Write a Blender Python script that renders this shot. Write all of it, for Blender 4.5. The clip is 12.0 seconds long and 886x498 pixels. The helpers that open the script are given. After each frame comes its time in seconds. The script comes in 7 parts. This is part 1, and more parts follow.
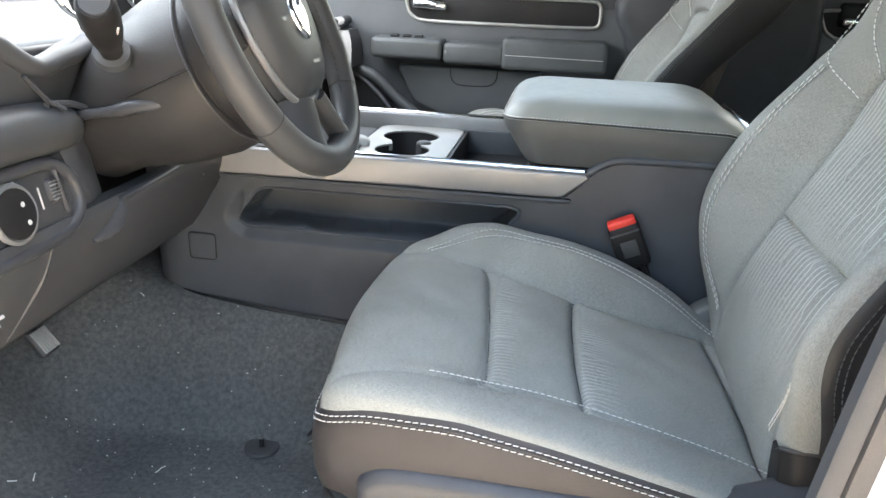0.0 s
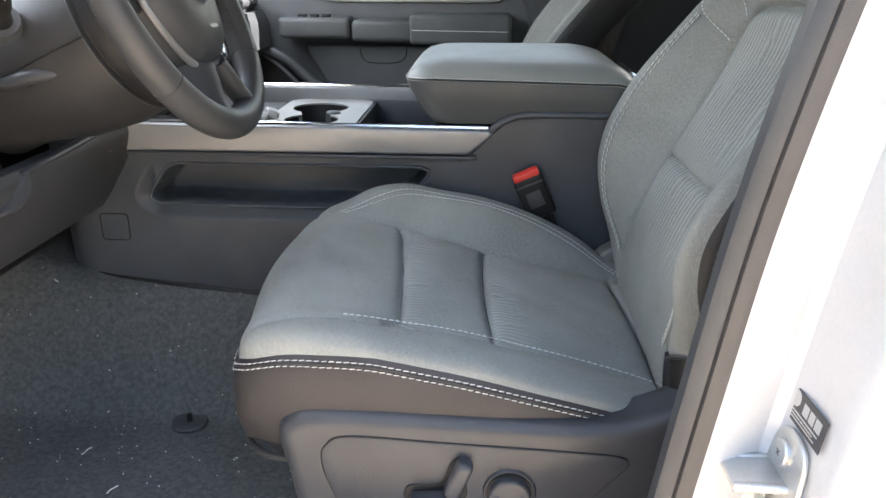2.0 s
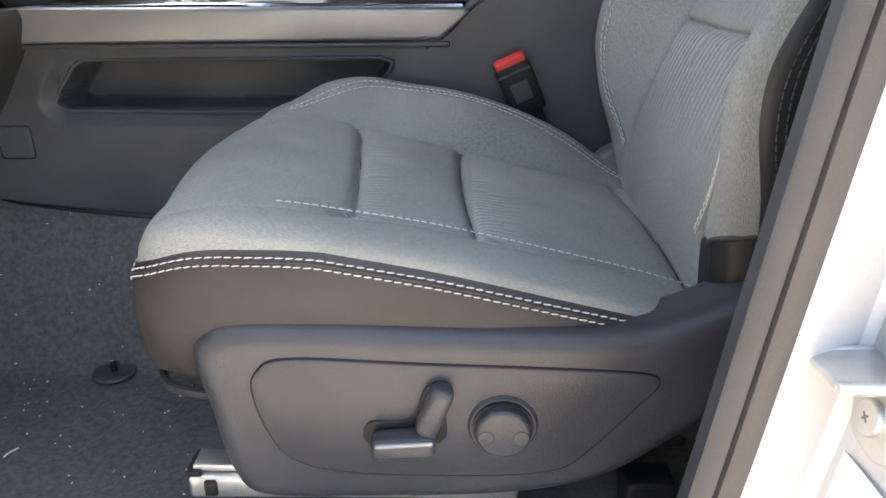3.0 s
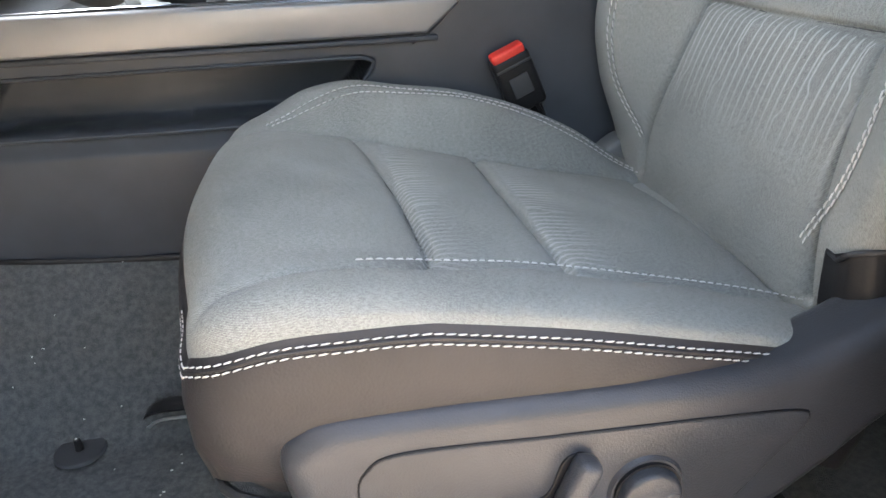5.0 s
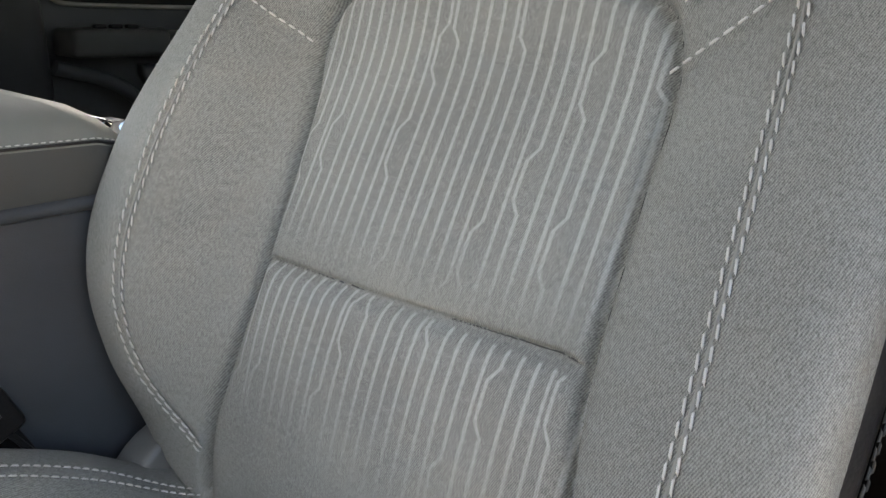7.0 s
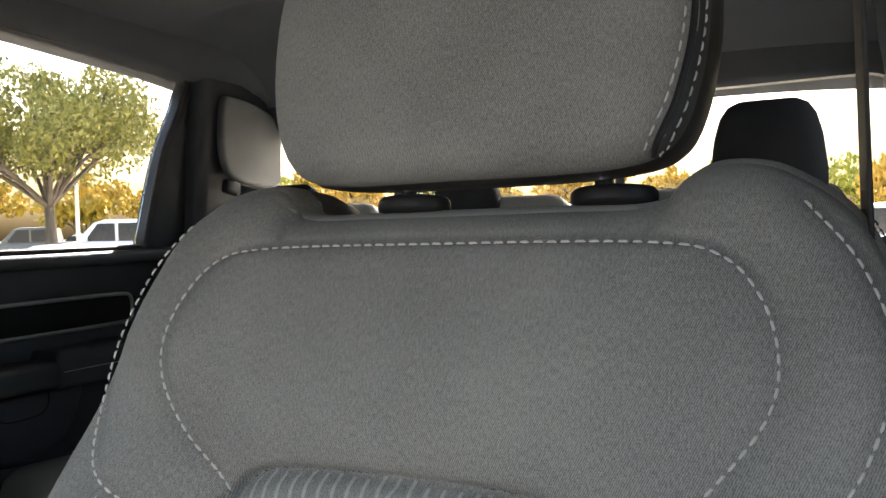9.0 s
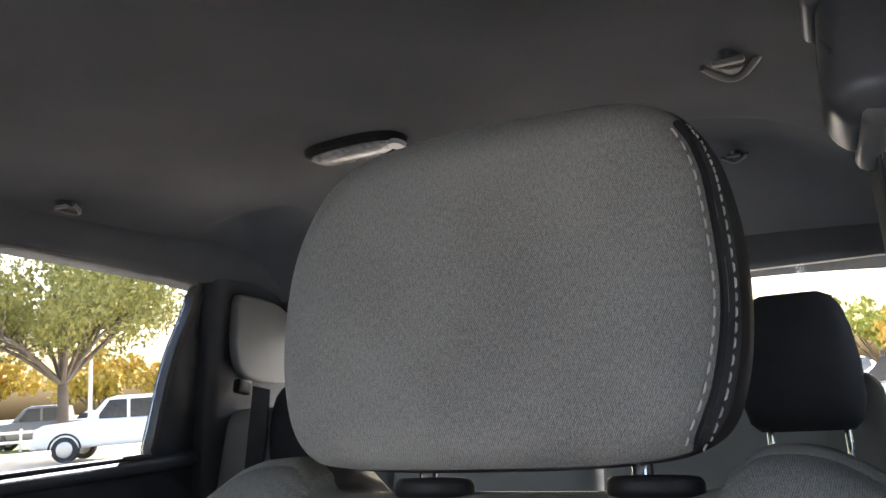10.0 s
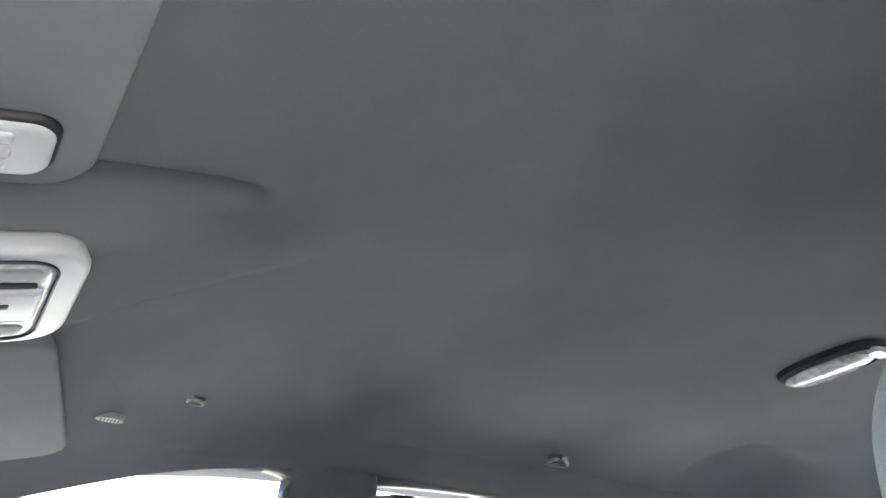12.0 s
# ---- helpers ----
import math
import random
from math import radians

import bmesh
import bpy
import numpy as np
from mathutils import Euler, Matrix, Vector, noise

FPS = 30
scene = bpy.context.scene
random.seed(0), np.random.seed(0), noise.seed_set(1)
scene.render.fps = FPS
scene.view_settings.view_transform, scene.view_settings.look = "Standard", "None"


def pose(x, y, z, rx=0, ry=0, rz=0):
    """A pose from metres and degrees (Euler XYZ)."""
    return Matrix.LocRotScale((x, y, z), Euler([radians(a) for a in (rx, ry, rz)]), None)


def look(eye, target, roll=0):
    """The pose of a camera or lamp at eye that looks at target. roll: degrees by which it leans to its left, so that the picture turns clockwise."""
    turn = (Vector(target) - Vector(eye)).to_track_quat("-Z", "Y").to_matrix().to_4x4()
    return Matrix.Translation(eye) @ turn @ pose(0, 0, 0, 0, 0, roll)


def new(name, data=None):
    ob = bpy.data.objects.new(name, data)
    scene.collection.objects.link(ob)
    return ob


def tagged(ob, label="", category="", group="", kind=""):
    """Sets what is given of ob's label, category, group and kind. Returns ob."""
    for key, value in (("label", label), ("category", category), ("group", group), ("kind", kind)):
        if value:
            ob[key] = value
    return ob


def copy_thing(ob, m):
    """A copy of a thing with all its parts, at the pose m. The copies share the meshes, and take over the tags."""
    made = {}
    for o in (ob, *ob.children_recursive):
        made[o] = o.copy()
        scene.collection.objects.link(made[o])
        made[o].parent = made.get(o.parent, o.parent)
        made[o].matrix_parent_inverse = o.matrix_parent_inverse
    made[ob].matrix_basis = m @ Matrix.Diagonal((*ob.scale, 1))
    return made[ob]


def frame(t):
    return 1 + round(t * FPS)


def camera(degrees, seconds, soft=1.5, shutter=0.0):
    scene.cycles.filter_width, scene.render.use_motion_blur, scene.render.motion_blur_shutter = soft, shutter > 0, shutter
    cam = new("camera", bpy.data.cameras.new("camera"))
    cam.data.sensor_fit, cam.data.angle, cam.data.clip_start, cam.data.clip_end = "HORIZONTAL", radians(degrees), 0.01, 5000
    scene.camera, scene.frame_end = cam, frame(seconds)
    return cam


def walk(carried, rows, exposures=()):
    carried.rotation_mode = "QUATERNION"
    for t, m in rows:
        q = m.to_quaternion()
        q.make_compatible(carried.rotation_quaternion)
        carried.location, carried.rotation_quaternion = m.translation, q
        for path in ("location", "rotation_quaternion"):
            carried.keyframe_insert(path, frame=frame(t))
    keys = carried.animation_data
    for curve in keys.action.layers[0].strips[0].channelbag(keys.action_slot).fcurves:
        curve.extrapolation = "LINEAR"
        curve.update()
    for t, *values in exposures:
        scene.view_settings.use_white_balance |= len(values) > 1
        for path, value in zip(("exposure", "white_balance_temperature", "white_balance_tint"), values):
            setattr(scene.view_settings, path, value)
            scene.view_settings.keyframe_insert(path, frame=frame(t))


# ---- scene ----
cam = camera(61.3, 12.0)
PATH = [
    (0, (0.012, -0.776, 0.771), (-0.269, 1.078, 0.076), 2.2),
    (0.5, (0.025, -0.83, 0.792), (-0.164, 1.039, 0.107), 1.3),
    (1, (0.024, -0.852, 0.799), (-0.106, 1.025, 0.12), 0.9),
    (1.5, (0.027, -0.852, 0.793), (-0.078, 1.023, 0.103), 0.7),
    (2, (0.044, -0.819, 0.738), (-0.057, 1.048, 0.028), 0.3),
    (2.5, (0.045, -0.734, 0.653), (-0.018, 1.115, -0.107), -0.25),
    (4.3, (0.032, -0.646, 0.558), (0.053, 1.195, -0.227), -1.7),
    (4.5, (0.004, -0.638, 0.573), (0.066, 1.197, -0.225), -1.9),
    (5, (-0.106, -0.569, 0.613), (0.197, 1.214, -0.24), -2.0),
    (5.5, (-0.128, -0.478, 0.642), (0.544, 1.171, -0.268), -0.8),
    (6, (-0.110, -0.366, 0.65), (0.977, 1.058, -0.238), 0.6),
    (6.5, (-0.066, -0.293, 0.667), (1.308, 0.911, -0.147), 1.3),
    (7, (-0.015, -0.269, 0.683), (1.459, 0.928, 0.055), 2.0),
    (7.5, (0.008, -0.246, 0.706), (1.610, 0.882, 0.312), 3.6),
    (7.7, (0.006, -0.238, 0.725), (1.653, 0.84, 0.378), 3.7),
    (9.3, (0.006, -0.174, 0.863), (1.828, 0.649, 0.902), -2.6),
    (9.5, (0.005, -0.17, 0.879), (1.825, 0.649, 1.01), -2.3),
    (9.7, (0.009, -0.168, 0.891), (1.818, 0.654, 1.121), -2.6),
    (10, (0.028, -0.173, 0.912), (1.797, 0.685, 1.278), -4.0),
    (10.2, (0.003, -0.169, 0.926), (1.748, 0.693, 1.383), -4.9),
    (10.5, (-0.004, -0.169, 0.942), (1.653, 0.776, 1.542), -5.4),
    (11, (-0.032, -0.151, 0.91), (1.382, 0.982, 1.757), -4.5),
    (11.4, (-0.062, -0.132, 0.871), (1.127, 1.144, 1.849), -2.3),
    (11.7, (-0.099, -0.128, 0.842), (0.934, 1.229, 1.887), -1.6),
    (12, (-0.122, -0.131, 0.819), (0.817, 1.262, 1.905), -1.1),
]
walk(cam, [(t, look(eye, target, roll)) for t, eye, target, roll in PATH],
     [(0, 3.47, 6250, 10), (1.2, 3.05, 6250, 11), (2.5, 2.95, 6200, 13), (4.5, 3.15, 6300, 13), (5.5, 3.35, 6500, 14), (6.5, 3.12, 6750, 16), (7.7, 2.75, 6700, 14), (9.3, 2.38, 6100, 17), (9.7, 2.42, 5900, 20), (10.1, 2.5, 5550, 17), (10.5, 2.7, 4700, 12), (11, 3.05, 4480, 10), (12, 3.92, 5080, 10)])

# ---------------------------------------------------------------- light
world = bpy.data.worlds.new("sky")
scene.world = world
world.use_nodes = True
_wt = world.node_tree
_sky = _wt.nodes.new("ShaderNodeTexSky")
_sky.sky_type = "NISHITA"
_sky.sun_disc = False
_sky.sun_elevation = radians(41)
_sky.sun_rotation = radians(70)
_sky.air_density = 1.6
_sky.dust_density = 8.0
_sky.ozone_density = 1.5
_wt.nodes["Background"].inputs["Strength"].default_value = 0.15
_wt.links.new(_sky.outputs[0], _wt.nodes["Background"].inputs["Color"])
sun_data = bpy.data.lights.new("sun", "SUN")
sun_data.energy = 5.0
sun_data.angle = radians(0.6)
sun_data.color = (1.0, 0.94, 0.85)
sun = new("sun", sun_data)
sun.matrix_world = look((28, 10, 26), (0, 0, 0))

# an added lamp in the windscreen's opening, boosting the sky's light
ws_data = bpy.data.lights.new("windscreen_light", "AREA")
ws_data.shape, ws_data.size, ws_data.size_y = "RECTANGLE", 1.2, 0.62
ws_data.energy = 2.3
ws_data.color = (1.0, 0.99, 0.95)
ws_light = new("windscreen_light", ws_data)
ws_light.matrix_world = look((-0.68, 0.43, 0.885), (-0.68 + 0.33, 0.43, 0.885 - 0.94))

# ---------------------------------------------------------------- materials
def shader(name):
    m = bpy.data.materials.new(name)
    m.use_nodes = True
    return m, m.node_tree, m.node_tree.nodes["Principled BSDF"]


class Net:
    """Short hand for building node networks."""

    def __init__(self, tree):
        self.t = tree

    def node(self, kind, **values):
        n = self.t.nodes.new(kind)
        for k, v in values.items():
            n.inputs[k].default_value = v
        return n

    def link(self, a, b):
        self.t.links.new(a, b)

    def math(self, op, a, b=None, c=None, clamp=False):
        n = self.t.nodes.new("ShaderNodeMath")
        n.operation, n.use_clamp = op, clamp
        for i, v in enumerate((a, b, c)):
            if v is None:
                continue
            if isinstance(v, (int, float)):
                n.inputs[i].default_value = v
            else:
                self.link(v, n.inputs[i])
        return n.outputs[0]

    def step(self, v, lo, hi):
        n = self.t.nodes.new("ShaderNodeMapRange")
        n.interpolation_type = "SMOOTHSTEP"
        self.link(v, n.inputs[0])
        n.inputs[1].default_value, n.inputs[2].default_value = lo, hi
        return n.outputs[0]

    def mix(self, fac, a, b):
        n = self.t.nodes.new("ShaderNodeMix")
        n.data_type = "RGBA"
        for sock, v in ((n.inputs[0], fac), (n.inputs[6], a), (n.inputs[7], b)):
            if isinstance(v, (int, float)):
                sock.default_value = v
            elif isinstance(v, tuple):
                sock.default_value = (*v, 1)
            else:
                self.link(v, sock)
        return n.outputs[2]

    def noise(self, vec, scale, detail=3.0, rough=0.55):
        n = self.node("ShaderNodeTexNoise", Scale=scale, Detail=detail, Roughness=rough)
        if vec is not None:
            self.link(vec, n.inputs["Vector"])
        return n.outputs[0]

    def bump(self, height, strength, distance, normal=None):
        n = self.node("ShaderNodeBump", Strength=strength, Distance=distance)
        self.link(height, n.inputs["Height"])
        if normal is not None:
            self.link(normal, n.inputs["Normal"])
        return n.outputs[0]


def coords(net, kind="Object", scale=None):
    c = net.t.nodes.new("ShaderNodeTexCoord").outputs[kind]
    if scale is None:
        return c
    m = net.t.nodes.new("ShaderNodeMapping")
    m.inputs["Scale"].default_value = scale
    net.link(c, m.inputs["Vector"])
    return m.outputs[0]


def grained(name, col, col2, rough=0.5, grain=900.0, bump=0.25, dist=0.0006, metal=0.0, stain=14.0, rough_var=0.12, coat=0.0, spec=0.5):
    """A plastic, paint, vinyl or metal: a base colour with broad stains, fine grain and varying gloss."""
    m, t, b = shader(name)
    n = Net(t)
    co = coords(n)
    broad, fine = n.noise(co, stain, 4), n.noise(co, grain, 2)
    f = n.math("ADD", n.math("MULTIPLY", broad, 0.65), n.math("MULTIPLY", fine, 0.35))
    n.link(n.mix(n.step(f, 0.3, 0.7), col, col2), b.inputs["Base Color"])
    n.link(n.math("ADD", rough - rough_var / 2, n.math("MULTIPLY", broad, rough_var)), b.inputs["Roughness"])
    b.inputs["Metallic"].default_value = metal
    b.inputs["Coat Weight"].default_value = coat
    b.inputs["Specular IOR Level"].default_value = spec
    if bump:
        n.link(n.bump(fine, bump, dist), b.inputs["Normal"])
    return m


def leather_like(name, col, col2, rough=0.5, cell=420.0, bump=0.5, dist=0.0005):
    """Grained vinyl or leather: cells with soft creases."""
    m, t, b = shader(name)
    n = Net(t)
    co = coords(n)
    v = n.node("ShaderNodeTexVoronoi", Scale=cell)
    n.link(co, v.inputs["Vector"])
    broad = n.noise(co, 11, 4)
    fine = n.noise(co, cell * 2.5, 2)
    n.link(n.mix(n.step(broad, 0.3, 0.7), col, col2), b.inputs["Base Color"])
    n.link(n.math("ADD", rough - 0.08, n.math("MULTIPLY", n.noise(co, 60, 3), 0.16)), b.inputs["Roughness"])
    b.inputs["Specular IOR Level"].default_value = 0.3
    h = n.math("ADD", n.math("MULTIPLY", v.outputs["Distance"], -1.0), n.math("MULTIPLY", fine, 0.5))
    n.link(n.bump(h, bump, dist), b.inputs["Normal"])
    return m


def cloth(name, dark, light, stripes=None, twill=4300.0, rough=0.95, strength=0.45):
    """Woven seat cloth in metres of the UV map: twill lines, heather flecks, and woven stripes with jogs where asked.
    stripes: pitch in metres, then rows of v between which the stripes come up and fade out."""
    m, t, b = shader(name)
    n = Net(t)
    uv = coords(n, "UV")
    sep = n.t.nodes.new("ShaderNodeSeparateXYZ")
    n.link(uv, sep.inputs[0])
    u, v = sep.outputs[0], sep.outputs[1]
    wob = n.noise(uv, 90, 2)
    slope = n.math("ADD", n.math("MULTIPLY", u, 1.25), n.math("MULTIPLY", v, 0.62))
    d = n.math("ADD", n.math("MULTIPLY", slope, twill), n.math("MULTIPLY", wob, 4.0))
    line = n.math("MULTIPLY_ADD", n.math("SINE", d), 0.5, 0.5)
    across = n.math("MULTIPLY_ADD", n.math("SINE", n.math("MULTIPLY", n.math("SUBTRACT", v, n.math("MULTIPLY", u, 0.55)), twill * 1.9)), 0.5, 0.5)
    fleck = n.step(n.noise(uv, 1100, 2, 0.7), 0.28, 0.72)
    yarn = n.t.nodes.new("ShaderNodeMapping")
    yarn.inputs["Scale"].default_value = (1.0, 0.3, 1.0)
    n.link(uv, yarn.inputs["Vector"])
    slub = n.step(n.noise(yarn.outputs[0], 900, 3, 0.75), 0.28, 0.72)
    broad = n.noise(uv, 9, 3)
    weave = n.math("ADD", n.math("MULTIPLY", line, 0.30), n.math("ADD", n.math("MULTIPLY", across, 0.10), n.math("ADD", n.math("MULTIPLY", fleck, 0.30), n.math("MULTIPLY", slub, 0.30))))
    f = n.math("ADD", weave, n.math("MULTIPLY", n.math("SUBTRACT", broad, 0.5), 0.4))
    col = n.mix(n.step(f, 0.05, 0.95), dark, light)
    height = weave
    if stripes:
        pitch, rows = stripes
        x = n.math("DIVIDE", u, pitch)
        k = n.math("FLOOR", x)
        fr = n.math("SUBTRACT", x, k)
        wn = n.t.nodes.new("ShaderNodeTexWhiteNoise")
        wn.noise_dimensions = "1D"
        n.link(k, wn.inputs["W"])
        r1 = wn.outputs[0]
        wn2 = n.t.nodes.new("ShaderNodeTexWhiteNoise")
        wn2.noise_dimensions = "1D"
        n.link(n.math("ADD", k, 57.3), wn2.inputs["W"])
        r2 = wn2.outputs[0]
        ph = n.math("FRACT", n.math("ADD", n.math("DIVIDE", v, 0.155), n.math("MULTIPLY", r1, 7.0)))
        pulse = n.math("MULTIPLY", n.math("MULTIPLY", n.math("SUBTRACT", ph, 0.30), 22.0, clamp=True), n.math("MULTIPLY", n.math("SUBTRACT", 0.52, ph), 22.0, clamp=True))
        jog = n.math("MULTIPLY", pulse, n.step(r2, 0.40, 0.41))
        centre = n.math("ADD", 0.24, n.math("MULTIPLY", jog, 0.54))
        away = n.math("MULTIPLY", n.math("ABSOLUTE", n.math("SUBTRACT", fr, centre)), pitch)
        s = n.math("SUBTRACT", 1.0, n.step(away, 0.0006, 0.0017))
        amount = None
        for lo0, lo1, hi0, hi1 in rows:
            a = n.math("MULTIPLY", n.step(v, lo0, lo1), n.math("SUBTRACT", 1.0, n.step(v, hi0, hi1)))
            amount = a if amount is None else n.math("MAXIMUM", amount, a)
        s = n.math("MULTIPLY", s, amount)
        col = n.mix(n.math("MULTIPLY", n.math("MULTIPLY", s, n.math("MULTIPLY_ADD", slub, 0.3, 0.7)), strength), col, (0.64, 0.65, 0.63))
        height = n.math("ADD", weave, n.math("MULTIPLY", s, 1.6 * strength))
    n.link(col, b.inputs["Base Color"])
    b.inputs["Roughness"].default_value = rough
    b.inputs["Specular IOR Level"].default_value = 0.12
    b.inputs["Sheen Weight"].default_value = 0.05
    b.inputs["Sheen Roughness"].default_value = 0.4
    n.link(n.bump(height, 0.5, 0.0005), b.inputs["Normal"])
    return m


def plain(name, col, rough=0.5, metal=0.0, emit=0.0):
    m, t, b = shader(name)
    b.inputs["Base Color"].default_value = (*col, 1)
    b.inputs["Roughness"].default_value = rough
    b.inputs["Metallic"].default_value = metal
    if emit:
        b.inputs["Emission Color"].default_value = (*col, 1)
        b.inputs["Emission Strength"].default_value = emit
    return m


def glass(name, tint=(0.93, 0.95, 0.94)):
    m, t, b = shader(name)
    for node in list(t.nodes):
        if node.type != "OUTPUT_MATERIAL":
            t.nodes.remove(node)
    n = Net(t)
    tr = n.node("ShaderNodeBsdfTransparent", Color=(*tint, 1))
    gl = n.node("ShaderNodeBsdfGlossy", Roughness=0.02)
    fr = n.node("ShaderNodeFresnel", IOR=1.35)
    mx = t.nodes.new("ShaderNodeMixShader")
    n.link(fr.outputs[0], mx.inputs[0])
    n.link(tr.outputs[0], mx.inputs[1])
    n.link(gl.outputs[0], mx.inputs[2])
    n.link(mx.outputs[0], t.nodes["Material Output"].inputs[0])
    return m


CLOTH = cloth("grey_green_twill_cloth", (0.118, 0.121, 0.114), (0.365, 0.371, 0.35))
CLOTH_BACK = cloth("striped_back_cloth", (0.118, 0.121, 0.114), (0.355, 0.361, 0.34), (0.0097, [(0.40, 0.505, 0.513, 0.5145), (0.516, 0.575, 0.70, 0.71)]))
CLOTH_SEAT = cloth("striped_cushion_cloth", (0.118, 0.121, 0.114), (0.355, 0.361, 0.34), (0.0062, [(-0.052, -0.05, -0.045, 0.0), (0.056, 0.06, 0.065, 0.11)]), strength=0.3)
VINYL = leather_like("taupe_black_vinyl", (0.028, 0.026, 0.026), (0.037, 0.034, 0.035), 0.5, 520, 0.35, 0.0004)
VINYL_BLACK = leather_like("black_vinyl", (0.02, 0.02, 0.021), (0.03, 0.03, 0.031), 0.45, 520, 0.3, 0.0004)
SKIRT = leather_like("dark_grey_vinyl", (0.058, 0.062, 0.063), (0.074, 0.079, 0.080), 0.45, 700, 0.25, 0.0003)
ARMREST = leather_like("armrest_vinyl", (0.19, 0.20, 0.193), (0.22, 0.232, 0.222), 0.45, 700, 0.25, 0.0003)
SHIELD = leather_like("grained_shield_plastic", (0.036, 0.038, 0.043), (0.048, 0.050, 0.056), 0.32, 700, 0.4, 0.0003)
WHEEL = leather_like("steering_wheel_leather", (0.040, 0.041, 0.043), (0.055, 0.056, 0.058), 0.42, 800, 0.22, 0.0003)
DASH = grained("dark_grained_plastic", (0.040, 0.042, 0.046), (0.055, 0.058, 0.062), 0.45, 1100, 0.3, 0.0004, spec=0.32)
CONSOLE = leather_like("console_side_plastic", (0.050, 0.056, 0.065), (0.064, 0.071, 0.082), 0.38, 900, 0.3, 0.0003)
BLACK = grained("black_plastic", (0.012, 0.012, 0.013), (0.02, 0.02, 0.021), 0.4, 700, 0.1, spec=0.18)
PANEL = grained("door_panel_plastic", (0.062, 0.067, 0.073), (0.078, 0.084, 0.091), 0.5, 900, 0.3, 0.0004)
SILVER = grained("satin_silver_paint", (0.22, 0.222, 0.23), (0.27, 0.272, 0.28), 0.42, 1500, 0.05, 0.0001, metal=0.55)
SILVER2 = grained("light_metallic_plastic", (0.33, 0.33, 0.315), (0.39, 0.39, 0.37), 0.4, 1500, 0.05, 0.0001, metal=0.5)
CHROME = grained("chrome", (0.75, 0.76, 0.77), (0.85, 0.86, 0.87), 0.12, 300, 0.0, metal=1.0, rough_var=0.06)
STEEL = grained("zinc_steel", (0.58, 0.58, 0.57), (0.68, 0.68, 0.66), 0.36, 500, 0.1, 0.0002, metal=0.9)
CARPET = grained("charcoal_carpet", (0.072, 0.076, 0.077), (0.136, 0.142, 0.143), 0.95, 800, 1.0, 0.0018, stain=150, spec=0.1)
LINER = grained("black_headliner_cloth", (0.054, 0.058, 0.064), (0.082, 0.087, 0.095), 0.95, 1400, 0.5, 0.0006, stain=3.0, spec=0.2)
VISOR = grained("dark_visor_cloth", (0.105, 0.108, 0.112), (0.125, 0.129, 0.133), 0.9, 1400, 0.4, 0.0005, spec=0.2)
WHITE = grained("white_car_paint", (0.50, 0.505, 0.515), (0.56, 0.565, 0.575), 0.3, 300, 0.02, 0.0002, coat=0.6, stain=5)
RUBBER = grained("rubber_seal", (0.05, 0.047, 0.046), (0.068, 0.064, 0.062), 0.65, 900, 0.3)
RED = grained("red_plastic", (0.62, 0.03, 0.02), (0.75, 0.05, 0.03), 0.4, 400, 0.05)
THREAD = grained("pale_grey_thread", (0.51, 0.505, 0.485), (0.65, 0.64, 0.62), 0.8, 2500, 0.3)
SEAM = grained("dark_thread_and_fold_shade", (0.05, 0.052, 0.05), (0.08, 0.083, 0.08), 0.9, 2500, 0.3)
THREAD_DARK = grained("black_thread", (0.02, 0.02, 0.02), (0.04, 0.04, 0.04), 0.8, 2500, 0.3)
GREY_DARK = grained("mid_grey_plastic", (0.13, 0.133, 0.13), (0.16, 0.163, 0.16), 0.5, 900, 0.1)
LENS = grained("clear_lamp_lens", (0.16, 0.16, 0.165), (0.42, 0.42, 0.42), 0.12, 120, 0.5, 0.002, stain=40)
GREY = grained("pale_grey_plastic", (0.26, 0.27, 0.275), (0.31, 0.32, 0.325), 0.4, 900, 0.1)
GLASS = glass("window_glass")
LABEL_BLACK = grained("black_label", (0.03, 0.03, 0.035), (0.045, 0.045, 0.05), 0.35, 300, 0.0)
LABEL_WHITE = grained("white_label", (0.75, 0.75, 0.74), (0.82, 0.82, 0.8), 0.4, 300, 0.0)
LABEL_YELLOW = grained("yellow_label", (0.8, 0.62, 0.03), (0.88, 0.7, 0.06), 0.4, 300, 0.0)
LABEL_PINK = grained("pale_pink_print", (0.75, 0.5, 0.5), (0.8, 0.55, 0.55), 0.5, 300, 0.0)
INK_WHITE = plain("white_ink", (0.5, 0.5, 0.5), 0.5)
INK_DARK = plain("dark_ink", (0.08, 0.07, 0.07), 0.5)
LINT = grained("white_lint", (0.6, 0.6, 0.58), (0.75, 0.75, 0.72), 0.9, 300, 0.0)
LINT_BLUE = plain("blue_lint", (0.12, 0.16, 0.5), 0.8)
GUIDE = grained("satin_black_guide_plastic", (0.06, 0.06, 0.062), (0.08, 0.08, 0.082), 0.3, 900, 0.1, 0.0002)
WEB = grained("seat_belt_webbing", (0.022, 0.022, 0.024), (0.05, 0.05, 0.052), 0.7, 1500, 0.9, 0.001)

# ---------------------------------------------------------------- building helpers
def thing(name, label="", category="", group="", kind="", at=(0, 0, 0)):
    ob = new(name)
    ob.location = at
    ob.empty_display_size = 0.05
    return tagged(ob, label, category, group, kind)


def link_mesh(name, me, material, parent=None, label=""):
    ob = new(name, me)
    if material is not None and not me.materials:
        me.materials.append(material)
    if parent is not None:
        ob.parent = parent
        ob.matrix_parent_inverse = world_of(parent).inverted()
    if label:
        ob["label"] = label
    return ob


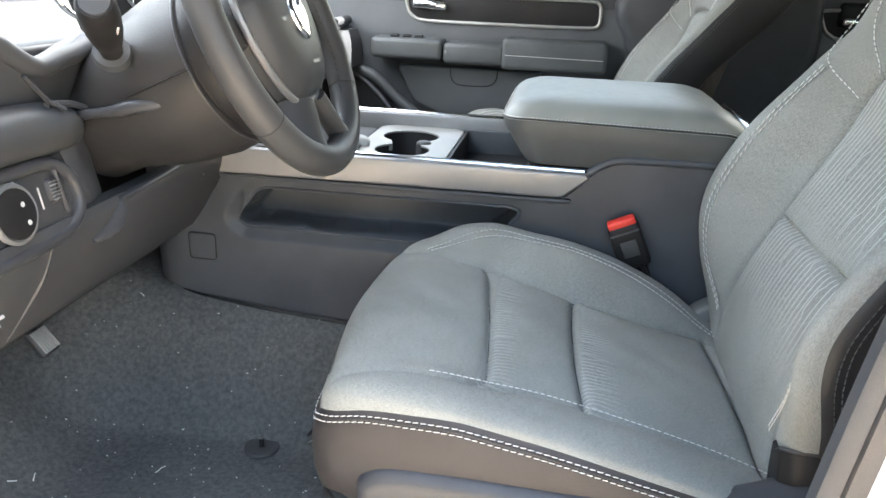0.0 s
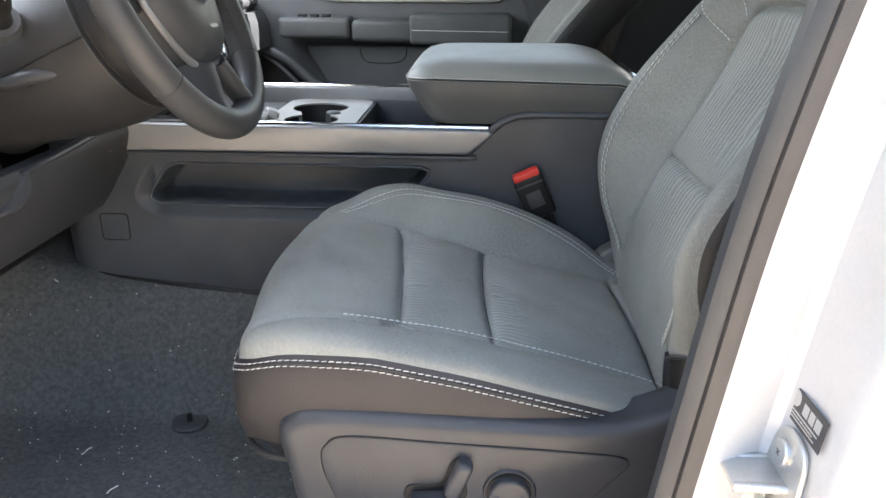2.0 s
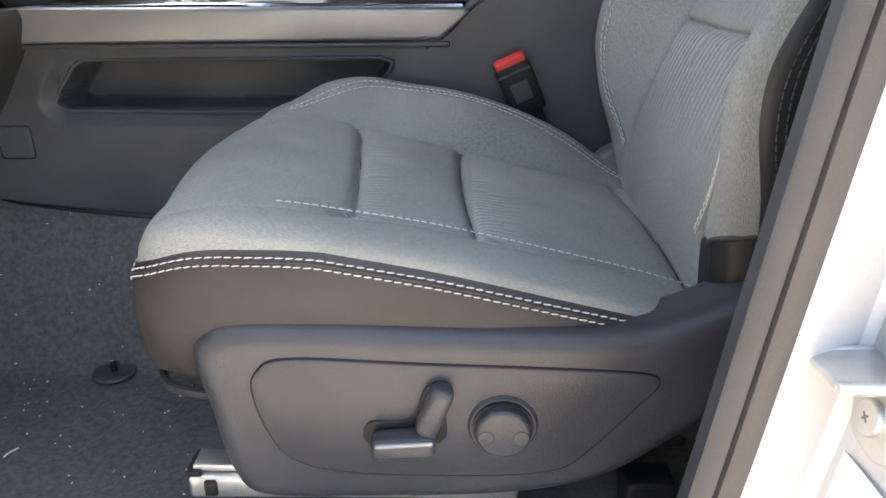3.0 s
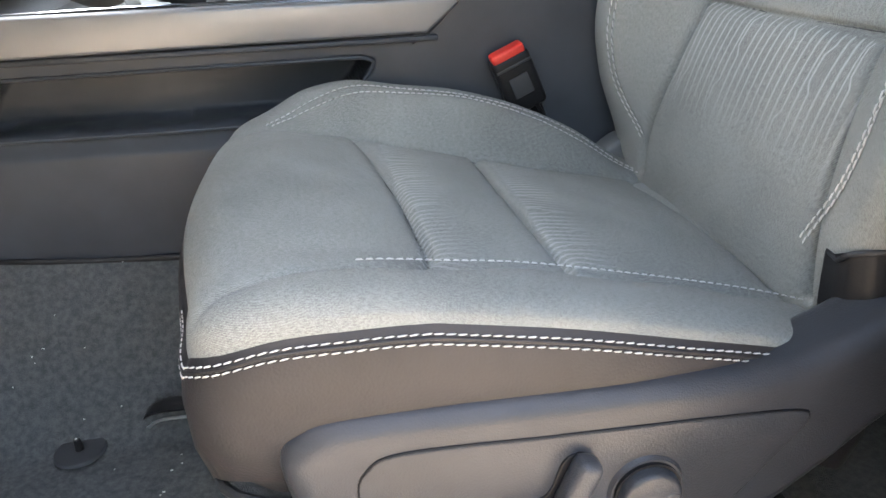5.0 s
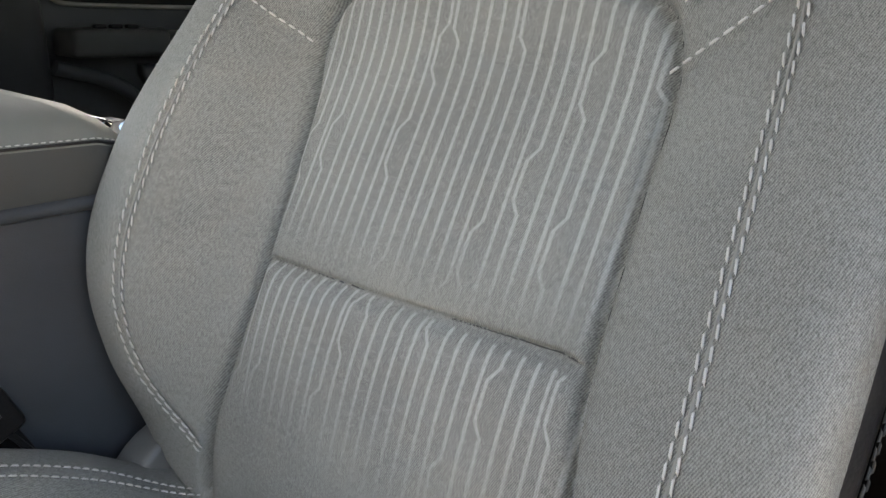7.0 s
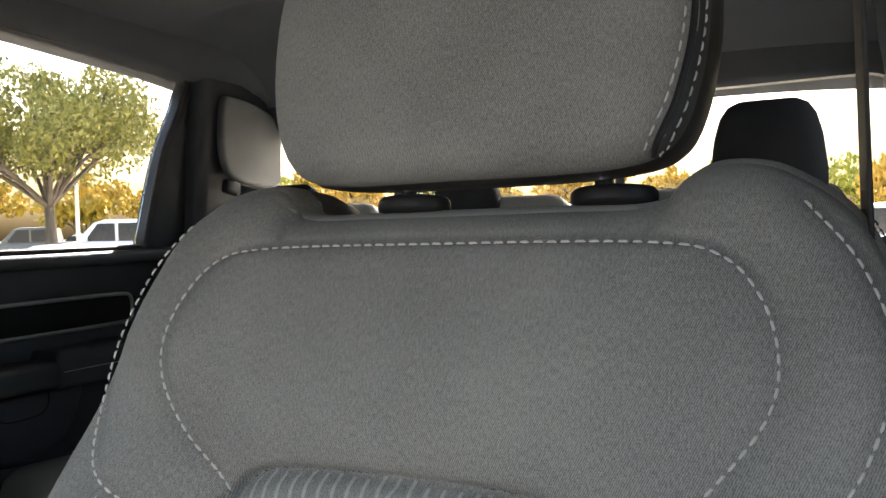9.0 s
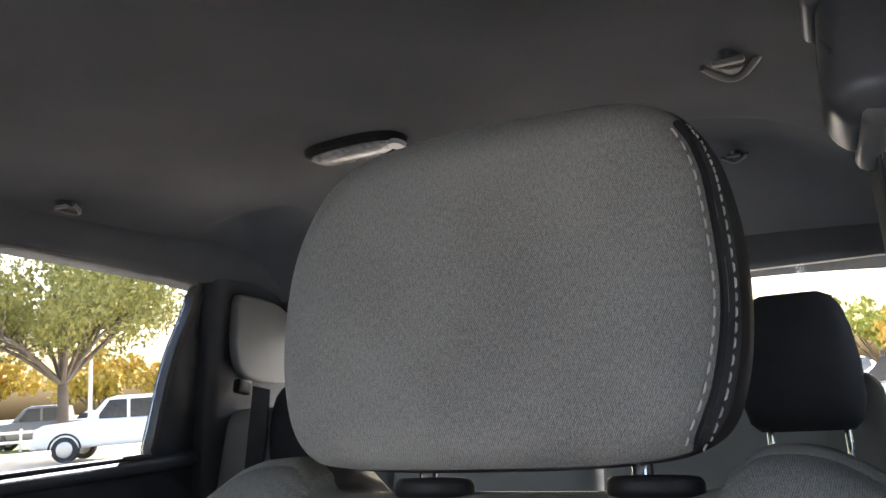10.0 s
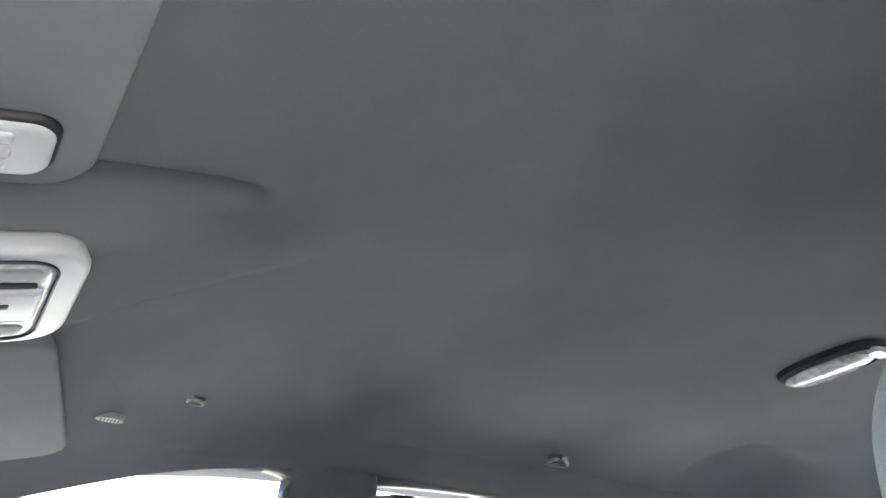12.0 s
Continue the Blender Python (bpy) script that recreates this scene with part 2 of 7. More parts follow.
def world_of(ob):
    m = ob.matrix_basis.copy()
    return m if ob.parent is None else world_of(ob.parent) @ ob.matrix_parent_inverse @ m


def raw(name, verts, faces, material, parent=None, label="", smooth=True, uvs=None):
    me = bpy.data.meshes.new(name)
    me.from_pydata([tuple(map(float, v)) for v in verts], [], [tuple(map(int, f)) for f in faces])
    if smooth:
        me.shade_smooth()
    if uvs is not None:
        layer = me.uv_layers.new(name="metres")
        idx = np.zeros(len(me.loops), dtype=np.int32)
        me.loops.foreach_get("vertex_index", idx)
        layer.data.foreach_set("uv", np.asarray(uvs, dtype=np.float32)[idx].ravel())
    me.update()
    return link_mesh(name, me, material, parent, label)


def part(name, bm, material, parent=None, label="", smooth=True):
    bmesh.ops.recalc_face_normals(bm, faces=bm.faces)
    me = bpy.data.meshes.new(name)
    bm.to_mesh(me)
    bm.free()
    if smooth:
        me.shade_smooth()
        me.set_sharp_from_angle(angle=radians(38))
    return link_mesh(name, me, material, parent, label)


def boxm(size, at=(0, 0, 0), bevel=0.004, turn=(0, 0, 0), seg=3, bm=None):
    """A bevelled box, added to bm if given."""
    b = bmesh.new()
    bmesh.ops.create_cube(b, size=1, matrix=Matrix.Diagonal((*size, 1)))
    if bevel:
        bmesh.ops.bevel(b, geom=list(b.edges), offset=min(bevel, min(size) * 0.49), segments=seg, profile=0.5, affect="EDGES")
    bmesh.ops.transform(b, matrix=pose(*at, *turn), verts=b.verts)
    return merge(bm, b)


def merge(bm, b):
    if bm is None:
        return b
    me = bpy.data.meshes.new("tmp")
    b.to_mesh(me)
    b.free()
    bm.from_mesh(me)
    bpy.data.meshes.remove(me)
    return bm


def cylm(r, h, at=(0, 0, 0), turn=(0, 0, 0), r2=None, seg=32, bevel=0.0, bm=None):
    b = bmesh.new()
    bmesh.ops.create_cone(b, cap_ends=True, segments=seg, radius1=r, radius2=r if r2 is None else r2, depth=h)
    if bevel:
        bmesh.ops.bevel(b, geom=[e for e in b.edges if len(e.link_faces) == 2 and e.calc_face_angle(0) > 0.8], offset=bevel, segments=3, profile=0.5, affect="EDGES")
    bmesh.ops.transform(b, matrix=pose(*at, *turn), verts=b.verts)
    return merge(bm, b)


def spline(points, n, closed=False):
    """A smooth run through the points, evenly spaced."""
    p = np.asarray(points, float)
    if closed:
        q = np.vstack([p[-1], p, p[0], p[1]])
    else:
        q = np.vstack([2 * p[0] - p[1], p, 2 * p[-1] - p[-2]])
    out = []
    for i in range(1, len(q) - 2):
        t = np.linspace(0, 1, 24, endpoint=False)[:, None]
        a, b, c, d = q[i - 1], q[i], q[i + 1], q[i + 2]
        out.append(0.5 * (2 * b + (c - a) * t + (2 * a - 5 * b + 4 * c - d) * t**2 + (3 * b - a - 3 * c + d) * t**3))
    out = np.vstack(out + ([out[0][:1]] if closed else [p[-1:]]))
    s = np.r_[0, np.cumsum(np.linalg.norm(np.diff(out, axis=0), axis=1))]
    at = np.linspace(0, s[-1], n, endpoint=not closed)
    return np.stack([np.interp(at, s, out[:, k]) for k in range(out.shape[1])], 1)


def tube(points, radius, seg=12, closed=False, flat=1.0, cap=True):
    """A bmesh swept along points; radius may vary, flat squeezes the section along its second axis."""
    p = np.asarray(points, float)
    n = len(p)
    r = np.full(n, radius) if np.isscalar(radius) else np.asarray(radius, float)
    tan = np.roll(p, -1, 0) - np.roll(p, 1, 0) if closed else np.gradient(p, axis=0)
    tan /= np.linalg.norm(tan, axis=1)[:, None] + 1e-12
    up = np.array([0, 0, 1.0]) if abs(tan[0][2]) < 0.9 else np.array([1.0, 0, 0])
    bm = bmesh.new()
    rings = []
    a = np.linspace(0, 2 * np.pi, seg, endpoint=False)
    for i in range(n):
        side = np.cross(tan[i], up)
        side /= np.linalg.norm(side) + 1e-12
        up = np.cross(side, tan[i])
        rings.append([bm.verts.new(p[i] + r[i] * (np.cos(x) * side + flat * np.sin(x) * up)) for x in a])
    for i in range(n if closed else n - 1):
        A, B = rings[i], rings[(i + 1) % n]
        for k in range(seg):
            bm.faces.new((A[k], A[(k + 1) % seg], B[(k + 1) % seg], B[k]))
    if not closed and cap:
        bm.faces.new(rings[0][::-1])
        bm.faces.new(rings[-1])
    return bm


def prism(outline, axis, lo, hi, bevel=0.0, seg=3):
    """A flat outline drawn in two axes, given thickness along the third from lo to hi, with rounded rims."""
    bm = bmesh.new()
    def at(p, d):
        return {"x": (d, p[0], p[1]), "y": (p[0], d, p[1]), "z": (p[0], p[1], d)}[axis]
    A = [bm.verts.new(at(p, lo)) for p in outline]
    B = [bm.verts.new(at(p, hi)) for p in outline]
    n = len(outline)
    fa, fb = bm.faces.new(A[::-1]), bm.faces.new(B)
    for i in range(n):
        bm.faces.new((A[i], A[(i + 1) % n], B[(i + 1) % n], B[i]))
    bmesh.ops.recalc_face_normals(bm, faces=bm.faces)
    if bevel:
        rim = set(fa.edges) | set(fb.edges)
        bmesh.ops.bevel(bm, geom=list(rim), offset=bevel, segments=seg, profile=0.5, affect="EDGES", clamp_overlap=True)
    return bm


def loft(name, sections, material, parent=None, label="", closed=True, cap=True, smooth=True, ends=(True, True)):
    """Skin over a list of loops with equal numbers of points."""
    S = np.asarray(sections, float)
    m, n = S.shape[:2]
    verts = S.reshape(-1, 3)
    faces = []
    for i in range(m - 1):
        for k in range(n if closed else n - 1):
            faces.append((i * n + k, i * n + (k + 1) % n, (i + 1) * n + (k + 1) % n, (i + 1) * n + k))
    if cap and closed:
        if ends[0]:
            faces.append(tuple(range(n))[::-1])
        if ends[1]:
            faces.append(tuple(range((m - 1) * n, m * n)))
    ob = raw(name, verts, faces, material, parent, label, smooth)
    bm = bmesh.new()
    bm.from_mesh(ob.data)
    bmesh.ops.recalc_face_normals(bm, faces=bm.faces)
    bm.to_mesh(ob.data)
    bm.free()
    if smooth:
        ob.data.set_sharp_from_angle(angle=radians(45))
    return ob


def near(points, line, chunk=4000):
    """The distance of each 2D point to a dense line of points."""
    out = np.empty(len(points))
    for i in range(0, len(points), chunk):
        d = points[i : i + chunk, None, :] - line[None]
        out[i : i + chunk] = np.sqrt((d**2).sum(-1).min(1))
    return out


def patch(outline, centre, rings):
    """A disc of points from a centre to a closed outline: points, faces and the outermost ring's first index."""
    n = len(outline)
    rho = np.linspace(0, 1, rings + 1)[1:]
    pts = np.vstack([np.asarray(centre, float)[None]] + [centre + r * (outline - centre) for r in rho])
    faces = [(0, 1 + k, 1 + (k + 1) % n) for k in range(n)]
    for i in range(rings - 1):
        a, b = 1 + i * n, 1 + (i + 1) * n
        faces += [(a + k, b + k, b + (k + 1) % n, a + (k + 1) % n) for k in range(n)]
    return pts, faces, 1 + (rings - 1) * n


def stitches(name, path, normals, material, parent, length=0.0042, gap=0.0024, r=0.00075, lift=0.0004, slant=0.0, label=""):
    """A row of thread stitches along a path of dense points with surface normals: one mesh."""
    p, nn = np.asarray(path, float), np.asarray(normals, float)
    s = np.r_[0, np.cumsum(np.linalg.norm(np.diff(p, axis=0), axis=1))]
    verts, faces = [], []
    at = 0.0
    rnd = random.Random(len(p))
    while at + length < s[-1]:
        l = length * rnd.uniform(0.92, 1.06)
        a = np.array([np.interp(at, s, p[:, k]) for k in range(3)])
        b = np.array([np.interp(at + l, s, p[:, k]) for k in range(3)])
        n = np.array([np.interp(at + l / 2, s, nn[:, k]) for k in range(3)])
        n /= np.linalg.norm(n) + 1e-12
        t = b - a
        t /= np.linalg.norm(t) + 1e-12
        w = np.cross(n, t)
        a, b = a + n * lift - w * slant, b + n * lift + w * slant
        base = len(verts)
        verts += [a - n * r, b - n * r]
        for c, up in ((a * 0.78 + b * 0.22, 1.0), (a * 0.22 + b * 0.78, 1.0)):
            for q in range(5):
                x = 2 * np.pi * q / 5
                verts.append(c + r * (np.cos(x) * w + up * np.sin(x) * n))
        for q in range(5):
            q2 = (q + 1) % 5
            faces += [(base, base + 2 + q2, base + 2 + q), (base + 2 + q, base + 2 + q2, base + 7 + q2, base + 7 + q), (base + 1, base + 7 + q, base + 7 + q2)]
        at += length + gap
    ob = raw(name, verts, faces, material, parent, label)
    ob["kind"] = "stuff"
    return ob


def ramp(x, xs, ys):
    """Smooth interpolation through knots."""
    xs, ys = np.asarray(xs, float), np.asarray(ys, float)
    d = np.gradient(ys, xs)
    x = np.clip(np.asarray(x, float), xs[0], xs[-1])
    i = np.clip(np.searchsorted(xs, x) - 1, 0, len(xs) - 2)
    h = xs[i + 1] - xs[i]
    t = (x - xs[i]) / h
    return (2 * t**3 - 3 * t**2 + 1) * ys[i] + (t**3 - 2 * t**2 + t) * h * d[i] + (-2 * t**3 + 3 * t**2) * ys[i + 1] + (t**3 - t**2) * h * d[i + 1]


def bars(name, rows, at, right, up, material, parent, label=""):
    """Unreadable print: thin bars. rows: (x0, x1, y, height) in metres on a plane."""
    right, up, at = np.array(right, float), np.array(up, float), np.array(at, float)
    v, f = [], []
    for x0, x1, y, h in rows:
        b = len(v)
        v += [at + right * x0 + up * y, at + right * x1 + up * y, at + right * x1 + up * (y + h), at + right * x0 + up * (y + h)]
        f.append((b, b + 1, b + 2, b + 3))
    ob = raw(name, v, f, material, parent, label, smooth=False)
    ob["kind"] = "stuff"
    return ob


def lettering(text, size, m, material, parent, depth=0.0002):
    cu = bpy.data.curves.new("lettering", "FONT")
    cu.body, cu.size, cu.extrude = text, size, depth
    cu.align_x = cu.align_y = "CENTER"
    tmp = bpy.data.objects.new("tmp", cu)
    scene.collection.objects.link(tmp)
    me = bpy.data.meshes.new_from_object(tmp.evaluated_get(bpy.context.evaluated_depsgraph_get()))
    bpy.data.objects.remove(tmp)
    me.transform(m)
    return link_mesh("lettering", me, material, parent)


# ---------------------------------------------------------------- the front seats
seat = thing("car_seat", "grey-green cloth driver's seat with striped insert and pale stitching", "car seat", "front seats", at=(0.05, 0.01, 0.09))

# cushion: outline in x (to the rear) and y
CUSH = spline([(-0.200, -0.12), (-0.188, -0.187), (-0.135, -0.210), (-0.02, -0.210), (0.12, -0.207), (0.215, -0.202), (0.258, -0.188), (0.276, -0.150), (0.275, 0.0),
               (0.27, 0.19), (0.235, 0.225), (0.12, 0.238), (-0.02, 0.246), (-0.122, 0.249), (-0.193, 0.231), (-0.221, 0.155), (-0.221, 0.02)], 520, True)
FAR_X, FAR_Y = [-0.225, -0.185, -0.145, -0.106, -0.066, 0.0, 0.05, 0.13, 0.25], [0.225, 0.192, 0.172, 0.163, 0.156, 0.144, 0.137, 0.137, 0.148]
SEAM_FAR = spline(list(zip(FAR_X, FAR_Y)), 300)
SEAM_NEAR = spline([(-0.20, -0.178), (-0.15, -0.166), (-0.09, -0.153), (-0.04, -0.142), (0.02, -0.128), (0.11, -0.122), (0.2, -0.128), (0.26, -0.138)], 300)
SEAM_1 = spline([(-0.070, 0.157), (-0.062, 0.130), (-0.055, 0.065), (-0.047, -0.01), (-0.042, -0.075), (-0.040, -0.118), (-0.050, -0.140)], 200)
SEAM_2 = spline([(0.048, 0.137), (0.047, 0.05), (0.051, -0.04), (0.061, -0.123)], 200)
SEAM_3 = spline([(0.222, 0.148), (0.226, 0.05), (0.232, -0.06), (0.236, -0.137)], 200)


def cushion_height(x, y):
    base = ramp(x, [-0.23, -0.19, -0.15, -0.09, -0.04, 0.023, 0.107, 0.217, 0.29], [0.372, 0.401, 0.412, 0.406, 0.396, 0.383, 0.362, 0.335, 0.312])
    lift = ramp(x, [-0.21, -0.15, -0.11, -0.07, -0.01, 0.05, 0.11, 0.174, 0.228, 0.28], [0.0, 0.003, 0.024, 0.037, 0.041, 0.045, 0.042, 0.027, 0.006, 0.0])
    far = np.clip((y - np.interp(x, FAR_X, FAR_Y) + 0.006) / 0.058, 0, 1)
    far = far * far * (3 - 2 * far)
    nearby = np.clip((-y - 0.118) / 0.05, 0, 1)
    nearby = nearby * nearby * (3 - 2 * nearby)
    crown = 0.007 * np.cos(np.clip(y / 0.13, -1, 1) * np.pi / 2)
    return base + far * lift + nearby * (0.004 + 0.10 * lift) + crown


def roll(d, r):
    """How far a surface has turned down at a distance d from its rim, for an edge of radius r."""
    k = np.clip(1 - d / r, 0, 1)
    return r * (1 - np.sqrt(np.clip(1 - k * k, 0, 1)))


def grooves(pts, seams):
    g = np.zeros(len(pts))
    for line, depth, width in seams:
        d = near(pts, line)
        g = np.maximum(g, depth * np.exp(-((d / width) ** 1.3)))
    return g


RIM = 0.026


def unrolled(pts, centre, dist, r):
    """Cloth coordinates that run on over a rolled rim, so that the weave is not drawn out."""
    away = pts - np.asarray(centre)
    away /= np.linalg.norm(away, axis=1)[:, None] + 1e-9
    k = np.clip(1 - dist / r, 0, 1)
    return pts + away * (r * (np.arcsin(k) - k))[:, None]


def rim_share(x, y):
    """The door side of the cushion is rolled less than the rest."""
    return 1 - 0.55 * np.clip((-y - 0.12) / 0.06, 0, 1) * np.clip((x + 0.17) / 0.12, 0, 1) * np.clip((0.26 - x) / 0.05, 0, 1)


pts, faces, edge = patch(CUSH, np.array([0.03, 0.01]), 118)
dist = near(pts, CUSH)
pillow = np.zeros(len(pts))
inside = near(pts, np.vstack([SEAM_FAR, SEAM_NEAR, SEAM_1, SEAM_2, SEAM_3]))
pillow = 0.006 * (1 - np.exp(-inside / 0.022))
z = cushion_height(pts[:, 0], pts[:, 1]) - roll(dist, RIM) * rim_share(pts[:, 0], pts[:, 1]) + pillow - 0.004
z -= grooves(pts, [(SEAM_FAR, 0.0075, 0.0036), (SEAM_NEAR, 0.003, 0.003), (SEAM_1, 0.010, 0.004), (SEAM_2, 0.009, 0.0038), (SEAM_3, 0.008, 0.0045)])
z += 0.0012 * np.sin(pts[:, 0] * 60 + 3 * np.sin(pts[:, 1] * 23)) * np.sin(pts[:, 1] * 41 + 1.0) * (dist > 0.03)
verts = np.column_stack([pts, z])
rim_pts = verts[edge:].copy()
insert = (pts[:, 1] < np.interp(pts[:, 0], SEAM_FAR[:, 0], SEAM_FAR[:, 1])) & (pts[:, 1] > np.interp(pts[:, 0], SEAM_NEAR[:, 0], SEAM_NEAR[:, 1])) & (pts[:, 0] > -0.047) & (pts[:, 0] < 0.232)
cush = raw("cushion", verts, faces, CLOTH, seat, "grey-green cloth cushion with a striped insert", uvs=unrolled(pts, (0.03, 0.01), dist, RIM * 1.2)[:, ::-1])
cush.data.materials.append(CLOTH_SEAT)
cush.data.polygons.foreach_set("material_index", np.array([int(insert[list(f)].mean() > 0.6) for f in faces], dtype=np.int32))

# the vinyl side of the cushion hangs from its rim
n = len(CUSH)
out = CUSH - np.array([0.03, 0.01])
out /= np.linalg.norm(out, axis=1)[:, None]
rows = []
for drop, push in ((0.0, 0.0), (0.004, 0.0035), (0.012, 0.006), (0.03, 0.009), (0.06, 0.008), (0.09, 0.0), (0.112, -0.012), (0.12, -0.03), (0.122, -0.07)):
    zz = rim_pts[:, 2] - drop
    if drop > 0.1:
        zz = np.minimum(zz, 0.285) * 0.35 + 0.65 * (0.262 + 0.03 * (drop < 0.115))
    rows.append(np.column_stack([CUSH + out * push, zz]))
skirt = np.array(rows)
loft("cushion_side", skirt, VINYL, seat, "dark taupe vinyl band under the cushion", cap=False)
part("hem", tube(np.array([np.array([*(CUSH[k] + out[k] * -0.004), 0.277]) for k in range(0, n, 4)]), 0.004, 8, True), VINYL_BLACK, seat, "rolled black hem under the cushion")


def normals_of(fn, path2, swap=None):
    e = 1e-3
    x, y = path2[:, 0], path2[:, 1]
    gx, gy = (fn(x + e, y) - fn(x - e, y)) / (2 * e), (fn(x, y + e) - fn(x, y - e)) / (2 * e)
    nn = np.column_stack([-gx, -gy, np.ones(len(x))])
    return nn / np.linalg.norm(nn, axis=1)[:, None]


def shifted(path2, off):
    t = np.gradient(path2, axis=0)
    t /= np.linalg.norm(t, axis=1)[:, None]
    return path2 + off * np.column_stack([-t[:, 1], t[:, 0]])


def cushion_rim(x, y):
    p = np.column_stack([x, y])
    return cushion_height(x, y) - roll(near(p, CUSH), RIM) * rim_share(x, y) + 0.002


CREST = spline([(-0.150, 0.166), (-0.140, 0.176), (-0.118, 0.187), (-0.086, 0.194), (-0.046, 0.196), (0.035, 0.190), (0.116, 0.184), (0.194, 0.176), (0.243, 0.158)], 400)
for off in (-0.0042, 0.0042):
    c = shifted(CREST, off)
    stitches("stitching", np.column_stack([c, cushion_rim(c[:, 0], c[:, 1])]), normals_of(cushion_rim, c), THREAD, cush, lift=0.001, length=0.0058, gap=0.0008, r=0.0007)
c = shifted(SEAM_NEAR, -0.005)
c = c[c[:, 0] > -0.092]
stitches("stitching", np.column_stack([c, cushion_rim(c[:, 0], c[:, 1]) + 0.0005]), normals_of(cushion_rim, c), THREAD, cush, lift=0.0008, length=0.0058, gap=0.0008, r=0.00062)
# dark tubes sunk in the grooves deepen the shade of the cushion's folds
for line, deep in ((SEAM_FAR, 0.0075), (SEAM_1, 0.010), (SEAM_2, 0.009), (SEAM_3, 0.008)):
    keep = line[3:-3]
    part("seam", tube(np.column_stack([keep, cushion_height(keep[:, 0], keep[:, 1]) - 0.004 - deep + 0.0008])[::2], 0.0008, 6), SEAM, cush, "dark tube in the seam's groove, for the fold's shade")
# twin rows below the rim, along the door side and round the front corner
order = [k for k in range(n) if (CUSH[k, 1] < -0.1 and CUSH[k, 0] < 0.225)]
first = next(i for i in order if (i - 1) % n not in order)
order = [(first + i) % n for i in range(len(order))]
for drop, push in ((0.0042, 0.0044), (0.0098, 0.0062)):
    run = np.column_stack([CUSH[order] + out[order] * push, rim_pts[order, 2] - drop])
    stitches("stitching", run, np.column_stack([out[order] * 0.95, np.full(len(order), 0.3)]), THREAD, cush, lift=0.0004, length=0.0064, gap=0.0006, r=0.00060, slant=0.0003)
part("seam_ridge", tube(np.column_stack([CUSH[order] + out[order] * 0.0050, rim_pts[order, 2] - 0.007])[::2], 0.0013, 8), VINYL, cush, "dark ridge between twin stitch rows")

# backrest: outline in y and z
BACK = spline([(0.0, 0.300), (-0.13, 0.302), (-0.172, 0.325), (-0.205, 0.385), (-0.240, 0.46), (-0.248, 0.52), (-0.248, 0.60), (-0.244, 0.70), (-0.238, 0.77), (-0.222, 0.83),
               (-0.186, 0.862), (-0.152, 0.868), (-0.132, 0.858), (-0.118, 0.846), (-0.06, 0.845), (0.06, 0.845), (0.118, 0.846), (0.132, 0.858), (0.152, 0.868),
               (0.192, 0.862), (0.223, 0.83), (0.240, 0.77), (0.247, 0.70), (0.250, 0.60), (0.249, 0.48), (0.241, 0.40), (0.208, 0.33), (0.13, 0.302)], 560, True)


def back_depth(y, z):
    mid = ramp(z, [0.28, 0.32, 0.39, 0.45, 0.515, 0.58, 0.65, 0.72, 0.78, 0.83, 0.88], [0.236, 0.234, 0.236, 0.25, 0.275, 0.31, 0.347, 0.366, 0.378, 0.398, 0.43])
    wing = ramp(z, [0.28, 0.32, 0.37, 0.43, 0.49, 0.56, 0.63, 0.68, 0.73, 0.78, 0.83, 0.88], [0.0, -0.004, 0.002, 0.030, 0.057, 0.072, 0.066, 0.046, 0.020, 0.008, 0.0, 0.0])
    a = np.clip((np.abs(y) - 0.122) / 0.078, 0, 1)
    a = a * a * (3 - 2 * a)
    out_ = np.clip((np.abs(y) - 0.2) / 0.04, 0, 1)
    far = a * wing - out_**2 * 0.006
    slope = ramp(z, [0.28, 0.32, 0.37, 0.43, 0.46, 0.49, 0.52, 0.56, 0.63, 0.68, 0.73, 0.78, 0.83, 0.88], [0.0, 0.0, 0.010, 0.036, 0.052, 0.068, 0.080, 0.086, 0.078, 0.055, 0.025, 0.008, 0.0, 0.0])
    door_side = slope * np.clip((np.abs(y) - 0.11) / 0.14, 0, 1) ** 1.2
    yoke = 0.012 * np.exp(-(((z - 0.74) / 0.05) ** 2)) * np.cos(np.clip(np.abs(y) / 0.19, 0, 1) * np.pi / 2)
    return mid - np.where(y > 0, far, door_side) - yoke


def mirrored(points):
    return [(-y, z) for y, z in points]


def both(points, n):
    return spline(points, n), spline(mirrored(points), n)


INSERT_TOP = [(0.139, 0.34), (0.134, 0.40), (0.124, 0.45), (0.117, 0.515), (0.125, 0.60), (0.134, 0.645), (0.127, 0.675), (0.105, 0.692), (0.06, 0.697), (0.0, 0.699)]
INSERT_NEAR = [(-0.058, 0.697), (-0.098, 0.690), (-0.117, 0.675), (-0.126, 0.645), (-0.127, 0.60), (-0.129, 0.57), (-0.132, 0.515), (-0.138, 0.467), (-0.144, 0.40), (-0.150, 0.34)]
S_INS = spline(INSERT_TOP + INSERT_NEAR, 500)
S_MID = spline([(0.117, 0.514), (0.0, 0.515), (-0.131, 0.519)], 200)
YOKE = [(0.124, 0.680), (0.158, 0.716), (0.181, 0.748), (0.186, 0.775), (0.178, 0.803), (0.158, 0.824), (0.12, 0.831), (0.0, 0.832)]
S_YOKE = spline(YOKE + [(-y, z) for y, z in YOKE[-2::-1]], 500)
OUTER = [(0.137, 0.650), (0.175, 0.676), (0.207, 0.698), (0.224, 0.728), (0.231, 0.77), (0.219, 0.815), (0.195, 0.85)]
OUT_L = spline(OUTER, 300)
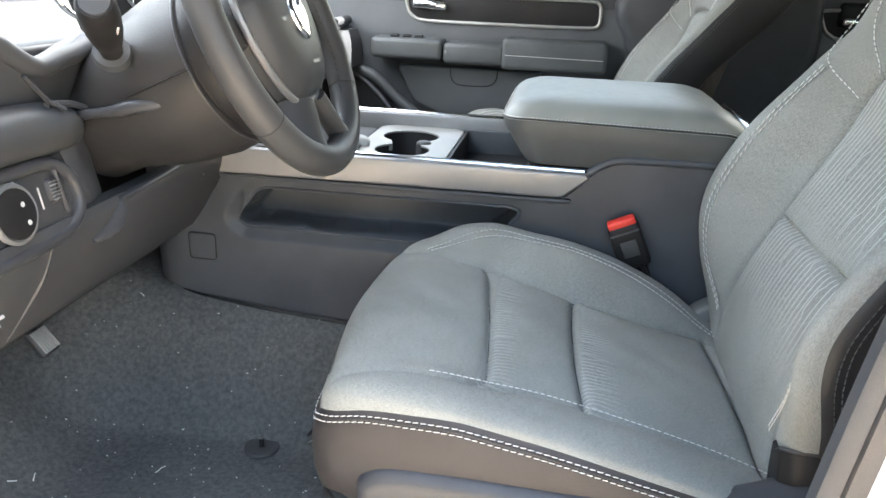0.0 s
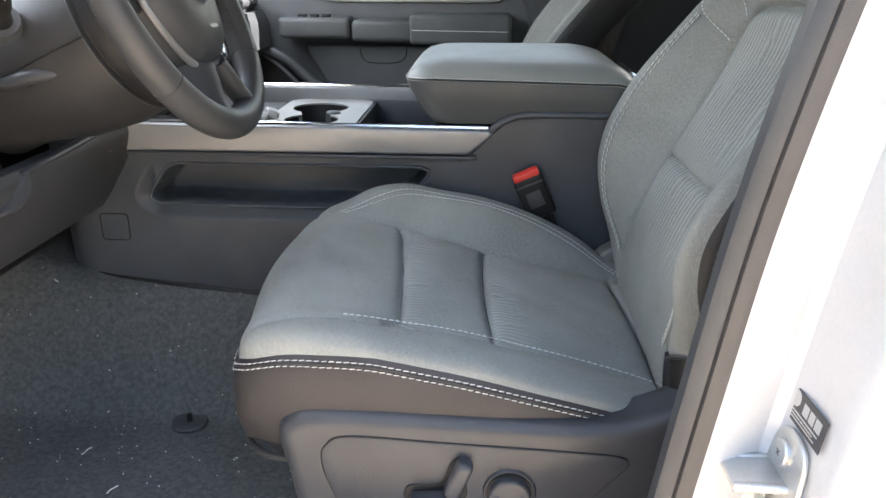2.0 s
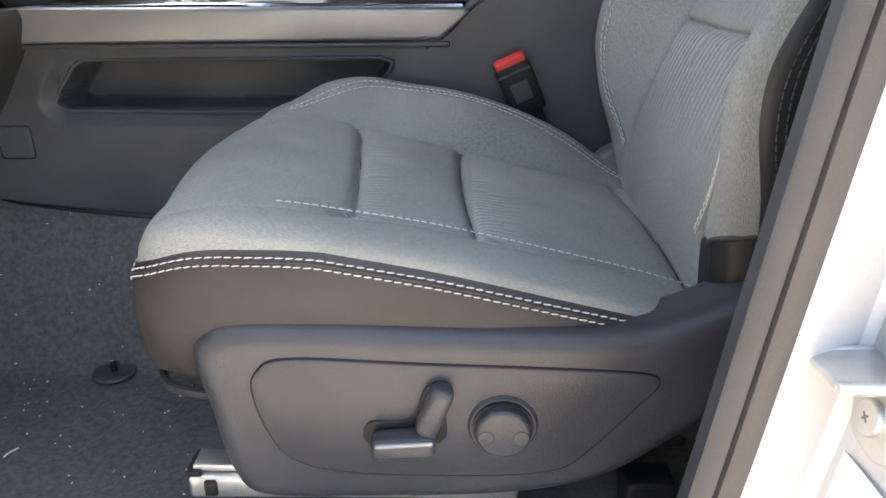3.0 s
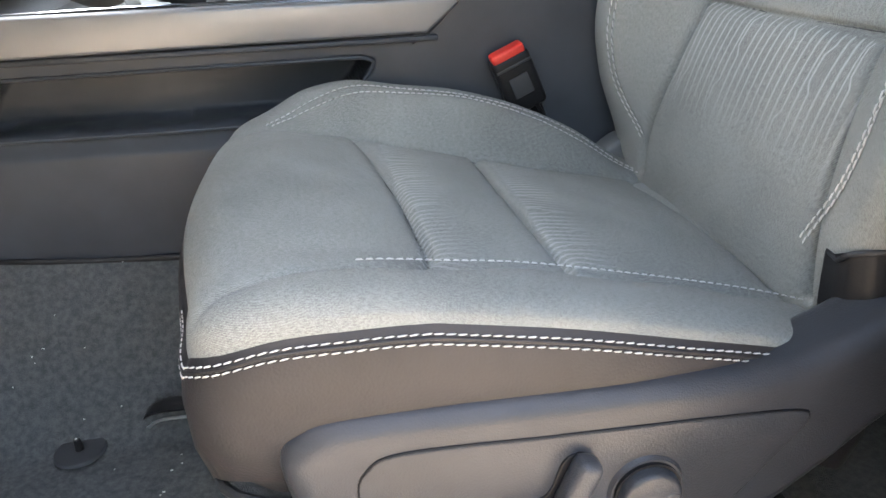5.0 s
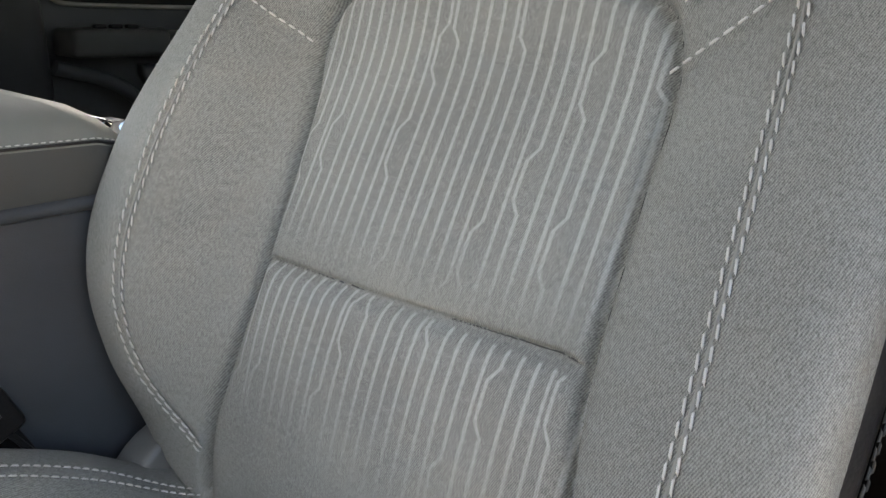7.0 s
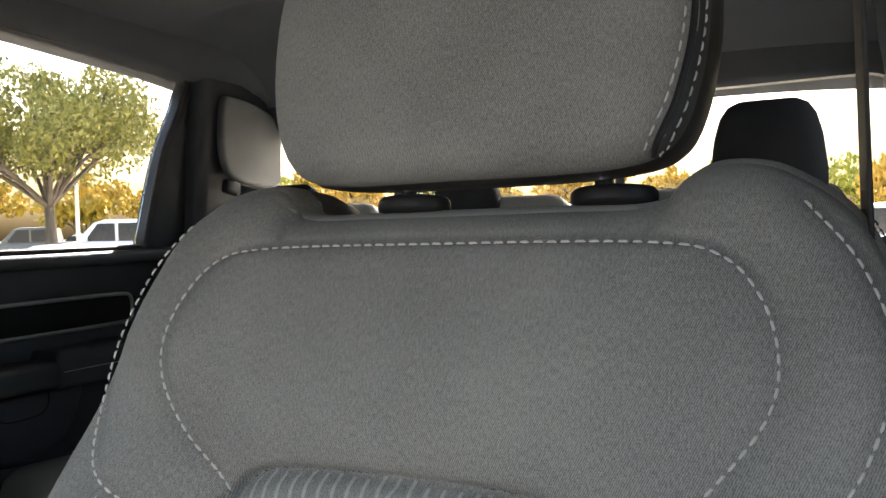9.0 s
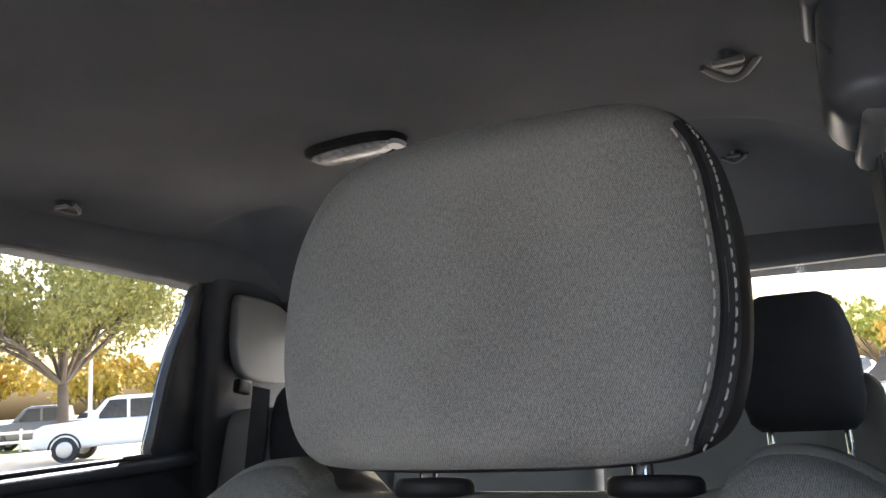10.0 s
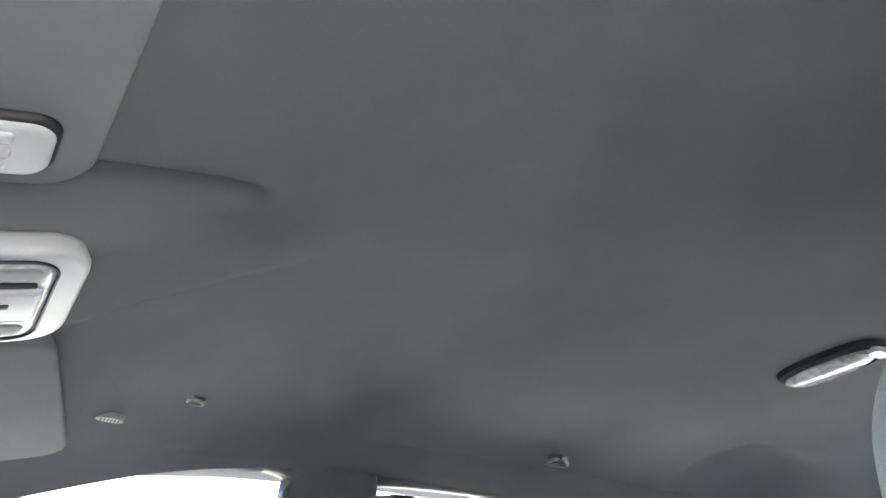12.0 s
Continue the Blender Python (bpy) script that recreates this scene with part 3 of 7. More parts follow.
OUT_R = spline([(-0.128, 0.650), (-0.170, 0.684), (-0.204, 0.712), (-0.222, 0.742), (-0.231, 0.78), (-0.219, 0.818), (-0.195, 0.85)], 300)
WING_L = spline([(0.136, 0.378), (0.150, 0.388), (0.168, 0.405), (0.182, 0.436), (0.186, 0.48), (0.186, 0.54), (0.187, 0.60), (0.189, 0.65), (0.186, 0.684)], 300)
WING_R = spline([(-0.140, 0.38), (-0.150, 0.397), (-0.167, 0.425), (-0.180, 0.455), (-0.190, 0.49), (-0.193, 0.52), (-0.193, 0.55), (-0.191, 0.59), (-0.187, 0.64), (-0.183, 0.698)], 300)
NOTCH_L, NOTCH_R = both([(0.118, 0.831), (0.121, 0.842), (0.13, 0.858)], 60)

BRIM = 0.028
pts, faces, edge = patch(BACK, np.array([0.0, 0.6]), 140)
dist = near(pts, BACK)
inside = near(pts, np.vstack([S_INS, S_MID, S_YOKE, OUT_L, OUT_R]))
x = back_depth(pts[:, 0], pts[:, 1]) + roll(dist, BRIM) - 0.005 * (1 - np.exp(-inside / 0.018)) + 0.003
x += grooves(pts, [(S_INS, 0.0135, 0.0040), (S_MID, 0.0085, 0.0032), (S_YOKE, 0.002, 0.0025), (OUT_L, 0.002, 0.0025), (OUT_R, 0.002, 0.0025),
                   (WING_L, 0.0018, 0.002), (WING_R, 0.0018, 0.002), (NOTCH_L, 0.003, 0.003), (NOTCH_R, 0.003, 0.003)])
verts = np.column_stack([x, pts])
brim = verts[edge:].copy()
lim_far = np.interp(pts[:, 1], [p[1] for p in INSERT_TOP], [p[0] for p in INSERT_TOP], right=0.0)
lim_near = np.interp(pts[:, 1], [p[1] for p in INSERT_NEAR[::-1]], [p[0] for p in INSERT_NEAR[::-1]], right=0.0)
inside_insert = (pts[:, 0] < lim_far) & (pts[:, 0] > lim_near) & (pts[:, 1] < 0.699)
back = raw("backrest", verts, [f[::-1] for f in faces], CLOTH, seat, "grey-green cloth backrest with woven striped insert", uvs=unrolled(pts, (0.0, 0.6), dist, BRIM))
back.data.materials.append(CLOTH_BACK)
back.data.polygons.foreach_set("material_index", np.array([int(inside_insert[list(f)].mean() > 0.5) for f in faces], dtype=np.int32))
bout = BACK - np.array([0.0, 0.6])
bout /= np.linalg.norm(bout, axis=1)[:, None]
rows = []
for deep, push in ((0.0, 0.0), (0.004, 0.003), (0.012, 0.004), (0.03, 0.003), (0.06, -0.001), (0.085, -0.012), (0.095, -0.03)):
    q = BACK + bout * push
    rows.append(np.column_stack([brim[:, 0] + deep, q]))
side_ob = loft("backrest_side", np.array(rows), VINYL_BLACK, seat, "black vinyl side and rear of the backrest", ends=(False, True))
side_ob.data.materials.append(CLOTH)
wrap = side_ob.data.uv_layers.new(name="metres")
for poly in side_ob.data.polygons:
    poly.material_index = int(poly.center.z > 0.80 and poly.center.x < 0.47)
    for li in poly.loop_indices:
        co = side_ob.data.vertices[side_ob.data.loops[li].vertex_index].co
        wrap.data[li].uv = (co.y, co.z + co.x)


def back_face(y, z):
    return -(back_depth(y, z) + roll(near(np.column_stack([y, z]), BACK), BRIM) - 0.002)


def back_stitch(path2, off=0.0, material=THREAD, **more):
    c = shifted(path2, off) if off else path2
    nn = normals_of(back_face, c)
    stitches("stitching", np.column_stack([-back_face(c[:, 0], c[:, 1]), c]), np.column_stack([-nn[:, 2], nn[:, 0] * -1 * -1, nn[:, 1]]), material, back, **more)


for w in (WING_L, WING_R):
    for off in (0.0026, -0.0026):
        back_stitch(w, off, length=0.0084, gap=0.0004, r=0.00068, slant=0.0007, lift=0.0008)
    nn = normals_of(back_face, w)
    part("seam_ridge", tube(np.column_stack([-back_face(w[:, 0], w[:, 1]) + 0.0012, w])[::3], 0.0008, 6), CLOTH, back)
# the shade in the backrest's folds, put in as dark tubes
for line, deep in ((S_INS, 0.0135), (S_MID, 0.0085)):
    keep = line[4:-4]
    part("seam", tube(np.column_stack([back_depth(keep[:, 0], keep[:, 1]) + 0.003 + deep - 0.0008, keep])[::2], 0.0008, 6), SEAM, back, "dark tube in the seam's groove, for the fold's shade")
back_stitch(S_YOKE, 0.004, length=0.0066, gap=0.0011, r=0.0008, lift=0.0008)
back_stitch(OUT_L, 0.004, length=0.0066, gap=0.0011, r=0.0008, lift=0.0008)
back_stitch(OUT_R, -0.004, length=0.0066, gap=0.0011, r=0.0008, lift=0.0008)
# twin rows along the black side of the backrest
for y_side in (-1, 1):
    side = [k for k in range(len(BACK)) if BACK[k, 0] * y_side > 0.15 and 0.40 < BACK[k, 1] < 0.84]
    if max(np.diff(side)) > 1:
        cut = int(np.argmax(np.diff(side))) + 1
        side = side[cut:] + side[:cut]
    for deep, push in ((0.009, 0.0052), (0.0145, 0.0056)):
        run = np.column_stack([brim[side, 0] + deep, BACK[side] + bout[side] * push])
        stitches("stitching", run, np.column_stack([np.full(len(side), -0.2), bout[side]]), SEAM, back, lift=0.0004, length=0.0055, gap=0.001, r=0.00055)

# fold of black cloth and recliner cover where backrest meets cushion
flap_rows = []
for i, h in enumerate(np.linspace(0.296, 0.388, 14)):
    u = np.linspace(0, 1, 34)
    yy = np.interp(u, [0, 0.5, 0.62, 0.72, 1], [-0.166, -0.190, -0.201, -0.207, -0.210])
    base = back_depth(np.clip(yy, -0.2, 0), np.full(34, max(h, 0.31)))
    xx = base - 0.006 + np.interp(u, [0, 0.5, 0.62, 0.72, 1], [0.0, 0.002, 0.012, 0.026, 0.115])
    lift = h + (0.030 * np.clip((u - 0.3) / 0.7, 0, 1)) * i / 13
    front = np.column_stack([xx, yy + 0.0, lift])
    back_ = np.column_stack([xx + 0.004, yy + 0.004, lift])
    flap_rows.append(np.vstack([front, back_[::-1]]))
flap = loft("recliner_cover", flap_rows, BLACK, seat, "black cloth flap wrapped round the foot of the backrest")
part("flap_hem", tube(np.array(flap_rows[-1][2:34]), np.r_[np.linspace(0.0006, 0.0022, 8), np.full(24, 0.0022)], 8), VINYL_BLACK, flap)
part("hinge_cover", prism(spline([(0.20, 0.30), (0.215, 0.345), (0.26, 0.365), (0.33, 0.36), (0.33, 0.30)], 30, True), "y", 0.20, 0.235, 0.006), GREY_DARK, seat, "grey plastic hinge cover beside the console")

# headrest: outline in y and z
HEAD = spline([(0.000, 0.866), (-0.088, 0.867), (-0.124, 0.876), (-0.140, 0.902), (-0.148, 0.950), (-0.146, 1.006), (-0.134, 1.048), (-0.106, 1.071), (-0.040, 1.075),
               (0.036, 1.075), (0.086, 1.069), (0.119, 1.046), (0.140, 1.004), (0.145, 0.950), (0.137, 0.902), (0.118, 0.875), (0.085, 0.867)], 320, True)
H_SEAM_L = spline([(0.120, 0.874), (0.134, 0.905), (0.1425, 0.950), (0.1408, 1.006), (0.1355, 1.034), (0.127, 1.052)], 200)
H_SEAM_R = H_SEAM_L * np.array([-0.995, 1])


def head_depth(y, z):
    return 0.404 + 0.9 * y**2 + 0.35 * (z - 0.95) ** 2 + 0.16 * (z - 0.95)


head = part("headrest", tube(np.array([(0.46, 0, 0.9), (0.46, 0, 0.91)]), 0.01), CLOTH, seat, "grey cloth headrest with black vinyl edges")
pts, faces, edge = patch(HEAD, np.array([0.0, 0.965]), 70)
dist = near(pts, HEAD)
x = head_depth(pts[:, 0], pts[:, 1]) + roll(dist, 0.032) + grooves(pts, [(H_SEAM_L, 0.0025, 0.0025), (H_SEAM_R, 0.0025, 0.0025)])
verts = np.column_stack([x, pts])
hbrim = verts[edge:].copy()
face_ob = raw("front_panel", verts, [f[::-1] for f in faces], CLOTH, head, uvs=unrolled(pts, (0.0, 0.965), dist, 0.032))
face_ob.data.materials.append(SKIRT)
outside = -pts[:, 0] / 0.995 > np.interp(pts[:, 1], H_SEAM_L[:, 1], H_SEAM_L[:, 0])
face_ob.data.polygons.foreach_set("material_index", np.array([int(outside[list(f)].mean() > 0.5) for f in faces], dtype=np.int32))
hout = HEAD - np.array([0.0, 0.965])
hout /= np.linalg.norm(hout, axis=1)[:, None]
rows = []
for deep, push in ((0.0, 0.0), (0.01, 0.003), (0.03, 0.004), (0.055, 0.001), (0.075, -0.012), (0.085, -0.035)):
    rows.append(np.column_stack([hbrim[:, 0] + deep, HEAD + hout * push]))
loft("shell", np.array(rows), VINYL_BLACK, head, "black vinyl back of the headrest", ends=(False, True))


def head_face(y, z):
    return -(head_depth(y, z) + roll(near(np.column_stack([y, z]), HEAD), 0.032) - 0.0005)


for line, offs in ((H_SEAM_L, ()), (H_SEAM_R, (0.0045, -0.0045))):
    for off in offs:
        c = shifted(line, off)
        nn = normals_of(head_face, c)
        stitches("stitching", np.column_stack([-head_face(c[:, 0], c[:, 1]), c]), np.column_stack([-nn[:, 2], nn[:, 0], nn[:, 1]]), THREAD, head, lift=0.0008, length=0.0078, gap=0.0018, r=0.0007)
    if not offs:
        continue
    band = np.column_stack([-head_face(line[:, 0], line[:, 1]) + 0.0005, line])
    part("seam_ridge", tube(band[::3], 0.0022, 6), VINYL_BLACK, head)
for y in (-0.084, 0.050):
    part("post", cylm(0.0062, 0.11, (0.462, y, 0.86), (0, 12, 0), seg=20), CHROME, head, "chrome headrest post")
    g = cylm(0.021, 0.012, (0.452, y, 0.852), (0, 8, 0), seg=36, bevel=0.004)
    bmesh.ops.transform(g, matrix=Matrix.Translation((0.452, y, 0)) @ Matrix.Diagonal((0.8, 1.25, 1, 1)) @ Matrix.Translation((-0.452, -y, 0)), verts=g.verts)
    part("post_guide", g, BLACK, seat, "black plastic headrest post guide")
# the top ledge of the backrest, behind the face, under the headrest
part("top_ledge", boxm((0.075, 0.235, 0.03), (0.465, 0.0, 0.829), 0.012, (0, 8, 0)), CLOTH, seat)

for ob in [back, *back.children_recursive, bpy.data.objects["backrest_side"], bpy.data.objects["top_ledge"]]:
    ob.data.transform(Matrix.Translation((0, 0.008, 0)))
for ob in [head, *head.children_recursive]:
    ob.data.transform(Matrix.Translation((0, 0.008, 0)))

# side shield with power switches
SH = spline([(-0.147, 0.306), (-0.138, 0.325), (-0.112, 0.336), (-0.04, 0.336), (0.08, 0.332), (0.14, 0.331), (0.19, 0.338), (0.245, 0.362), (0.31, 0.393), (0.37, 0.416), (0.415, 0.415), (0.412, 0.36),
             (0.320, 0.318), (0.250, 0.276), (0.205, 0.238), (0.152, 0.202), (0.08, 0.186), (-0.03, 0.182), (-0.108, 0.184), (-0.130, 0.21), (-0.139, 0.26)], 160, True)
shield = part("side_shield", prism(SH, "y", -0.246, -0.19, 0.021, 7), SHIELD, seat, "dark grained plastic side shield with power switches")
INSET = spline([(-0.103, 0.285), (-0.098, 0.302), (-0.075, 0.312), (0.02, 0.308), (0.12, 0.304), (0.178, 0.3), (0.186, 0.291), (0.172, 0.273), (0.14, 0.235), (0.115, 0.217), (0.05, 0.212), (-0.04, 0.215), (-0.08, 0.228), (-0.096, 0.255)], 140, True)
part("inset_panel", prism(INSET, "y", -0.2478, -0.22, 0.0016, 2), SHIELD, shield)
part("inset_seam", tube(np.column_stack([INSET[:, 0], np.full(len(INSET), -0.2463), INSET[:, 1]]), 0.0011, 6, True), BLACK, shield)
dish = cylm(0.0265, 0.004, (0.077, -0.2485, 0.258), (90, 0, 0), r2=0.0238, seg=48)
part("knob_recess", dish, SHIELD, shield)
part("knob_ring", cylm(0.0222, 0.003, (0.077, -0.2515, 0.258), (90, 0, 0), seg=48), BLACK, shield)
knob = part("knob", cylm(0.0208, 0.012, (0.077, -0.255, 0.258), (90, 0, 0), r2=0.0198, seg=48, bevel=0.003), SHIELD, shield, "round lumbar knob with finger dimples")
for dx in (-0.0125, 0.0125):
    b = cylm(0.0062, 0.003, (0.077 + dx, -0.2602, 0.258 - 0.002), (90, 0, 0), seg=24, bevel=0.0012)
    part("dimple", b, DASH, knob)
part("switch_recess", prism(spline([(-0.021, 0.260), (0.006, 0.263), (0.014, 0.270), (0.022, 0.291), (0.036, 0.293), (0.036, 0.268), (0.031, 0.243), (-0.019, 0.240)], 60, True), "y", -0.2492, -0.24, 0.001), BLACK, shield)
part("cushion_switch", boxm((0.046, 0.02, 0.018), (0.0055, -0.258, 0.249), 0.005, (0, -4, 0)), SHIELD, shield, "bar switch for the cushion")
part("cushion_switch_edge", boxm((0.042, 0.004, 0.004), (0.0065, -0.2675, 0.2548), 0.0018, (0, -4, 0)), SILVER, shield)
part("backrest_switch", boxm((0.017, 0.018, 0.042), (0.028, -0.257, 0.277), 0.006, (0, 22, 0)), SHIELD, shield, "upright switch for the backrest")

for ob in [shield, *shield.children_recursive]:
    ob.data.transform(Matrix.Translation((0, 0.018, 0.010)))
# rail under the seat
rail = part("seat_rail", boxm((0.26, 0.034, 0.020), (-0.038, -0.196, 0.195), 0.003), STEEL, seat, "bright steel seat rail")
part("rail_top", boxm((0.25, 0.022, 0.006), (-0.04, -0.196, 0.209), 0.0015), STEEL, seat)
part("rail_slot", boxm((0.012, 0.030, 0.004), (-0.164, -0.197, 0.207), 0.001), BLACK, rail)
part("rail_cap", boxm((0.010, 0.010, 0.014), (-0.150, -0.2115, 0.196), 0.002), BLACK, rail)
part("rail_far", boxm((0.55, 0.03, 0.04), (0.08, 0.2, 0.14), 0.004), STEEL, seat)
part("rail_end", tube(spline([(-0.318, 0.128, 0.118), (-0.300, 0.122, 0.134), (-0.26, 0.112, 0.142), (-0.20, 0.105, 0.146)], 16), [0.002, 0.005, 0.008, 0.010] + [0.011] * 12, 10, flat=0.6), BLACK, seat, "black hooked end of the inner rail")
part("rail_end_edge", tube(spline([(-0.314, 0.118, 0.112), (-0.298, 0.112, 0.124), (-0.262, 0.102, 0.131)], 10), 0.0018, 6), STEEL, seat)
part("under_frame", boxm((0.36, 0.34, 0.06), (0.06, 0.01, 0.22), 0.01), BLACK, seat)
for sx in (-0.12, 0.2):
    for sy in (-0.185, 0.2):
        part("rail_foot", boxm((0.04, 0.032, 0.105), (sx, sy, 0.137), 0.004), BLACK, seat)

passenger_seat = copy_thing(seat, pose(-0.035, 0.87, 0.107))
tagged(passenger_seat, "grey-green cloth passenger seat with pale stitching, beyond the console")

# ---------------------------------------------------------------- cab shell
# floor: carpet that climbs towards the tunnel and the toe board
xs, ys = np.linspace(-0.98, 1.62, 110), np.linspace(-0.38, 1.24, 120)
X, Y = np.meshgrid(xs, ys, indexing="ij")


def floor_height(x, y):
    t = np.clip((y - 0.11) / 0.15, 0, 1)
    t2 = np.clip((0.76 - y) / 0.17, 0, 1)
    tunnel = np.minimum(t * t * (3 - 2 * t), t2 * t2 * (3 - 2 * t2))
    toe = np.clip((-0.62 - x) / 0.36, 0, 1)
    return 0.09 + (0.152 + 0.04 * np.clip((-0.25 - x) / 0.35, 0, 1)) * tunnel + 0.34 * toe**1.5 + 0.012 * np.clip((-0.30 - y) / 0.05, 0, 1)


Z = floor_height(X, Y) + 0.0025 * np.sin(X * 14 + 2 * np.sin(Y * 9)) * np.sin(Y * 17)
idx = np.arange(X.size).reshape(X.shape)
quads = np.stack([idx[:-1, :-1], idx[1:, :-1], idx[1:, 1:], idx[:-1, 1:]], -1).reshape(-1, 4)
floor = raw("floor", np.column_stack([X.ravel(), Y.ravel(), Z.ravel()]), quads, CARPET)
tagged(floor, "charcoal carpet floor of the cab, with lint and dust", "floor", kind="structure")
under = part("floor_pan", boxm((2.75, 1.66, 0.06), (0.33, 0.43, 0.03), 0.01), BLACK)
tagged(under, "dark sheet metal floor pan under the carpet", "floor pan", kind="structure")
sill = part("door_sill", boxm((1.35, 0.13, 0.12), (-0.38, -0.375, 0.07), 0.02), WHITE)
tagged(sill, "white painted door sill at the open doorway", "sill", kind="structure")

# lint on the carpet
rl = random.Random(11)
lint_v, lint_f = [], []
for i in range(190):
    lx, ly = rl.uniform(-0.75, -0.19), rl.uniform(-0.3, 0.25)
    lz = float(floor_height(np.array(lx), np.array(ly))) + 0.003
    big = rl.random() < 0.06
    r0 = rl.uniform(0.0004, 0.0009) * (1.1 if big else 1)
    L = rl.uniform(0.001, 0.003) if not big else rl.uniform(0.0025, 0.005)
    a = rl.uniform(0, 6.28)
    px, py = lx, ly
    for s in range(4 if big else 1):
        a += rl.uniform(-0.9, 0.9)
        dx, dy = math.cos(a), math.sin(a)
        b = len(lint_v)
        for e, h in ((0, 0), (1, 0)):
            for ox, oz in ((-1, 0), (1, 0), (0, 1.4)):
                lint_v.append((px + dx * L * e - dy * ox * r0, py + dy * L * e + dx * ox * r0, lz + oz * r0))
        lint_f += [(b, b + 3, b + 5, b + 2), (b + 1, b + 2, b + 5, b + 4), (b, b + 1, b + 4, b + 3), (b, b + 2, b + 1), (b + 3, b + 4, b + 5)]
        px, py = px + dx * L, py + dy * L
lint = raw("lint", lint_v, lint_f, LINT)
tagged(lint, "white lint and crumbs scattered over the dark carpet", "lint", kind="stuff")

mat_clip = thing("mat_clip", "round black floor mat clip fixed in the carpet", "mat clip", at=(-0.385, 0.115, 0.095))
part("disc", cylm(0.027, 0.004, (-0.385, 0.115, 0.097), r2=0.025, seg=40, bevel=0.0012), DASH, mat_clip)
part("peg", cylm(0.005, 0.016, (-0.385, 0.115, 0.104), r2=0.0035, seg=20, bevel=0.001), BLACK, mat_clip)
part("hook_tip", boxm((0.004, 0.01, 0.004), (-0.384, 0.114, 0.115), 0.001), CHROME, mat_clip)

# headliner: a shell that falls to the windscreen header, to the rails and to the rear
CX = 0.43


def roof_height(x, y):
    along = ramp(x, [-0.5, -0.3, -0.15, 0.0, 0.15, 0.35, 0.6, 1.0, 1.3, 1.5, 1.66], [1.02, 1.075, 1.125, 1.185, 1.235, 1.275, 1.292, 1.298, 1.285, 1.225, 1.09])
    d = np.abs(y - CX)
    side = np.clip((d - 0.42) / 0.24, 0, 2)
    level = np.clip((x - 1.2) / 0.25, 0, 1)
    return along - side**2.2 * 0.062 * (1 - 0.9 * level * level * (3 - 2 * level))


xs, ys = np.linspace(-0.36, 1.66, 200), np.linspace(CX - 0.80, CX + 0.67, 200)
X, Y = np.meshgrid(xs, ys, indexing="ij")
Z = roof_height(X, Y)
# hollows behind each visor beside the overhead console, and dark hollows at the rear corners
wedge = np.clip((0.035 - X) / 0.14, 0, 1)
Z += 0.050 * wedge**0.6 * np.exp(-((np.abs(Y - 0.366) / (0.012 + 0.020 * wedge)) ** 3))
Z -= 0.014 * np.exp(-((((X - 0.26) * 0.915 - (Y - 0.70) * 0.40) / 0.035) ** 2)) * np.clip((Y - 0.62) / 0.15, 0, 1) * np.clip((1.02 - Y) / 0.08, 0, 1)
# a swelling carries the overhead console and tapers off behind it
half = np.interp(X, [-0.07, 0.11], [0.098, 0.03])
edge_ = np.clip((half - np.abs(Y - 0.4725)) / 0.022, 0, 1)
Z -= 0.030 * edge_ * edge_ * (3 - 2 * edge_) * np.clip((0.13 - X) / 0.2, 0, 1)
for yc in (CX - 0.53, CX + 0.44):
    Z += 0.035 * np.exp(-(((X - 1.33) / 0.10) ** 4) - (((Y - yc) / 0.13) ** 4))
Z += 0.008 * np.exp(-(((X - 0.43) / 0.05) ** 2)) * np.clip((np.abs(Y - CX) - 0.40) / 0.1, 0, 1)
idx = np.arange(X.size).reshape(X.shape)
quads = np.stack([idx[:-1, :-1], idx[:-1, 1:], idx[1:, 1:], idx[1:, :-1]], -1).reshape(-1, 4)
ceiling = raw("ceiling", np.column_stack([X.ravel(), Y.ravel(), Z.ravel()]), quads, LINER)
tagged(ceiling, "black cloth headliner with soft moulded folds", "headliner", kind="structure")
skin_z = roof_height(X, Y) + 0.05
roof = raw("roof_skin", np.column_stack([X.ravel(), (CX + (Y.ravel() - CX) * 1.08), skin_z.ravel()]), quads, WHITE)
tagged(roof, "white painted roof of the pickup cab", "roof", kind="structure")


def roof_at(x, y):
    return float(roof_height(np.array(x), np.array(y)))


# roof rails close the headliner over the doors
for tag, s_, y_in, y_mid, y_out, x_from in (("roof_rail_1", 1, 1.02, 1.062, 1.19, -0.36), ("roof_rail_2", -1, -0.30, -0.335, -0.46, -0.36)):
    loops = []
    for x_ in np.linspace(x_from, 1.64, 50):
        low = float(np.interp(x_, [-0.4, -0.06, 0.0, 0.29, 0.6, 0.9, 1.27, 1.6], [1.05, 1.146, 1.168, 1.204, 1.222, 1.222, 1.202, 1.165]))
        up = roof_at(x_, y_in)
        loops.append([(x_, y_in, up + 0.004), (x_, y_in + (y_mid - y_in) * 0.6, low + (up - low) * 0.42), (x_, y_mid, low + 0.008), (x_, y_mid + s_ * 0.008, low), (x_, y_out, low), (x_, y_out, up + 0.045), (x_, y_in, up + 0.045)])
    tagged(loft(tag, loops, LINER), "black cloth trim along the roof rail above the doors", "roof trim", kind="structure")

# dome lamp in the headliner
dome = thing("dome_lamp", "clear oval dome lamp with a black rim in the headliner", "dome lamp", at=(0.99, 0.43, 1.29))
zc = roof_at(0.99, 0.43)


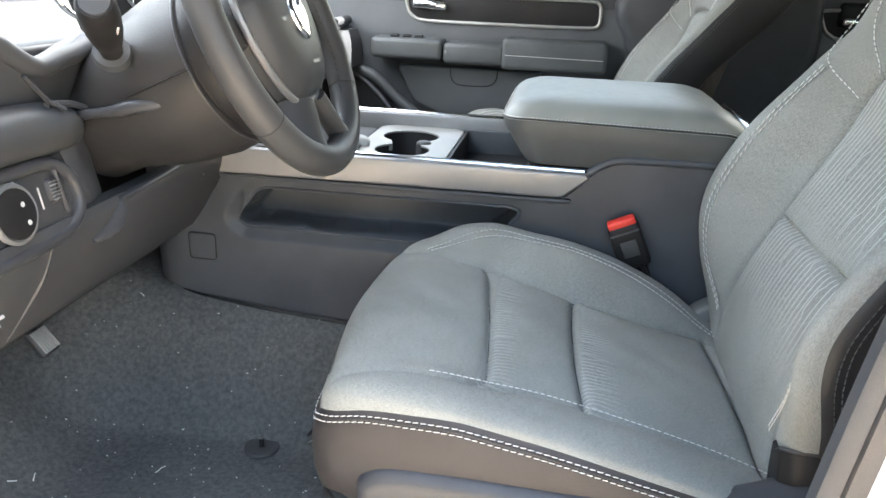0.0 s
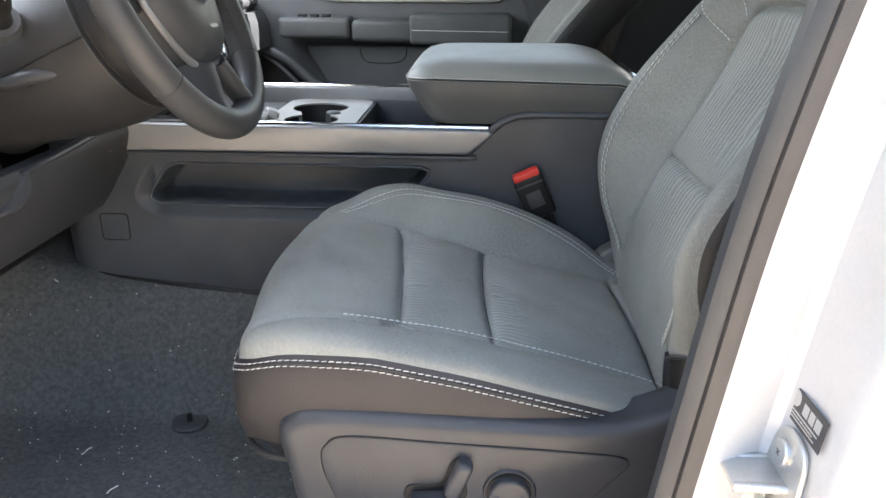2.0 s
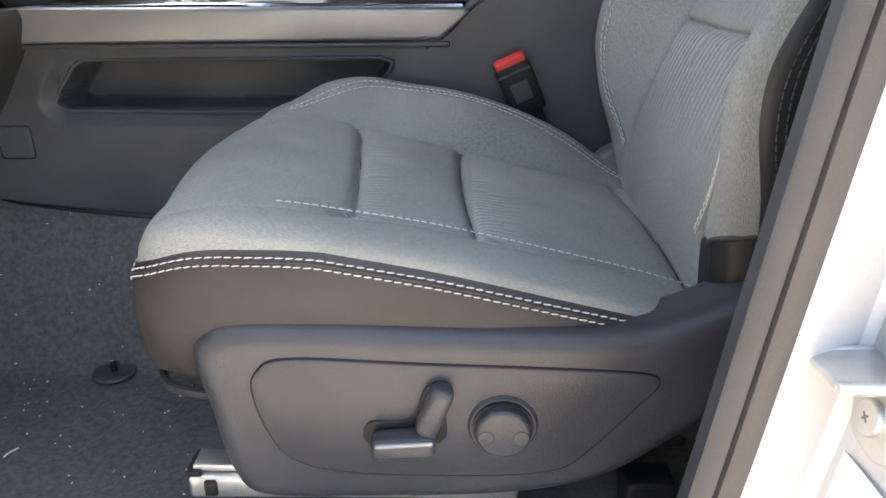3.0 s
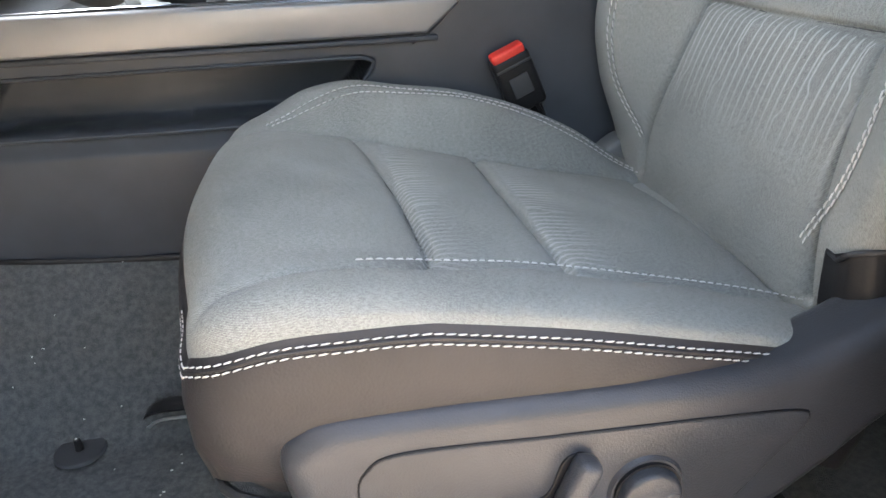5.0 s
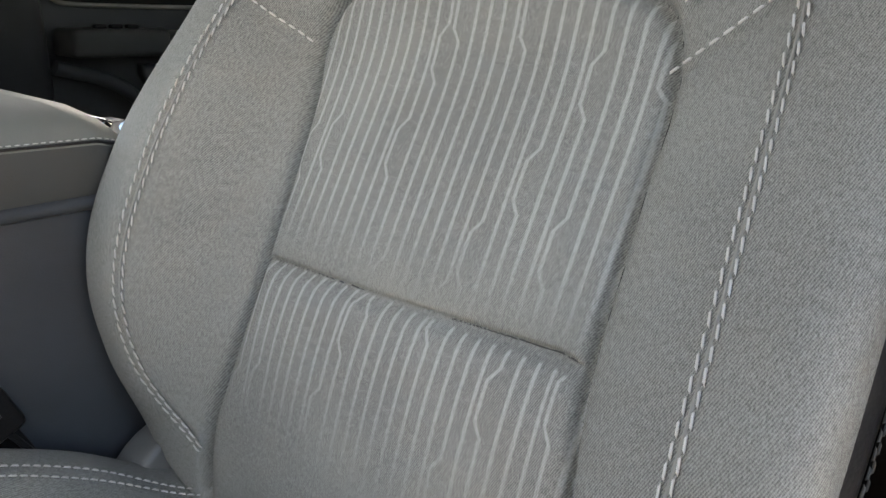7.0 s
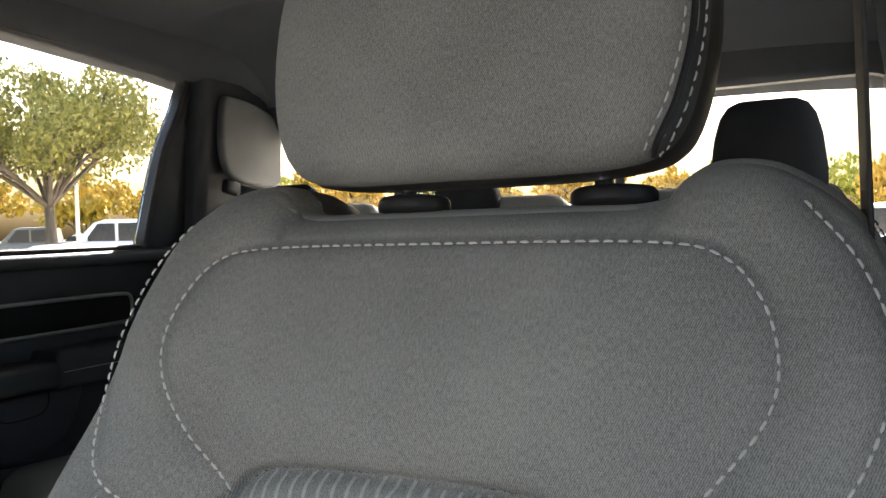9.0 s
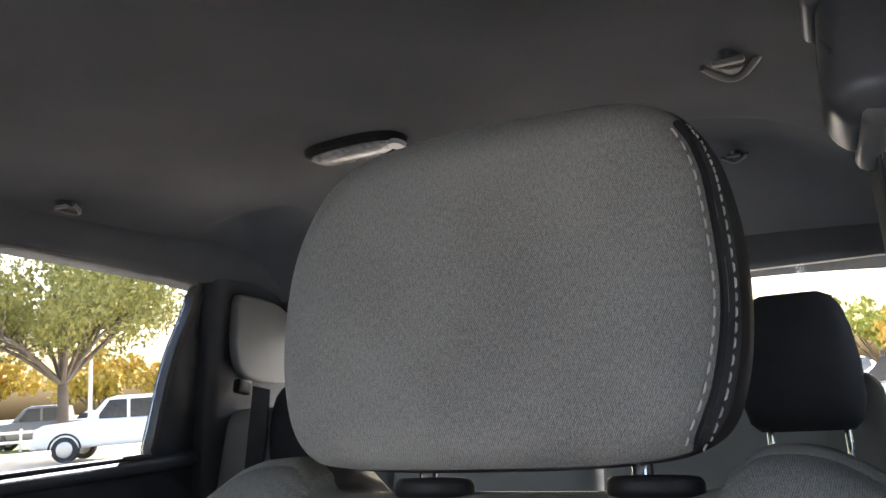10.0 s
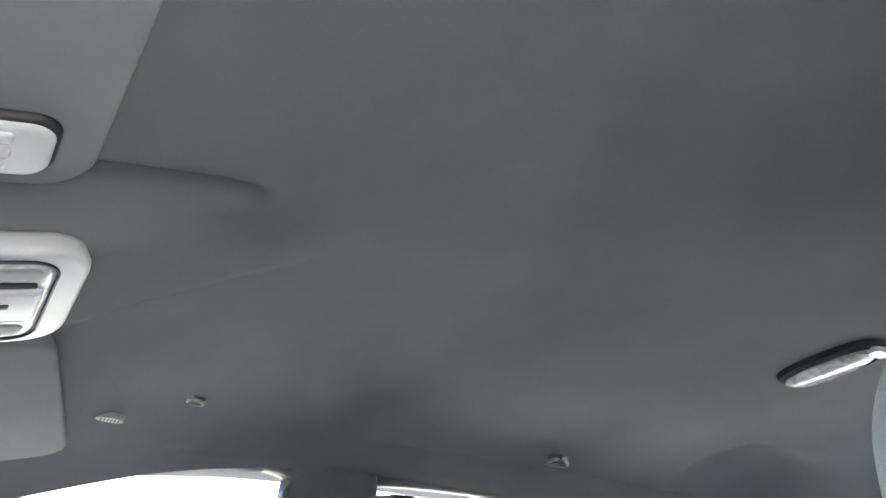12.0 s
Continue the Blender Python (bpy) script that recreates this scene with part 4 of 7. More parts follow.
def oval(cx, cy, rx, ry, z, n=48, p=2.6):
    a = np.linspace(0, 2 * np.pi, n, endpoint=False)
    c, s = np.cos(a), np.sin(a)
    return np.column_stack([cx + rx * np.sign(c) * np.abs(c) ** (2 / p), cy + ry * np.sign(s) * np.abs(s) ** (2 / p), np.full(n, z)])


loft("bezel", [oval(0.99, 0.435, 0.046, 0.090, zc + 0.004), oval(0.99, 0.435, 0.044, 0.087, zc - 0.008), oval(0.99, 0.435, 0.035, 0.079, zc - 0.012), oval(0.99, 0.435, 0.032, 0.077, zc - 0.004)], BLACK, dome, "black plastic rim", cap=False)
loft("lens", [oval(0.99, 0.442, 0.032, 0.073, zc - 0.002), oval(0.99, 0.442, 0.031, 0.071, zc - 0.013), oval(0.99, 0.442, 0.022, 0.060, zc - 0.018)], LENS, dome, "clear prismatic lens")
loft("end_button", [oval(0.99, 0.360, 0.02, 0.012, zc - 0.010), oval(0.99, 0.360, 0.018, 0.010, zc - 0.017)], GREY, dome, "grey lamp switch")


def coat_hook(x, y, z, flip, label, size=1.0):
    h = thing("coat_hook", label, "coat hook", "coat hooks along the roof rails", at=(x, y, z))
    m = Matrix.Translation((x, y, z)) @ Matrix.Scale(size, 4)
    loft("plate", [[m @ Vector(p) for p in oval(0, 0, 0.027, 0.012, 0.006, 24, 2.2)], [m @ Vector(p) for p in oval(0, 0, 0.025, 0.010, -0.003, 24, 2.2)]], DASH, h)
    arc = [m @ Vector((-0.010 + 0.030 * math.sin(math.pi * k / 10), flip * (0.026 - 0.052 * k / 10), -0.003 - 0.007 * math.sin(math.pi * k / 10))) for k in range(11)]
    part("hook", tube(arc, 0.0034 * size, 10), GUIDE, h)
    part("cap", boxm((0.009 * size, 0.030 * size, 0.006 * size), tuple(m @ Vector((-0.016, flip * 0.002, -0.005))), 0.0028), GREY_DARK, h, "pale hook cap")
    return h


coat_hook(0.90, 0.985, roof_at(0.90, 0.985) - 0.004, -1, "black folding coat hook above the rear door")
coat_hook(0.955, -0.128, roof_at(0.955, -0.128) - 0.004, 1, "black folding coat hook beside the doorway rail", 1.25)
coat_hook(0.150, 0.925, roof_at(0.150, 0.925) + 0.001, -1, "black coat hook above the front passenger window", 0.6)
coat_hook(1.40, -0.09, roof_at(1.40, -0.09) + 0.016, 1, "black coat hook in a shadowed rear corner hollow", 0.8)

# overhead console, visors and microphone
ohc = thing("overhead_console", "grey overhead console with map lamps between the sun visors", "overhead console", at=(-0.14, 0.44, 1.13))
OZ = 1.118
def slab(outline, z0, z1, tilt=0.0, pivot=(-0.1, 0.44, 1.12)):
    b = prism(outline, "z", z0, z1, 0.006)
    m = Matrix.Translation(pivot) @ pose(0, 0, 0, 0, tilt, 0) @ Matrix.Translation(-Vector(pivot))
    bmesh.ops.transform(b, matrix=m, verts=b.verts)
    return b
def rr(x0, x1, y0, y1, r, n=6):
    p = []
    for cx, cy, a0 in ((x1 - r, y1 - r, 0), (x0 + r, y1 - r, 90), (x0 + r, y0 + r, 180), (x1 - r, y0 + r, 270)):
        for k in range(n + 1):
            a = math.radians(a0 + 90 * k / n)
            p.append((cx + r * math.cos(a), cy + r * math.sin(a)))
    return p
TILT = -18
part("surround", slab(rr(-0.33, -0.075, 0.388, 0.557, 0.035), OZ - 0.010, OZ + 0.01, TILT), GREY, ohc, "pale grey lamp surround")
part("well", slab(rr(-0.32, -0.098, 0.400, 0.543, 0.022), OZ - 0.0115, OZ, TILT), LENS, ohc, "clear map lamp lens")
well_line = np.array([(x, y, OZ - 0.0112) for x, y in rr(-0.32, -0.098, 0.400, 0.543, 0.022)])
b = tube(well_line, 0.0014, 6, True)
pv = Vector((-0.1, 0.44, 1.12))
bmesh.ops.transform(b, matrix=Matrix.Translation(pv) @ pose(0, 0, 0, 0, TILT, 0) @ Matrix.Translation(-pv), verts=b.verts)
part("well_line", b, BLACK, ohc)
part("lamp_bowl", slab(rr(-0.31, -0.106, 0.408, 0.4315, 0.010), OZ - 0.0135, OZ, TILT), GREY_DARK, ohc, "reflector of a map lamp")
part("lamp_bowl", slab(rr(-0.31, -0.106, 0.5085, 0.535, 0.010), OZ - 0.0135, OZ, TILT), GREY_DARK, ohc, "reflector of a map lamp")
part("switch_bar", slab(rr(-0.31, -0.103, 0.442, 0.498, 0.006), OZ - 0.016, OZ, TILT), GREY, ohc, "grey switch bar between the lamps")
part("switch_frame", slab(rr(-0.30, -0.19, 0.442, 0.488, 0.005), OZ - 0.0175, OZ, TILT), DASH, ohc)
part("slider", slab(rr(-0.165, -0.125, 0.461, 0.469, 0.002), OZ - 0.0175, OZ, TILT), BLACK, ohc)
for y0 in (0.4325, 0.4935):
    part("trim_line", slab(rr(-0.31, -0.11, y0, y0 + 0.004, 0.0015), OZ - 0.0155, OZ, TILT), BLACK, ohc)


def visor(y0, y1, x0, x1, z, name_label, tilt, skew=0.0):
    v = thing("sun_visor", name_label, "sun visor", "sun visors", at=((x0 + x1) / 2, (y0 + y1) / 2, z))
    part("pad", slab(rr(x0, x1, y0, y1, 0.035), z - 0.011, z + 0.011, tilt, ((x0 + x1) / 2, (y0 + y1) / 2, z)), VISOR, v)
    for ob in v.children:
        for q in ob.data.vertices:
            q.co.x += skew * (q.co.y - y0)
    part("rod", tube([((x0 + x1) / 2 - 0.07, y0, z + 0.01), ((x0 + x1) / 2 - 0.07, y1, z + 0.01)], 0.005, 8), DASH, v)
    return v


v1 = visor(-0.12, 0.340, -0.272, -0.096, 1.118, "dark cloth sun visor with a grey garage remote, folded up", -17)
part("remote_bezel", slab(rr(-0.205, -0.125, 0.262, 0.317, 0.016), 1.098, 1.116, -17, (-0.186, 0.1, 1.118)), GREY, v1, "pale grey three-button remote panel")
for k in range(3):
    part("button", slab(rr(-0.20, -0.148, 0.269 + k * 0.0145, 0.2815 + k * 0.0145, 0.004), 1.0955, 1.105, -17, (-0.186, 0.1, 1.118)), LENS, v1)
part("remote_rim", slab(rr(-0.208, -0.122, 0.259, 0.320, 0.018), 1.1005, 1.112, -17, (-0.186, 0.1, 1.118)), BLACK, v1)
visor(0.595, 0.93, -0.27, -0.069, 1.110, "dark cloth passenger sun visor folded against the headliner", -17, 0.22)
mic = thing("microphone", "small oval slotted microphone grille in the headliner", "microphone", at=(0.045, 0.93, 1.19))
zm = roof_at(0.045, 0.95)
loft("grille", [oval(0.045, 0.945, 0.020, 0.011, zm + 0.003, 24), oval(0.045, 0.945, 0.018, 0.009, zm - 0.006, 24)], GREY_DARK, mic)
for k in range(6):
    part("slot", boxm((0.0016, 0.010, 0.002), (0.034 + k * 0.0045, 0.945, zm - 0.0062), 0.0004, (0, 0, 0), 1), BLACK, mic)

# ---------------------------------------------------------------- passenger side doors
DY = 1.13


def window_outline(x0, x1, z0, z1, slope_f, slope_r, r=0.045):
    return spline([(x0 + slope_f * 0.0, z0), (x0 + slope_f * 0.5, (z0 + z1) / 2), (x0 + slope_f, z1 - r), (x0 + slope_f + r * 0.6, z1 - 0.004), ((x0 + x1) / 2, z1 + 0.008), (x1 + slope_r - r * 0.6, z1 - 0.008), (x1 + slope_r, z1 - r * 1.2), (x1 + slope_r * 0.45, (z0 + z1) / 2), (x1, z0 + 0.01), (x1 - 0.02, z0), ((x0 + x1) / 2, z0)], 90, True)


def door(name, label, x0, x1, win, ysign=1, yb=DY, front=True, ring=None, rest_at=None, rise=0.058):
    """A door seen from inside: panel with a window opening, belt rail, trim bezel with handle, armrest, pocket and speaker."""
    s = ysign
    d = thing(name, label, "car door", kind="structure", at=((x0 + x1) / 2, yb, 0.4))
    # skin around the window: outer rectangle to window outline, leaning inwards above the belt
    wo = np.asarray(win)
    c = wo.mean(0)
    ang = np.arctan2(wo[:, 1] - c[1], wo[:, 0] - c[0])
    rect = []
    zt, zb = 1.235, 0.70
    for a in ang:
        dx, dz = math.cos(a), math.sin(a)
        k = min(((x1 - c[0]) if dx > 0 else (x0 - c[0])) / (dx + 1e-9 * (1 if dx > 0 else -1)), ((zt - c[1]) if dz > 0 else (zb - c[1])) / (dz + 1e-9 * (1 if dz > 0 else -1)))
        rect.append((c[0] + dx * k, c[1] + dz * k))
    rect = np.array(rect)
    lean = lambda z: -s * 0.07 * np.clip(z - 0.80, 0, 1) ** 1.2
    loops = []
    for q, y in ((rect, 0.03), (rect, 0.0), (wo + (wo - c) * 0.05, -0.012), (wo, -0.004), (wo, 0.03)):
        loops.append(np.column_stack([q[:, 0], yb + s * y + lean(q[:, 1]), q[:, 1]]))
    loft("window_frame", loops, DASH, d, "black window surround", cap=False)
    gl = loft("pane", [np.column_stack([wo[:, 0], yb + s * 0.022 + lean(wo[:, 1]), wo[:, 1]]), np.column_stack([wo[:, 0], yb + s * 0.026 + lean(wo[:, 1]), wo[:, 1]])], GLASS, d, "clear side glass")
    gl.visible_shadow = False
    part("window_seal", tube(np.column_stack([wo[:, 0], yb - s * 0.006 + lean(wo[:, 1]), wo[:, 1]]), 0.006, 8, True), RUBBER, d)
    Yp = lambda v: yb + s * v
    # lower panel as a contoured sheet
    px, pz = np.linspace(x0, x1, 40), np.linspace(0.12, 0.815, 60)
    PX, PZ = np.meshgrid(px, pz, indexing="ij")
    PY = 0.05 - 0.05 * np.clip((PZ - 0.12) / 0.5, 0, 1) ** 2 - 0.012 * np.exp(-(((PZ - 0.80) / 0.02) ** 2)) + 0.012 * np.exp(-(((PZ - 0.765) / 0.01) ** 2))
    ii = np.arange(PX.size).reshape(PX.shape)
    q = np.stack([ii[:-1, :-1], ii[1:, :-1], ii[1:, 1:], ii[:-1, 1:]], -1).reshape(-1, 4)
    raw("panel", np.column_stack([PX.ravel(), Yp(PY).ravel(), PZ.ravel()]), q, PANEL, d)
    part("outer_skin", boxm((x1 - x0 - 0.004, 0.02, 0.7), ((x0 + x1) / 2, Yp(0.13), 0.46), 0.005), WHITE, d)
    part("belt_rail", boxm((x1 - x0 - 0.02, 0.035, 0.03), ((x0 + x1) / 2, Yp(-0.006), 0.795), 0.012), PANEL, d)
    xa, xb = ring or (x0 + 0.19, x1 - 0.075)
    xe = xb + 0.06
    # bezel with silver rim and dark insert
    zt0, zt1 = 0.655, 0.718
    L = xb - xa
    out_line = [(xa + 0.0, zt1 + rise - 0.003), (xa + 0.02, zt0 + 0.018), (xa + 0.05, zt0), (xb - 0.012, zt0), (xb, zt0 + 0.012), (xb, zt1 - 0.012), (xb - 0.012, zt1), (xa + 0.30 * L, zt1), (xa + 0.22 * L, zt1 + 0.6 * rise), (xa + 0.1 * L, zt1 + rise)]
    dense = []
    for i in range(len(out_line)):
        a, b = np.array(out_line[i]), np.array(out_line[(i + 1) % len(out_line)])
        dense += [a + (b - a) * t for t in np.linspace(0, 1, 7)[:-1]]
    dense = np.array(dense)
    for _ in range(2):
        dense = (np.roll(dense, 1, 0) + 2 * dense + np.roll(dense, -1, 0)) / 4
    part("insert", prism(dense, "y", min(Yp(-0.004), Yp(0.03)), max(Yp(-0.004), Yp(0.03)), 0.002), BLACK, d, "dark textured trim insert")
    part("bezel", tube(np.column_stack([dense[:, 0], np.full(len(dense), Yp(-0.005)), dense[:, 1]]), 0.0042, 8, True), SILVER2, d, "satin chrome trim ring")
    hx = xa + 0.13 * L
    part("handle_cup", boxm((0.075, 0.02, 0.055), (hx, Yp(-0.002), 0.712), 0.012), BLACK, d)
    part("handle", boxm((0.085, 0.016, 0.02), (hx + 0.012, Yp(-0.018), 0.695), 0.007, (0, 3, 0)), CHROME, d, "silver inside door handle")
    # armrest
    ax0, ax1 = rest_at or (x0 + 0.10, x1 - 0.02)
    def rest(name, u0, u1, z0, z1, out_, mat, lab=""):
        part(name, boxm((u1 - u0, out_ + 0.03, z1 - z0), ((u0 + u1) / 2, Yp(-(out_ - 0.03) / 2), (z0 + z1) / 2), 0.012, seg=4), mat, d, lab)
    w = ax1 - ax0
    rest("switch_pod", ax0, ax0 + 0.31 * w, 0.568, 0.618, 0.075, SKIRT, "window switch pod")
    rest("pull_cup", ax0 + 0.315 * w, ax0 + 0.58 * w, 0.562, 0.612, 0.072, SKIRT)
    rest("arm_pad", ax0 + 0.565 * w, ax1, 0.556, 0.628, 0.078, SKIRT, "padded vinyl armrest")
    part("pad_stitch", tube([(ax0 + 0.58 * w, Yp(-0.0785), 0.59), (ax1 - 0.01, Yp(-0.0785), 0.588)], 0.0007, 6), THREAD, d)
    for k in range(3):
        part("window_switch", boxm((0.022, 0.014, 0.008), (ax0 + 0.10 * w + 0.03 * k, Yp(-0.05), 0.621), 0.003), BLACK, d)
    # pocket below, with a hatch line, and the speaker
    pk = [(x0 + 0.22, 0.53), (x0 + 0.26, 0.455), (x0 + 0.33, 0.425), (xe - 0.30, 0.42), (xe - 0.22, 0.45), (xe - 0.19, 0.53), (xe - 0.19, 0.548), (x0 + 0.22, 0.548)]
    part("pocket", prism(pk, "y", min(Yp(-0.006), Yp(0.06)), max(Yp(-0.006), Yp(0.06)), 0.01), PANEL, d)
    part("pocket_lip", tube(spline([(x0 + 0.05, Yp(-0.012), 0.55), (x0 + 0.16, Yp(-0.012), 0.515), (x0 + 0.25, Yp(-0.014), 0.44), (x0 + 0.34, Yp(-0.02), 0.41), (x1 - 0.28, Yp(-0.02), 0.405), (x1 - 0.02, Yp(-0.02), 0.40)], 40), 0.014, 10), PANEL, d)
    hatch = [(x0 + 0.46 * (xe - x0), Yp(-0.0075), 0.545), (x0 + 0.465 * (xe - x0), Yp(-0.0075), 0.52), (x0 + 0.49 * (xe - x0), Yp(-0.0075), 0.505), (x0 + 0.58 * (xe - x0), Yp(-0.0075), 0.505), (x0 + 0.61 * (xe - x0), Yp(-0.0075), 0.52), (x0 + 0.615 * (xe - x0), Yp(-0.0075), 0.545)]
    part("hatch_line", tube(spline(hatch, 30), 0.0013, 6), BLACK, d)
    if front:
        spk = spline([(x0 + 0.04, 0.53), (x0 + 0.11, 0.52), (x0 + 0.19, 0.45), (x0 + 0.215, 0.39), (x0 + 0.20, 0.27), (x0 + 0.10, 0.24), (x0 + 0.03, 0.28), (x0 + 0.01, 0.45)], 60, True)
        part("speaker_grille", prism(spk, "y", min(Yp(-0.012), Yp(0.05)), max(Yp(-0.012), Yp(0.05)), 0.006), BLACK, d, "black speaker grille")
        part("speaker_rim", tube(np.column_stack([spk[:, 0], np.full(len(spk), Yp(-0.012)), spk[:, 1]]), 0.006, 8, True), PANEL, d)
    return d


FW = window_outline(-0.50, 0.345, 0.815, 1.214, 0.26, 0.028)
RW = window_outline(0.565, 1.215, 0.815, 1.214, -0.03, 0.11)
door("door_1", "dark grey front passenger door with chrome handle and trim", -0.63, 0.41, FW, 1, DY, True, (-0.405, 0.082), (-0.465, 0.105))
door("door_2", "dark grey rear passenger door with satin trim ring, beside the rear seat", 0.54, 1.35, RW, 1, DY, False, (0.57, 1.175), (0.60, 1.20), 0.004)
mirror_y = lambda y: 2 * CX - y
door("door_3", "dark grey rear door on the driver's side with its window", 0.62, 1.35, RW, -1, -0.36, False, (0.65, 1.20), (0.68, 1.25), 0.004)

# the driver's door stands wide open, out of view, added to shade the doorway
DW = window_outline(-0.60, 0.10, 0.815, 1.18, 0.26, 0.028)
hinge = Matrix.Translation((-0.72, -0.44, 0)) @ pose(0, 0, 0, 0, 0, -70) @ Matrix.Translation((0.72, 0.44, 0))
open_door = door("door_4", "unseen white driver's door with dark grey panel, swung wide open to shade the doorway", -0.72, 0.13, DW, -1, -0.36, True)
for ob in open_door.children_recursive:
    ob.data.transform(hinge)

# pillars
def pillar(name, label, rows, material=DASH):
    """rows: z, x0, x1, y inner, y outer."""
    loops = []
    for z, x0, x1, yi, yo in rows:
        s = 1 if yo > yi else -1
        loops.append([(x0, yo, z), (x0, yi + s * 0.02, z), (x0 + 0.012, yi + s * 0.004, z), (x0 + 0.03, yi, z), (x1 - 0.03, yi, z), (x1 - 0.012, yi + s * 0.004, z), (x1, yi + s * 0.02, z), (x1, yo, z)])
    S = np.array(loops)
    zz = S[:, 0, 2]
    fine = np.linspace(zz[0], zz[-1], 30)
    dense = np.stack([np.stack([ramp(fine, zz, S[:, k, c]) for c in range(3)], -1) for k in range(S.shape[1])], 1)
    ob = loft(name, dense, material)
    return tagged(ob, label, "pillar trim", kind="structure")


pillar("pillar_1", "dark plastic trim of the middle pillar beyond the passenger seat", [(0.10, 0.15, 0.60, 1.165, 1.25), (0.6, 0.15, 0.585, 1.105, 1.22), (0.76, 0.155, 0.575, 1.10, 1.2), (0.83, 0.34, 0.572, 1.10, 1.2), (1.05, 0.37, 0.560, 1.09, 1.17), (1.22, 0.38, 0.550, 1.078, 1.14)])
pillar("pillar_2", "dark plastic trim of the rear pillar", [(0.10, 1.33, 1.66, 1.12, 1.25), (0.6, 1.33, 1.66, 1.10, 1.22), (0.85, 1.34, 1.66, 1.085, 1.2), (1.05, 1.345, 1.66, 1.07, 1.17), (1.20, 1.345, 1.66, 1.05, 1.14)])
pillar("pillar_3", "dark plastic trim of the rear pillar on the driver's side", [(0.10, 1.33, 1.66, -0.38, -0.48), (0.6, 1.33, 1.66, -0.36, -0.46), (0.85, 1.34, 1.66, -0.35, -0.44), (1.05, 1.345, 1.66, -0.335, -0.42), (1.20, 1.345, 1.66, -0.31, -0.40)])
pillar("pillar_4", "dark plastic trim of the windscreen pillar", [(0.10, -1.02, -0.62, 1.17, 1.25), (0.6, -1.0, -0.62, 1.13, 1.22), (0.82, -0.98, -0.56, 1.12, 1.2), (1.02, -0.62, -0.40, 1.08, 1.17), (1.15, -0.42, -0.2, 1.04, 1.14)])
pillar("pillar_5", "dark plastic trim of the windscreen pillar by the open door", [(0.10, -1.02, -0.80, -0.33, -0.42), (0.6, -1.0, -0.80, -0.29, -0.40), (0.82, -0.98, -0.72, -0.27, -0.36), (1.02, -0.62, -0.50, -0.24, -0.32), (1.15, -0.42, -0.34, -0.20, -0.28)])
light_trim = part("pillar_panel", prism(spline([(1.40, 0.985), (1.39, 1.14), (1.43, 1.165), (1.58, 1.13), (1.60, 1.0), (1.57, 0.955)], 40, True), "y", 1.035, 1.06, 0.008), GREY_DARK)
tagged(light_trim, "pale grey panel on the rear pillar, by the seat belt", "pillar trim", kind="structure")

# driver's middle pillar: dark trim, seal and white body with striker and labels
EDGE = [(0.05, 0.150, -0.335), (0.25, 0.160, -0.345), (0.336, 0.170, -0.350), (0.45, 0.184, -0.352), (0.60, 0.205, -0.352), (0.70, 0.226, -0.350), (0.78, 0.248, -0.343), (0.90, 0.292, -0.323), (1.0, 0.325, -0.308), (1.10, 0.36, -0.296), (1.22, 0.40, -0.285)]
ed = np.array(EDGE)
zz = np.linspace(0.05, 1.22, 50)
ex, ey = ramp(zz, ed[:, 0], ed[:, 1]), ramp(zz, ed[:, 0], ed[:, 2])
wid = np.interp(zz, [0.05, 0.8, 1.22], [0.40, 0.36, 0.20])
depth = np.interp(zz, [0.05, 0.85, 1.0, 1.22], [1.0, 1.0, 0.55, 0.30])
loops = [[(x + 0.006, y - 0.002, z), (x + 0.014, y + 0.008 * q, z), (x + 0.035, y + 0.028 * q, z), (x + 0.075, y + 0.055 * q, z), (x + w, y + 0.06 * q, z), (x + w, y + 0.045 * q, z), (x + 0.085, y + 0.04 * q, z), (x + 0.022, y + 0.006 * q, z)] for x, y, z, w, q in zip(ex, ey, zz, wid, depth)]
bp = loft("pillar_6", loops, DASH)
tagged(bp, "dark plastic trim of the driver's door pillar", "pillar trim", kind="structure")
seal = loft("door_seal", [[(x + 0.002, y + 0.004, z), (x + 0.003, y - 0.006, z), (x + 0.009, y - 0.010, z), (x + 0.0145, y - 0.009, z), (x + 0.016, y - 0.004, z), (x + 0.010, y + 0.006, z)] for x, y, z in zip(ex, ey, zz)], DASH)
tagged(seal, "dark rubber lip of the door seal along the door pillar", "door seal", kind="structure")
lip = loft("seal_band", [[(x + 0.0145, y - 0.003, z), (x + 0.017, y - 0.010, z), (x + 0.023, y - 0.012, z), (x + 0.029, y - 0.010, z), (x + 0.031, y - 0.003, z), (x + 0.024, y + 0.004, z)] for x, y, z in zip(ex, ey, zz)], RUBBER)
tagged(lip, "taupe rubber band of the door seal against the white paint", "door seal", kind="structure")
# white body side: a flange from the seal, the forward-facing jamb, a ridge and the outer skin
prof = [(0.027, -0.006), (0.047, 0.004), (0.066, 0.014), (0.080, 0.020), (0.088, 0.016), (0.0915, 0.004), (0.093, -0.02), (0.095, -0.045), (0.099, -0.056), (0.108, -0.062), (0.117, -0.068), (0.121, -0.078), (0.124, -0.10), (0.14, -0.115), (0.20, -0.122), (0.45, -0.125), (0.45, -0.02), (0.12, 0.05)]
loops = [[(x + a, y + b, z) for a, b in prof] for x, y, z in zip(ex, ey, zz)]
body = loft("door_pillar", loops, WHITE)
tagged(body, "white painted door pillar of the pickup, with labels and a striker", "door pillar", kind="structure")
PX0 = lambda z: float(ramp(np.array(z), ed[:, 0], ed[:, 1]))
PY0 = lambda z: float(ramp(np.array(z), ed[:, 0], ed[:, 2]))


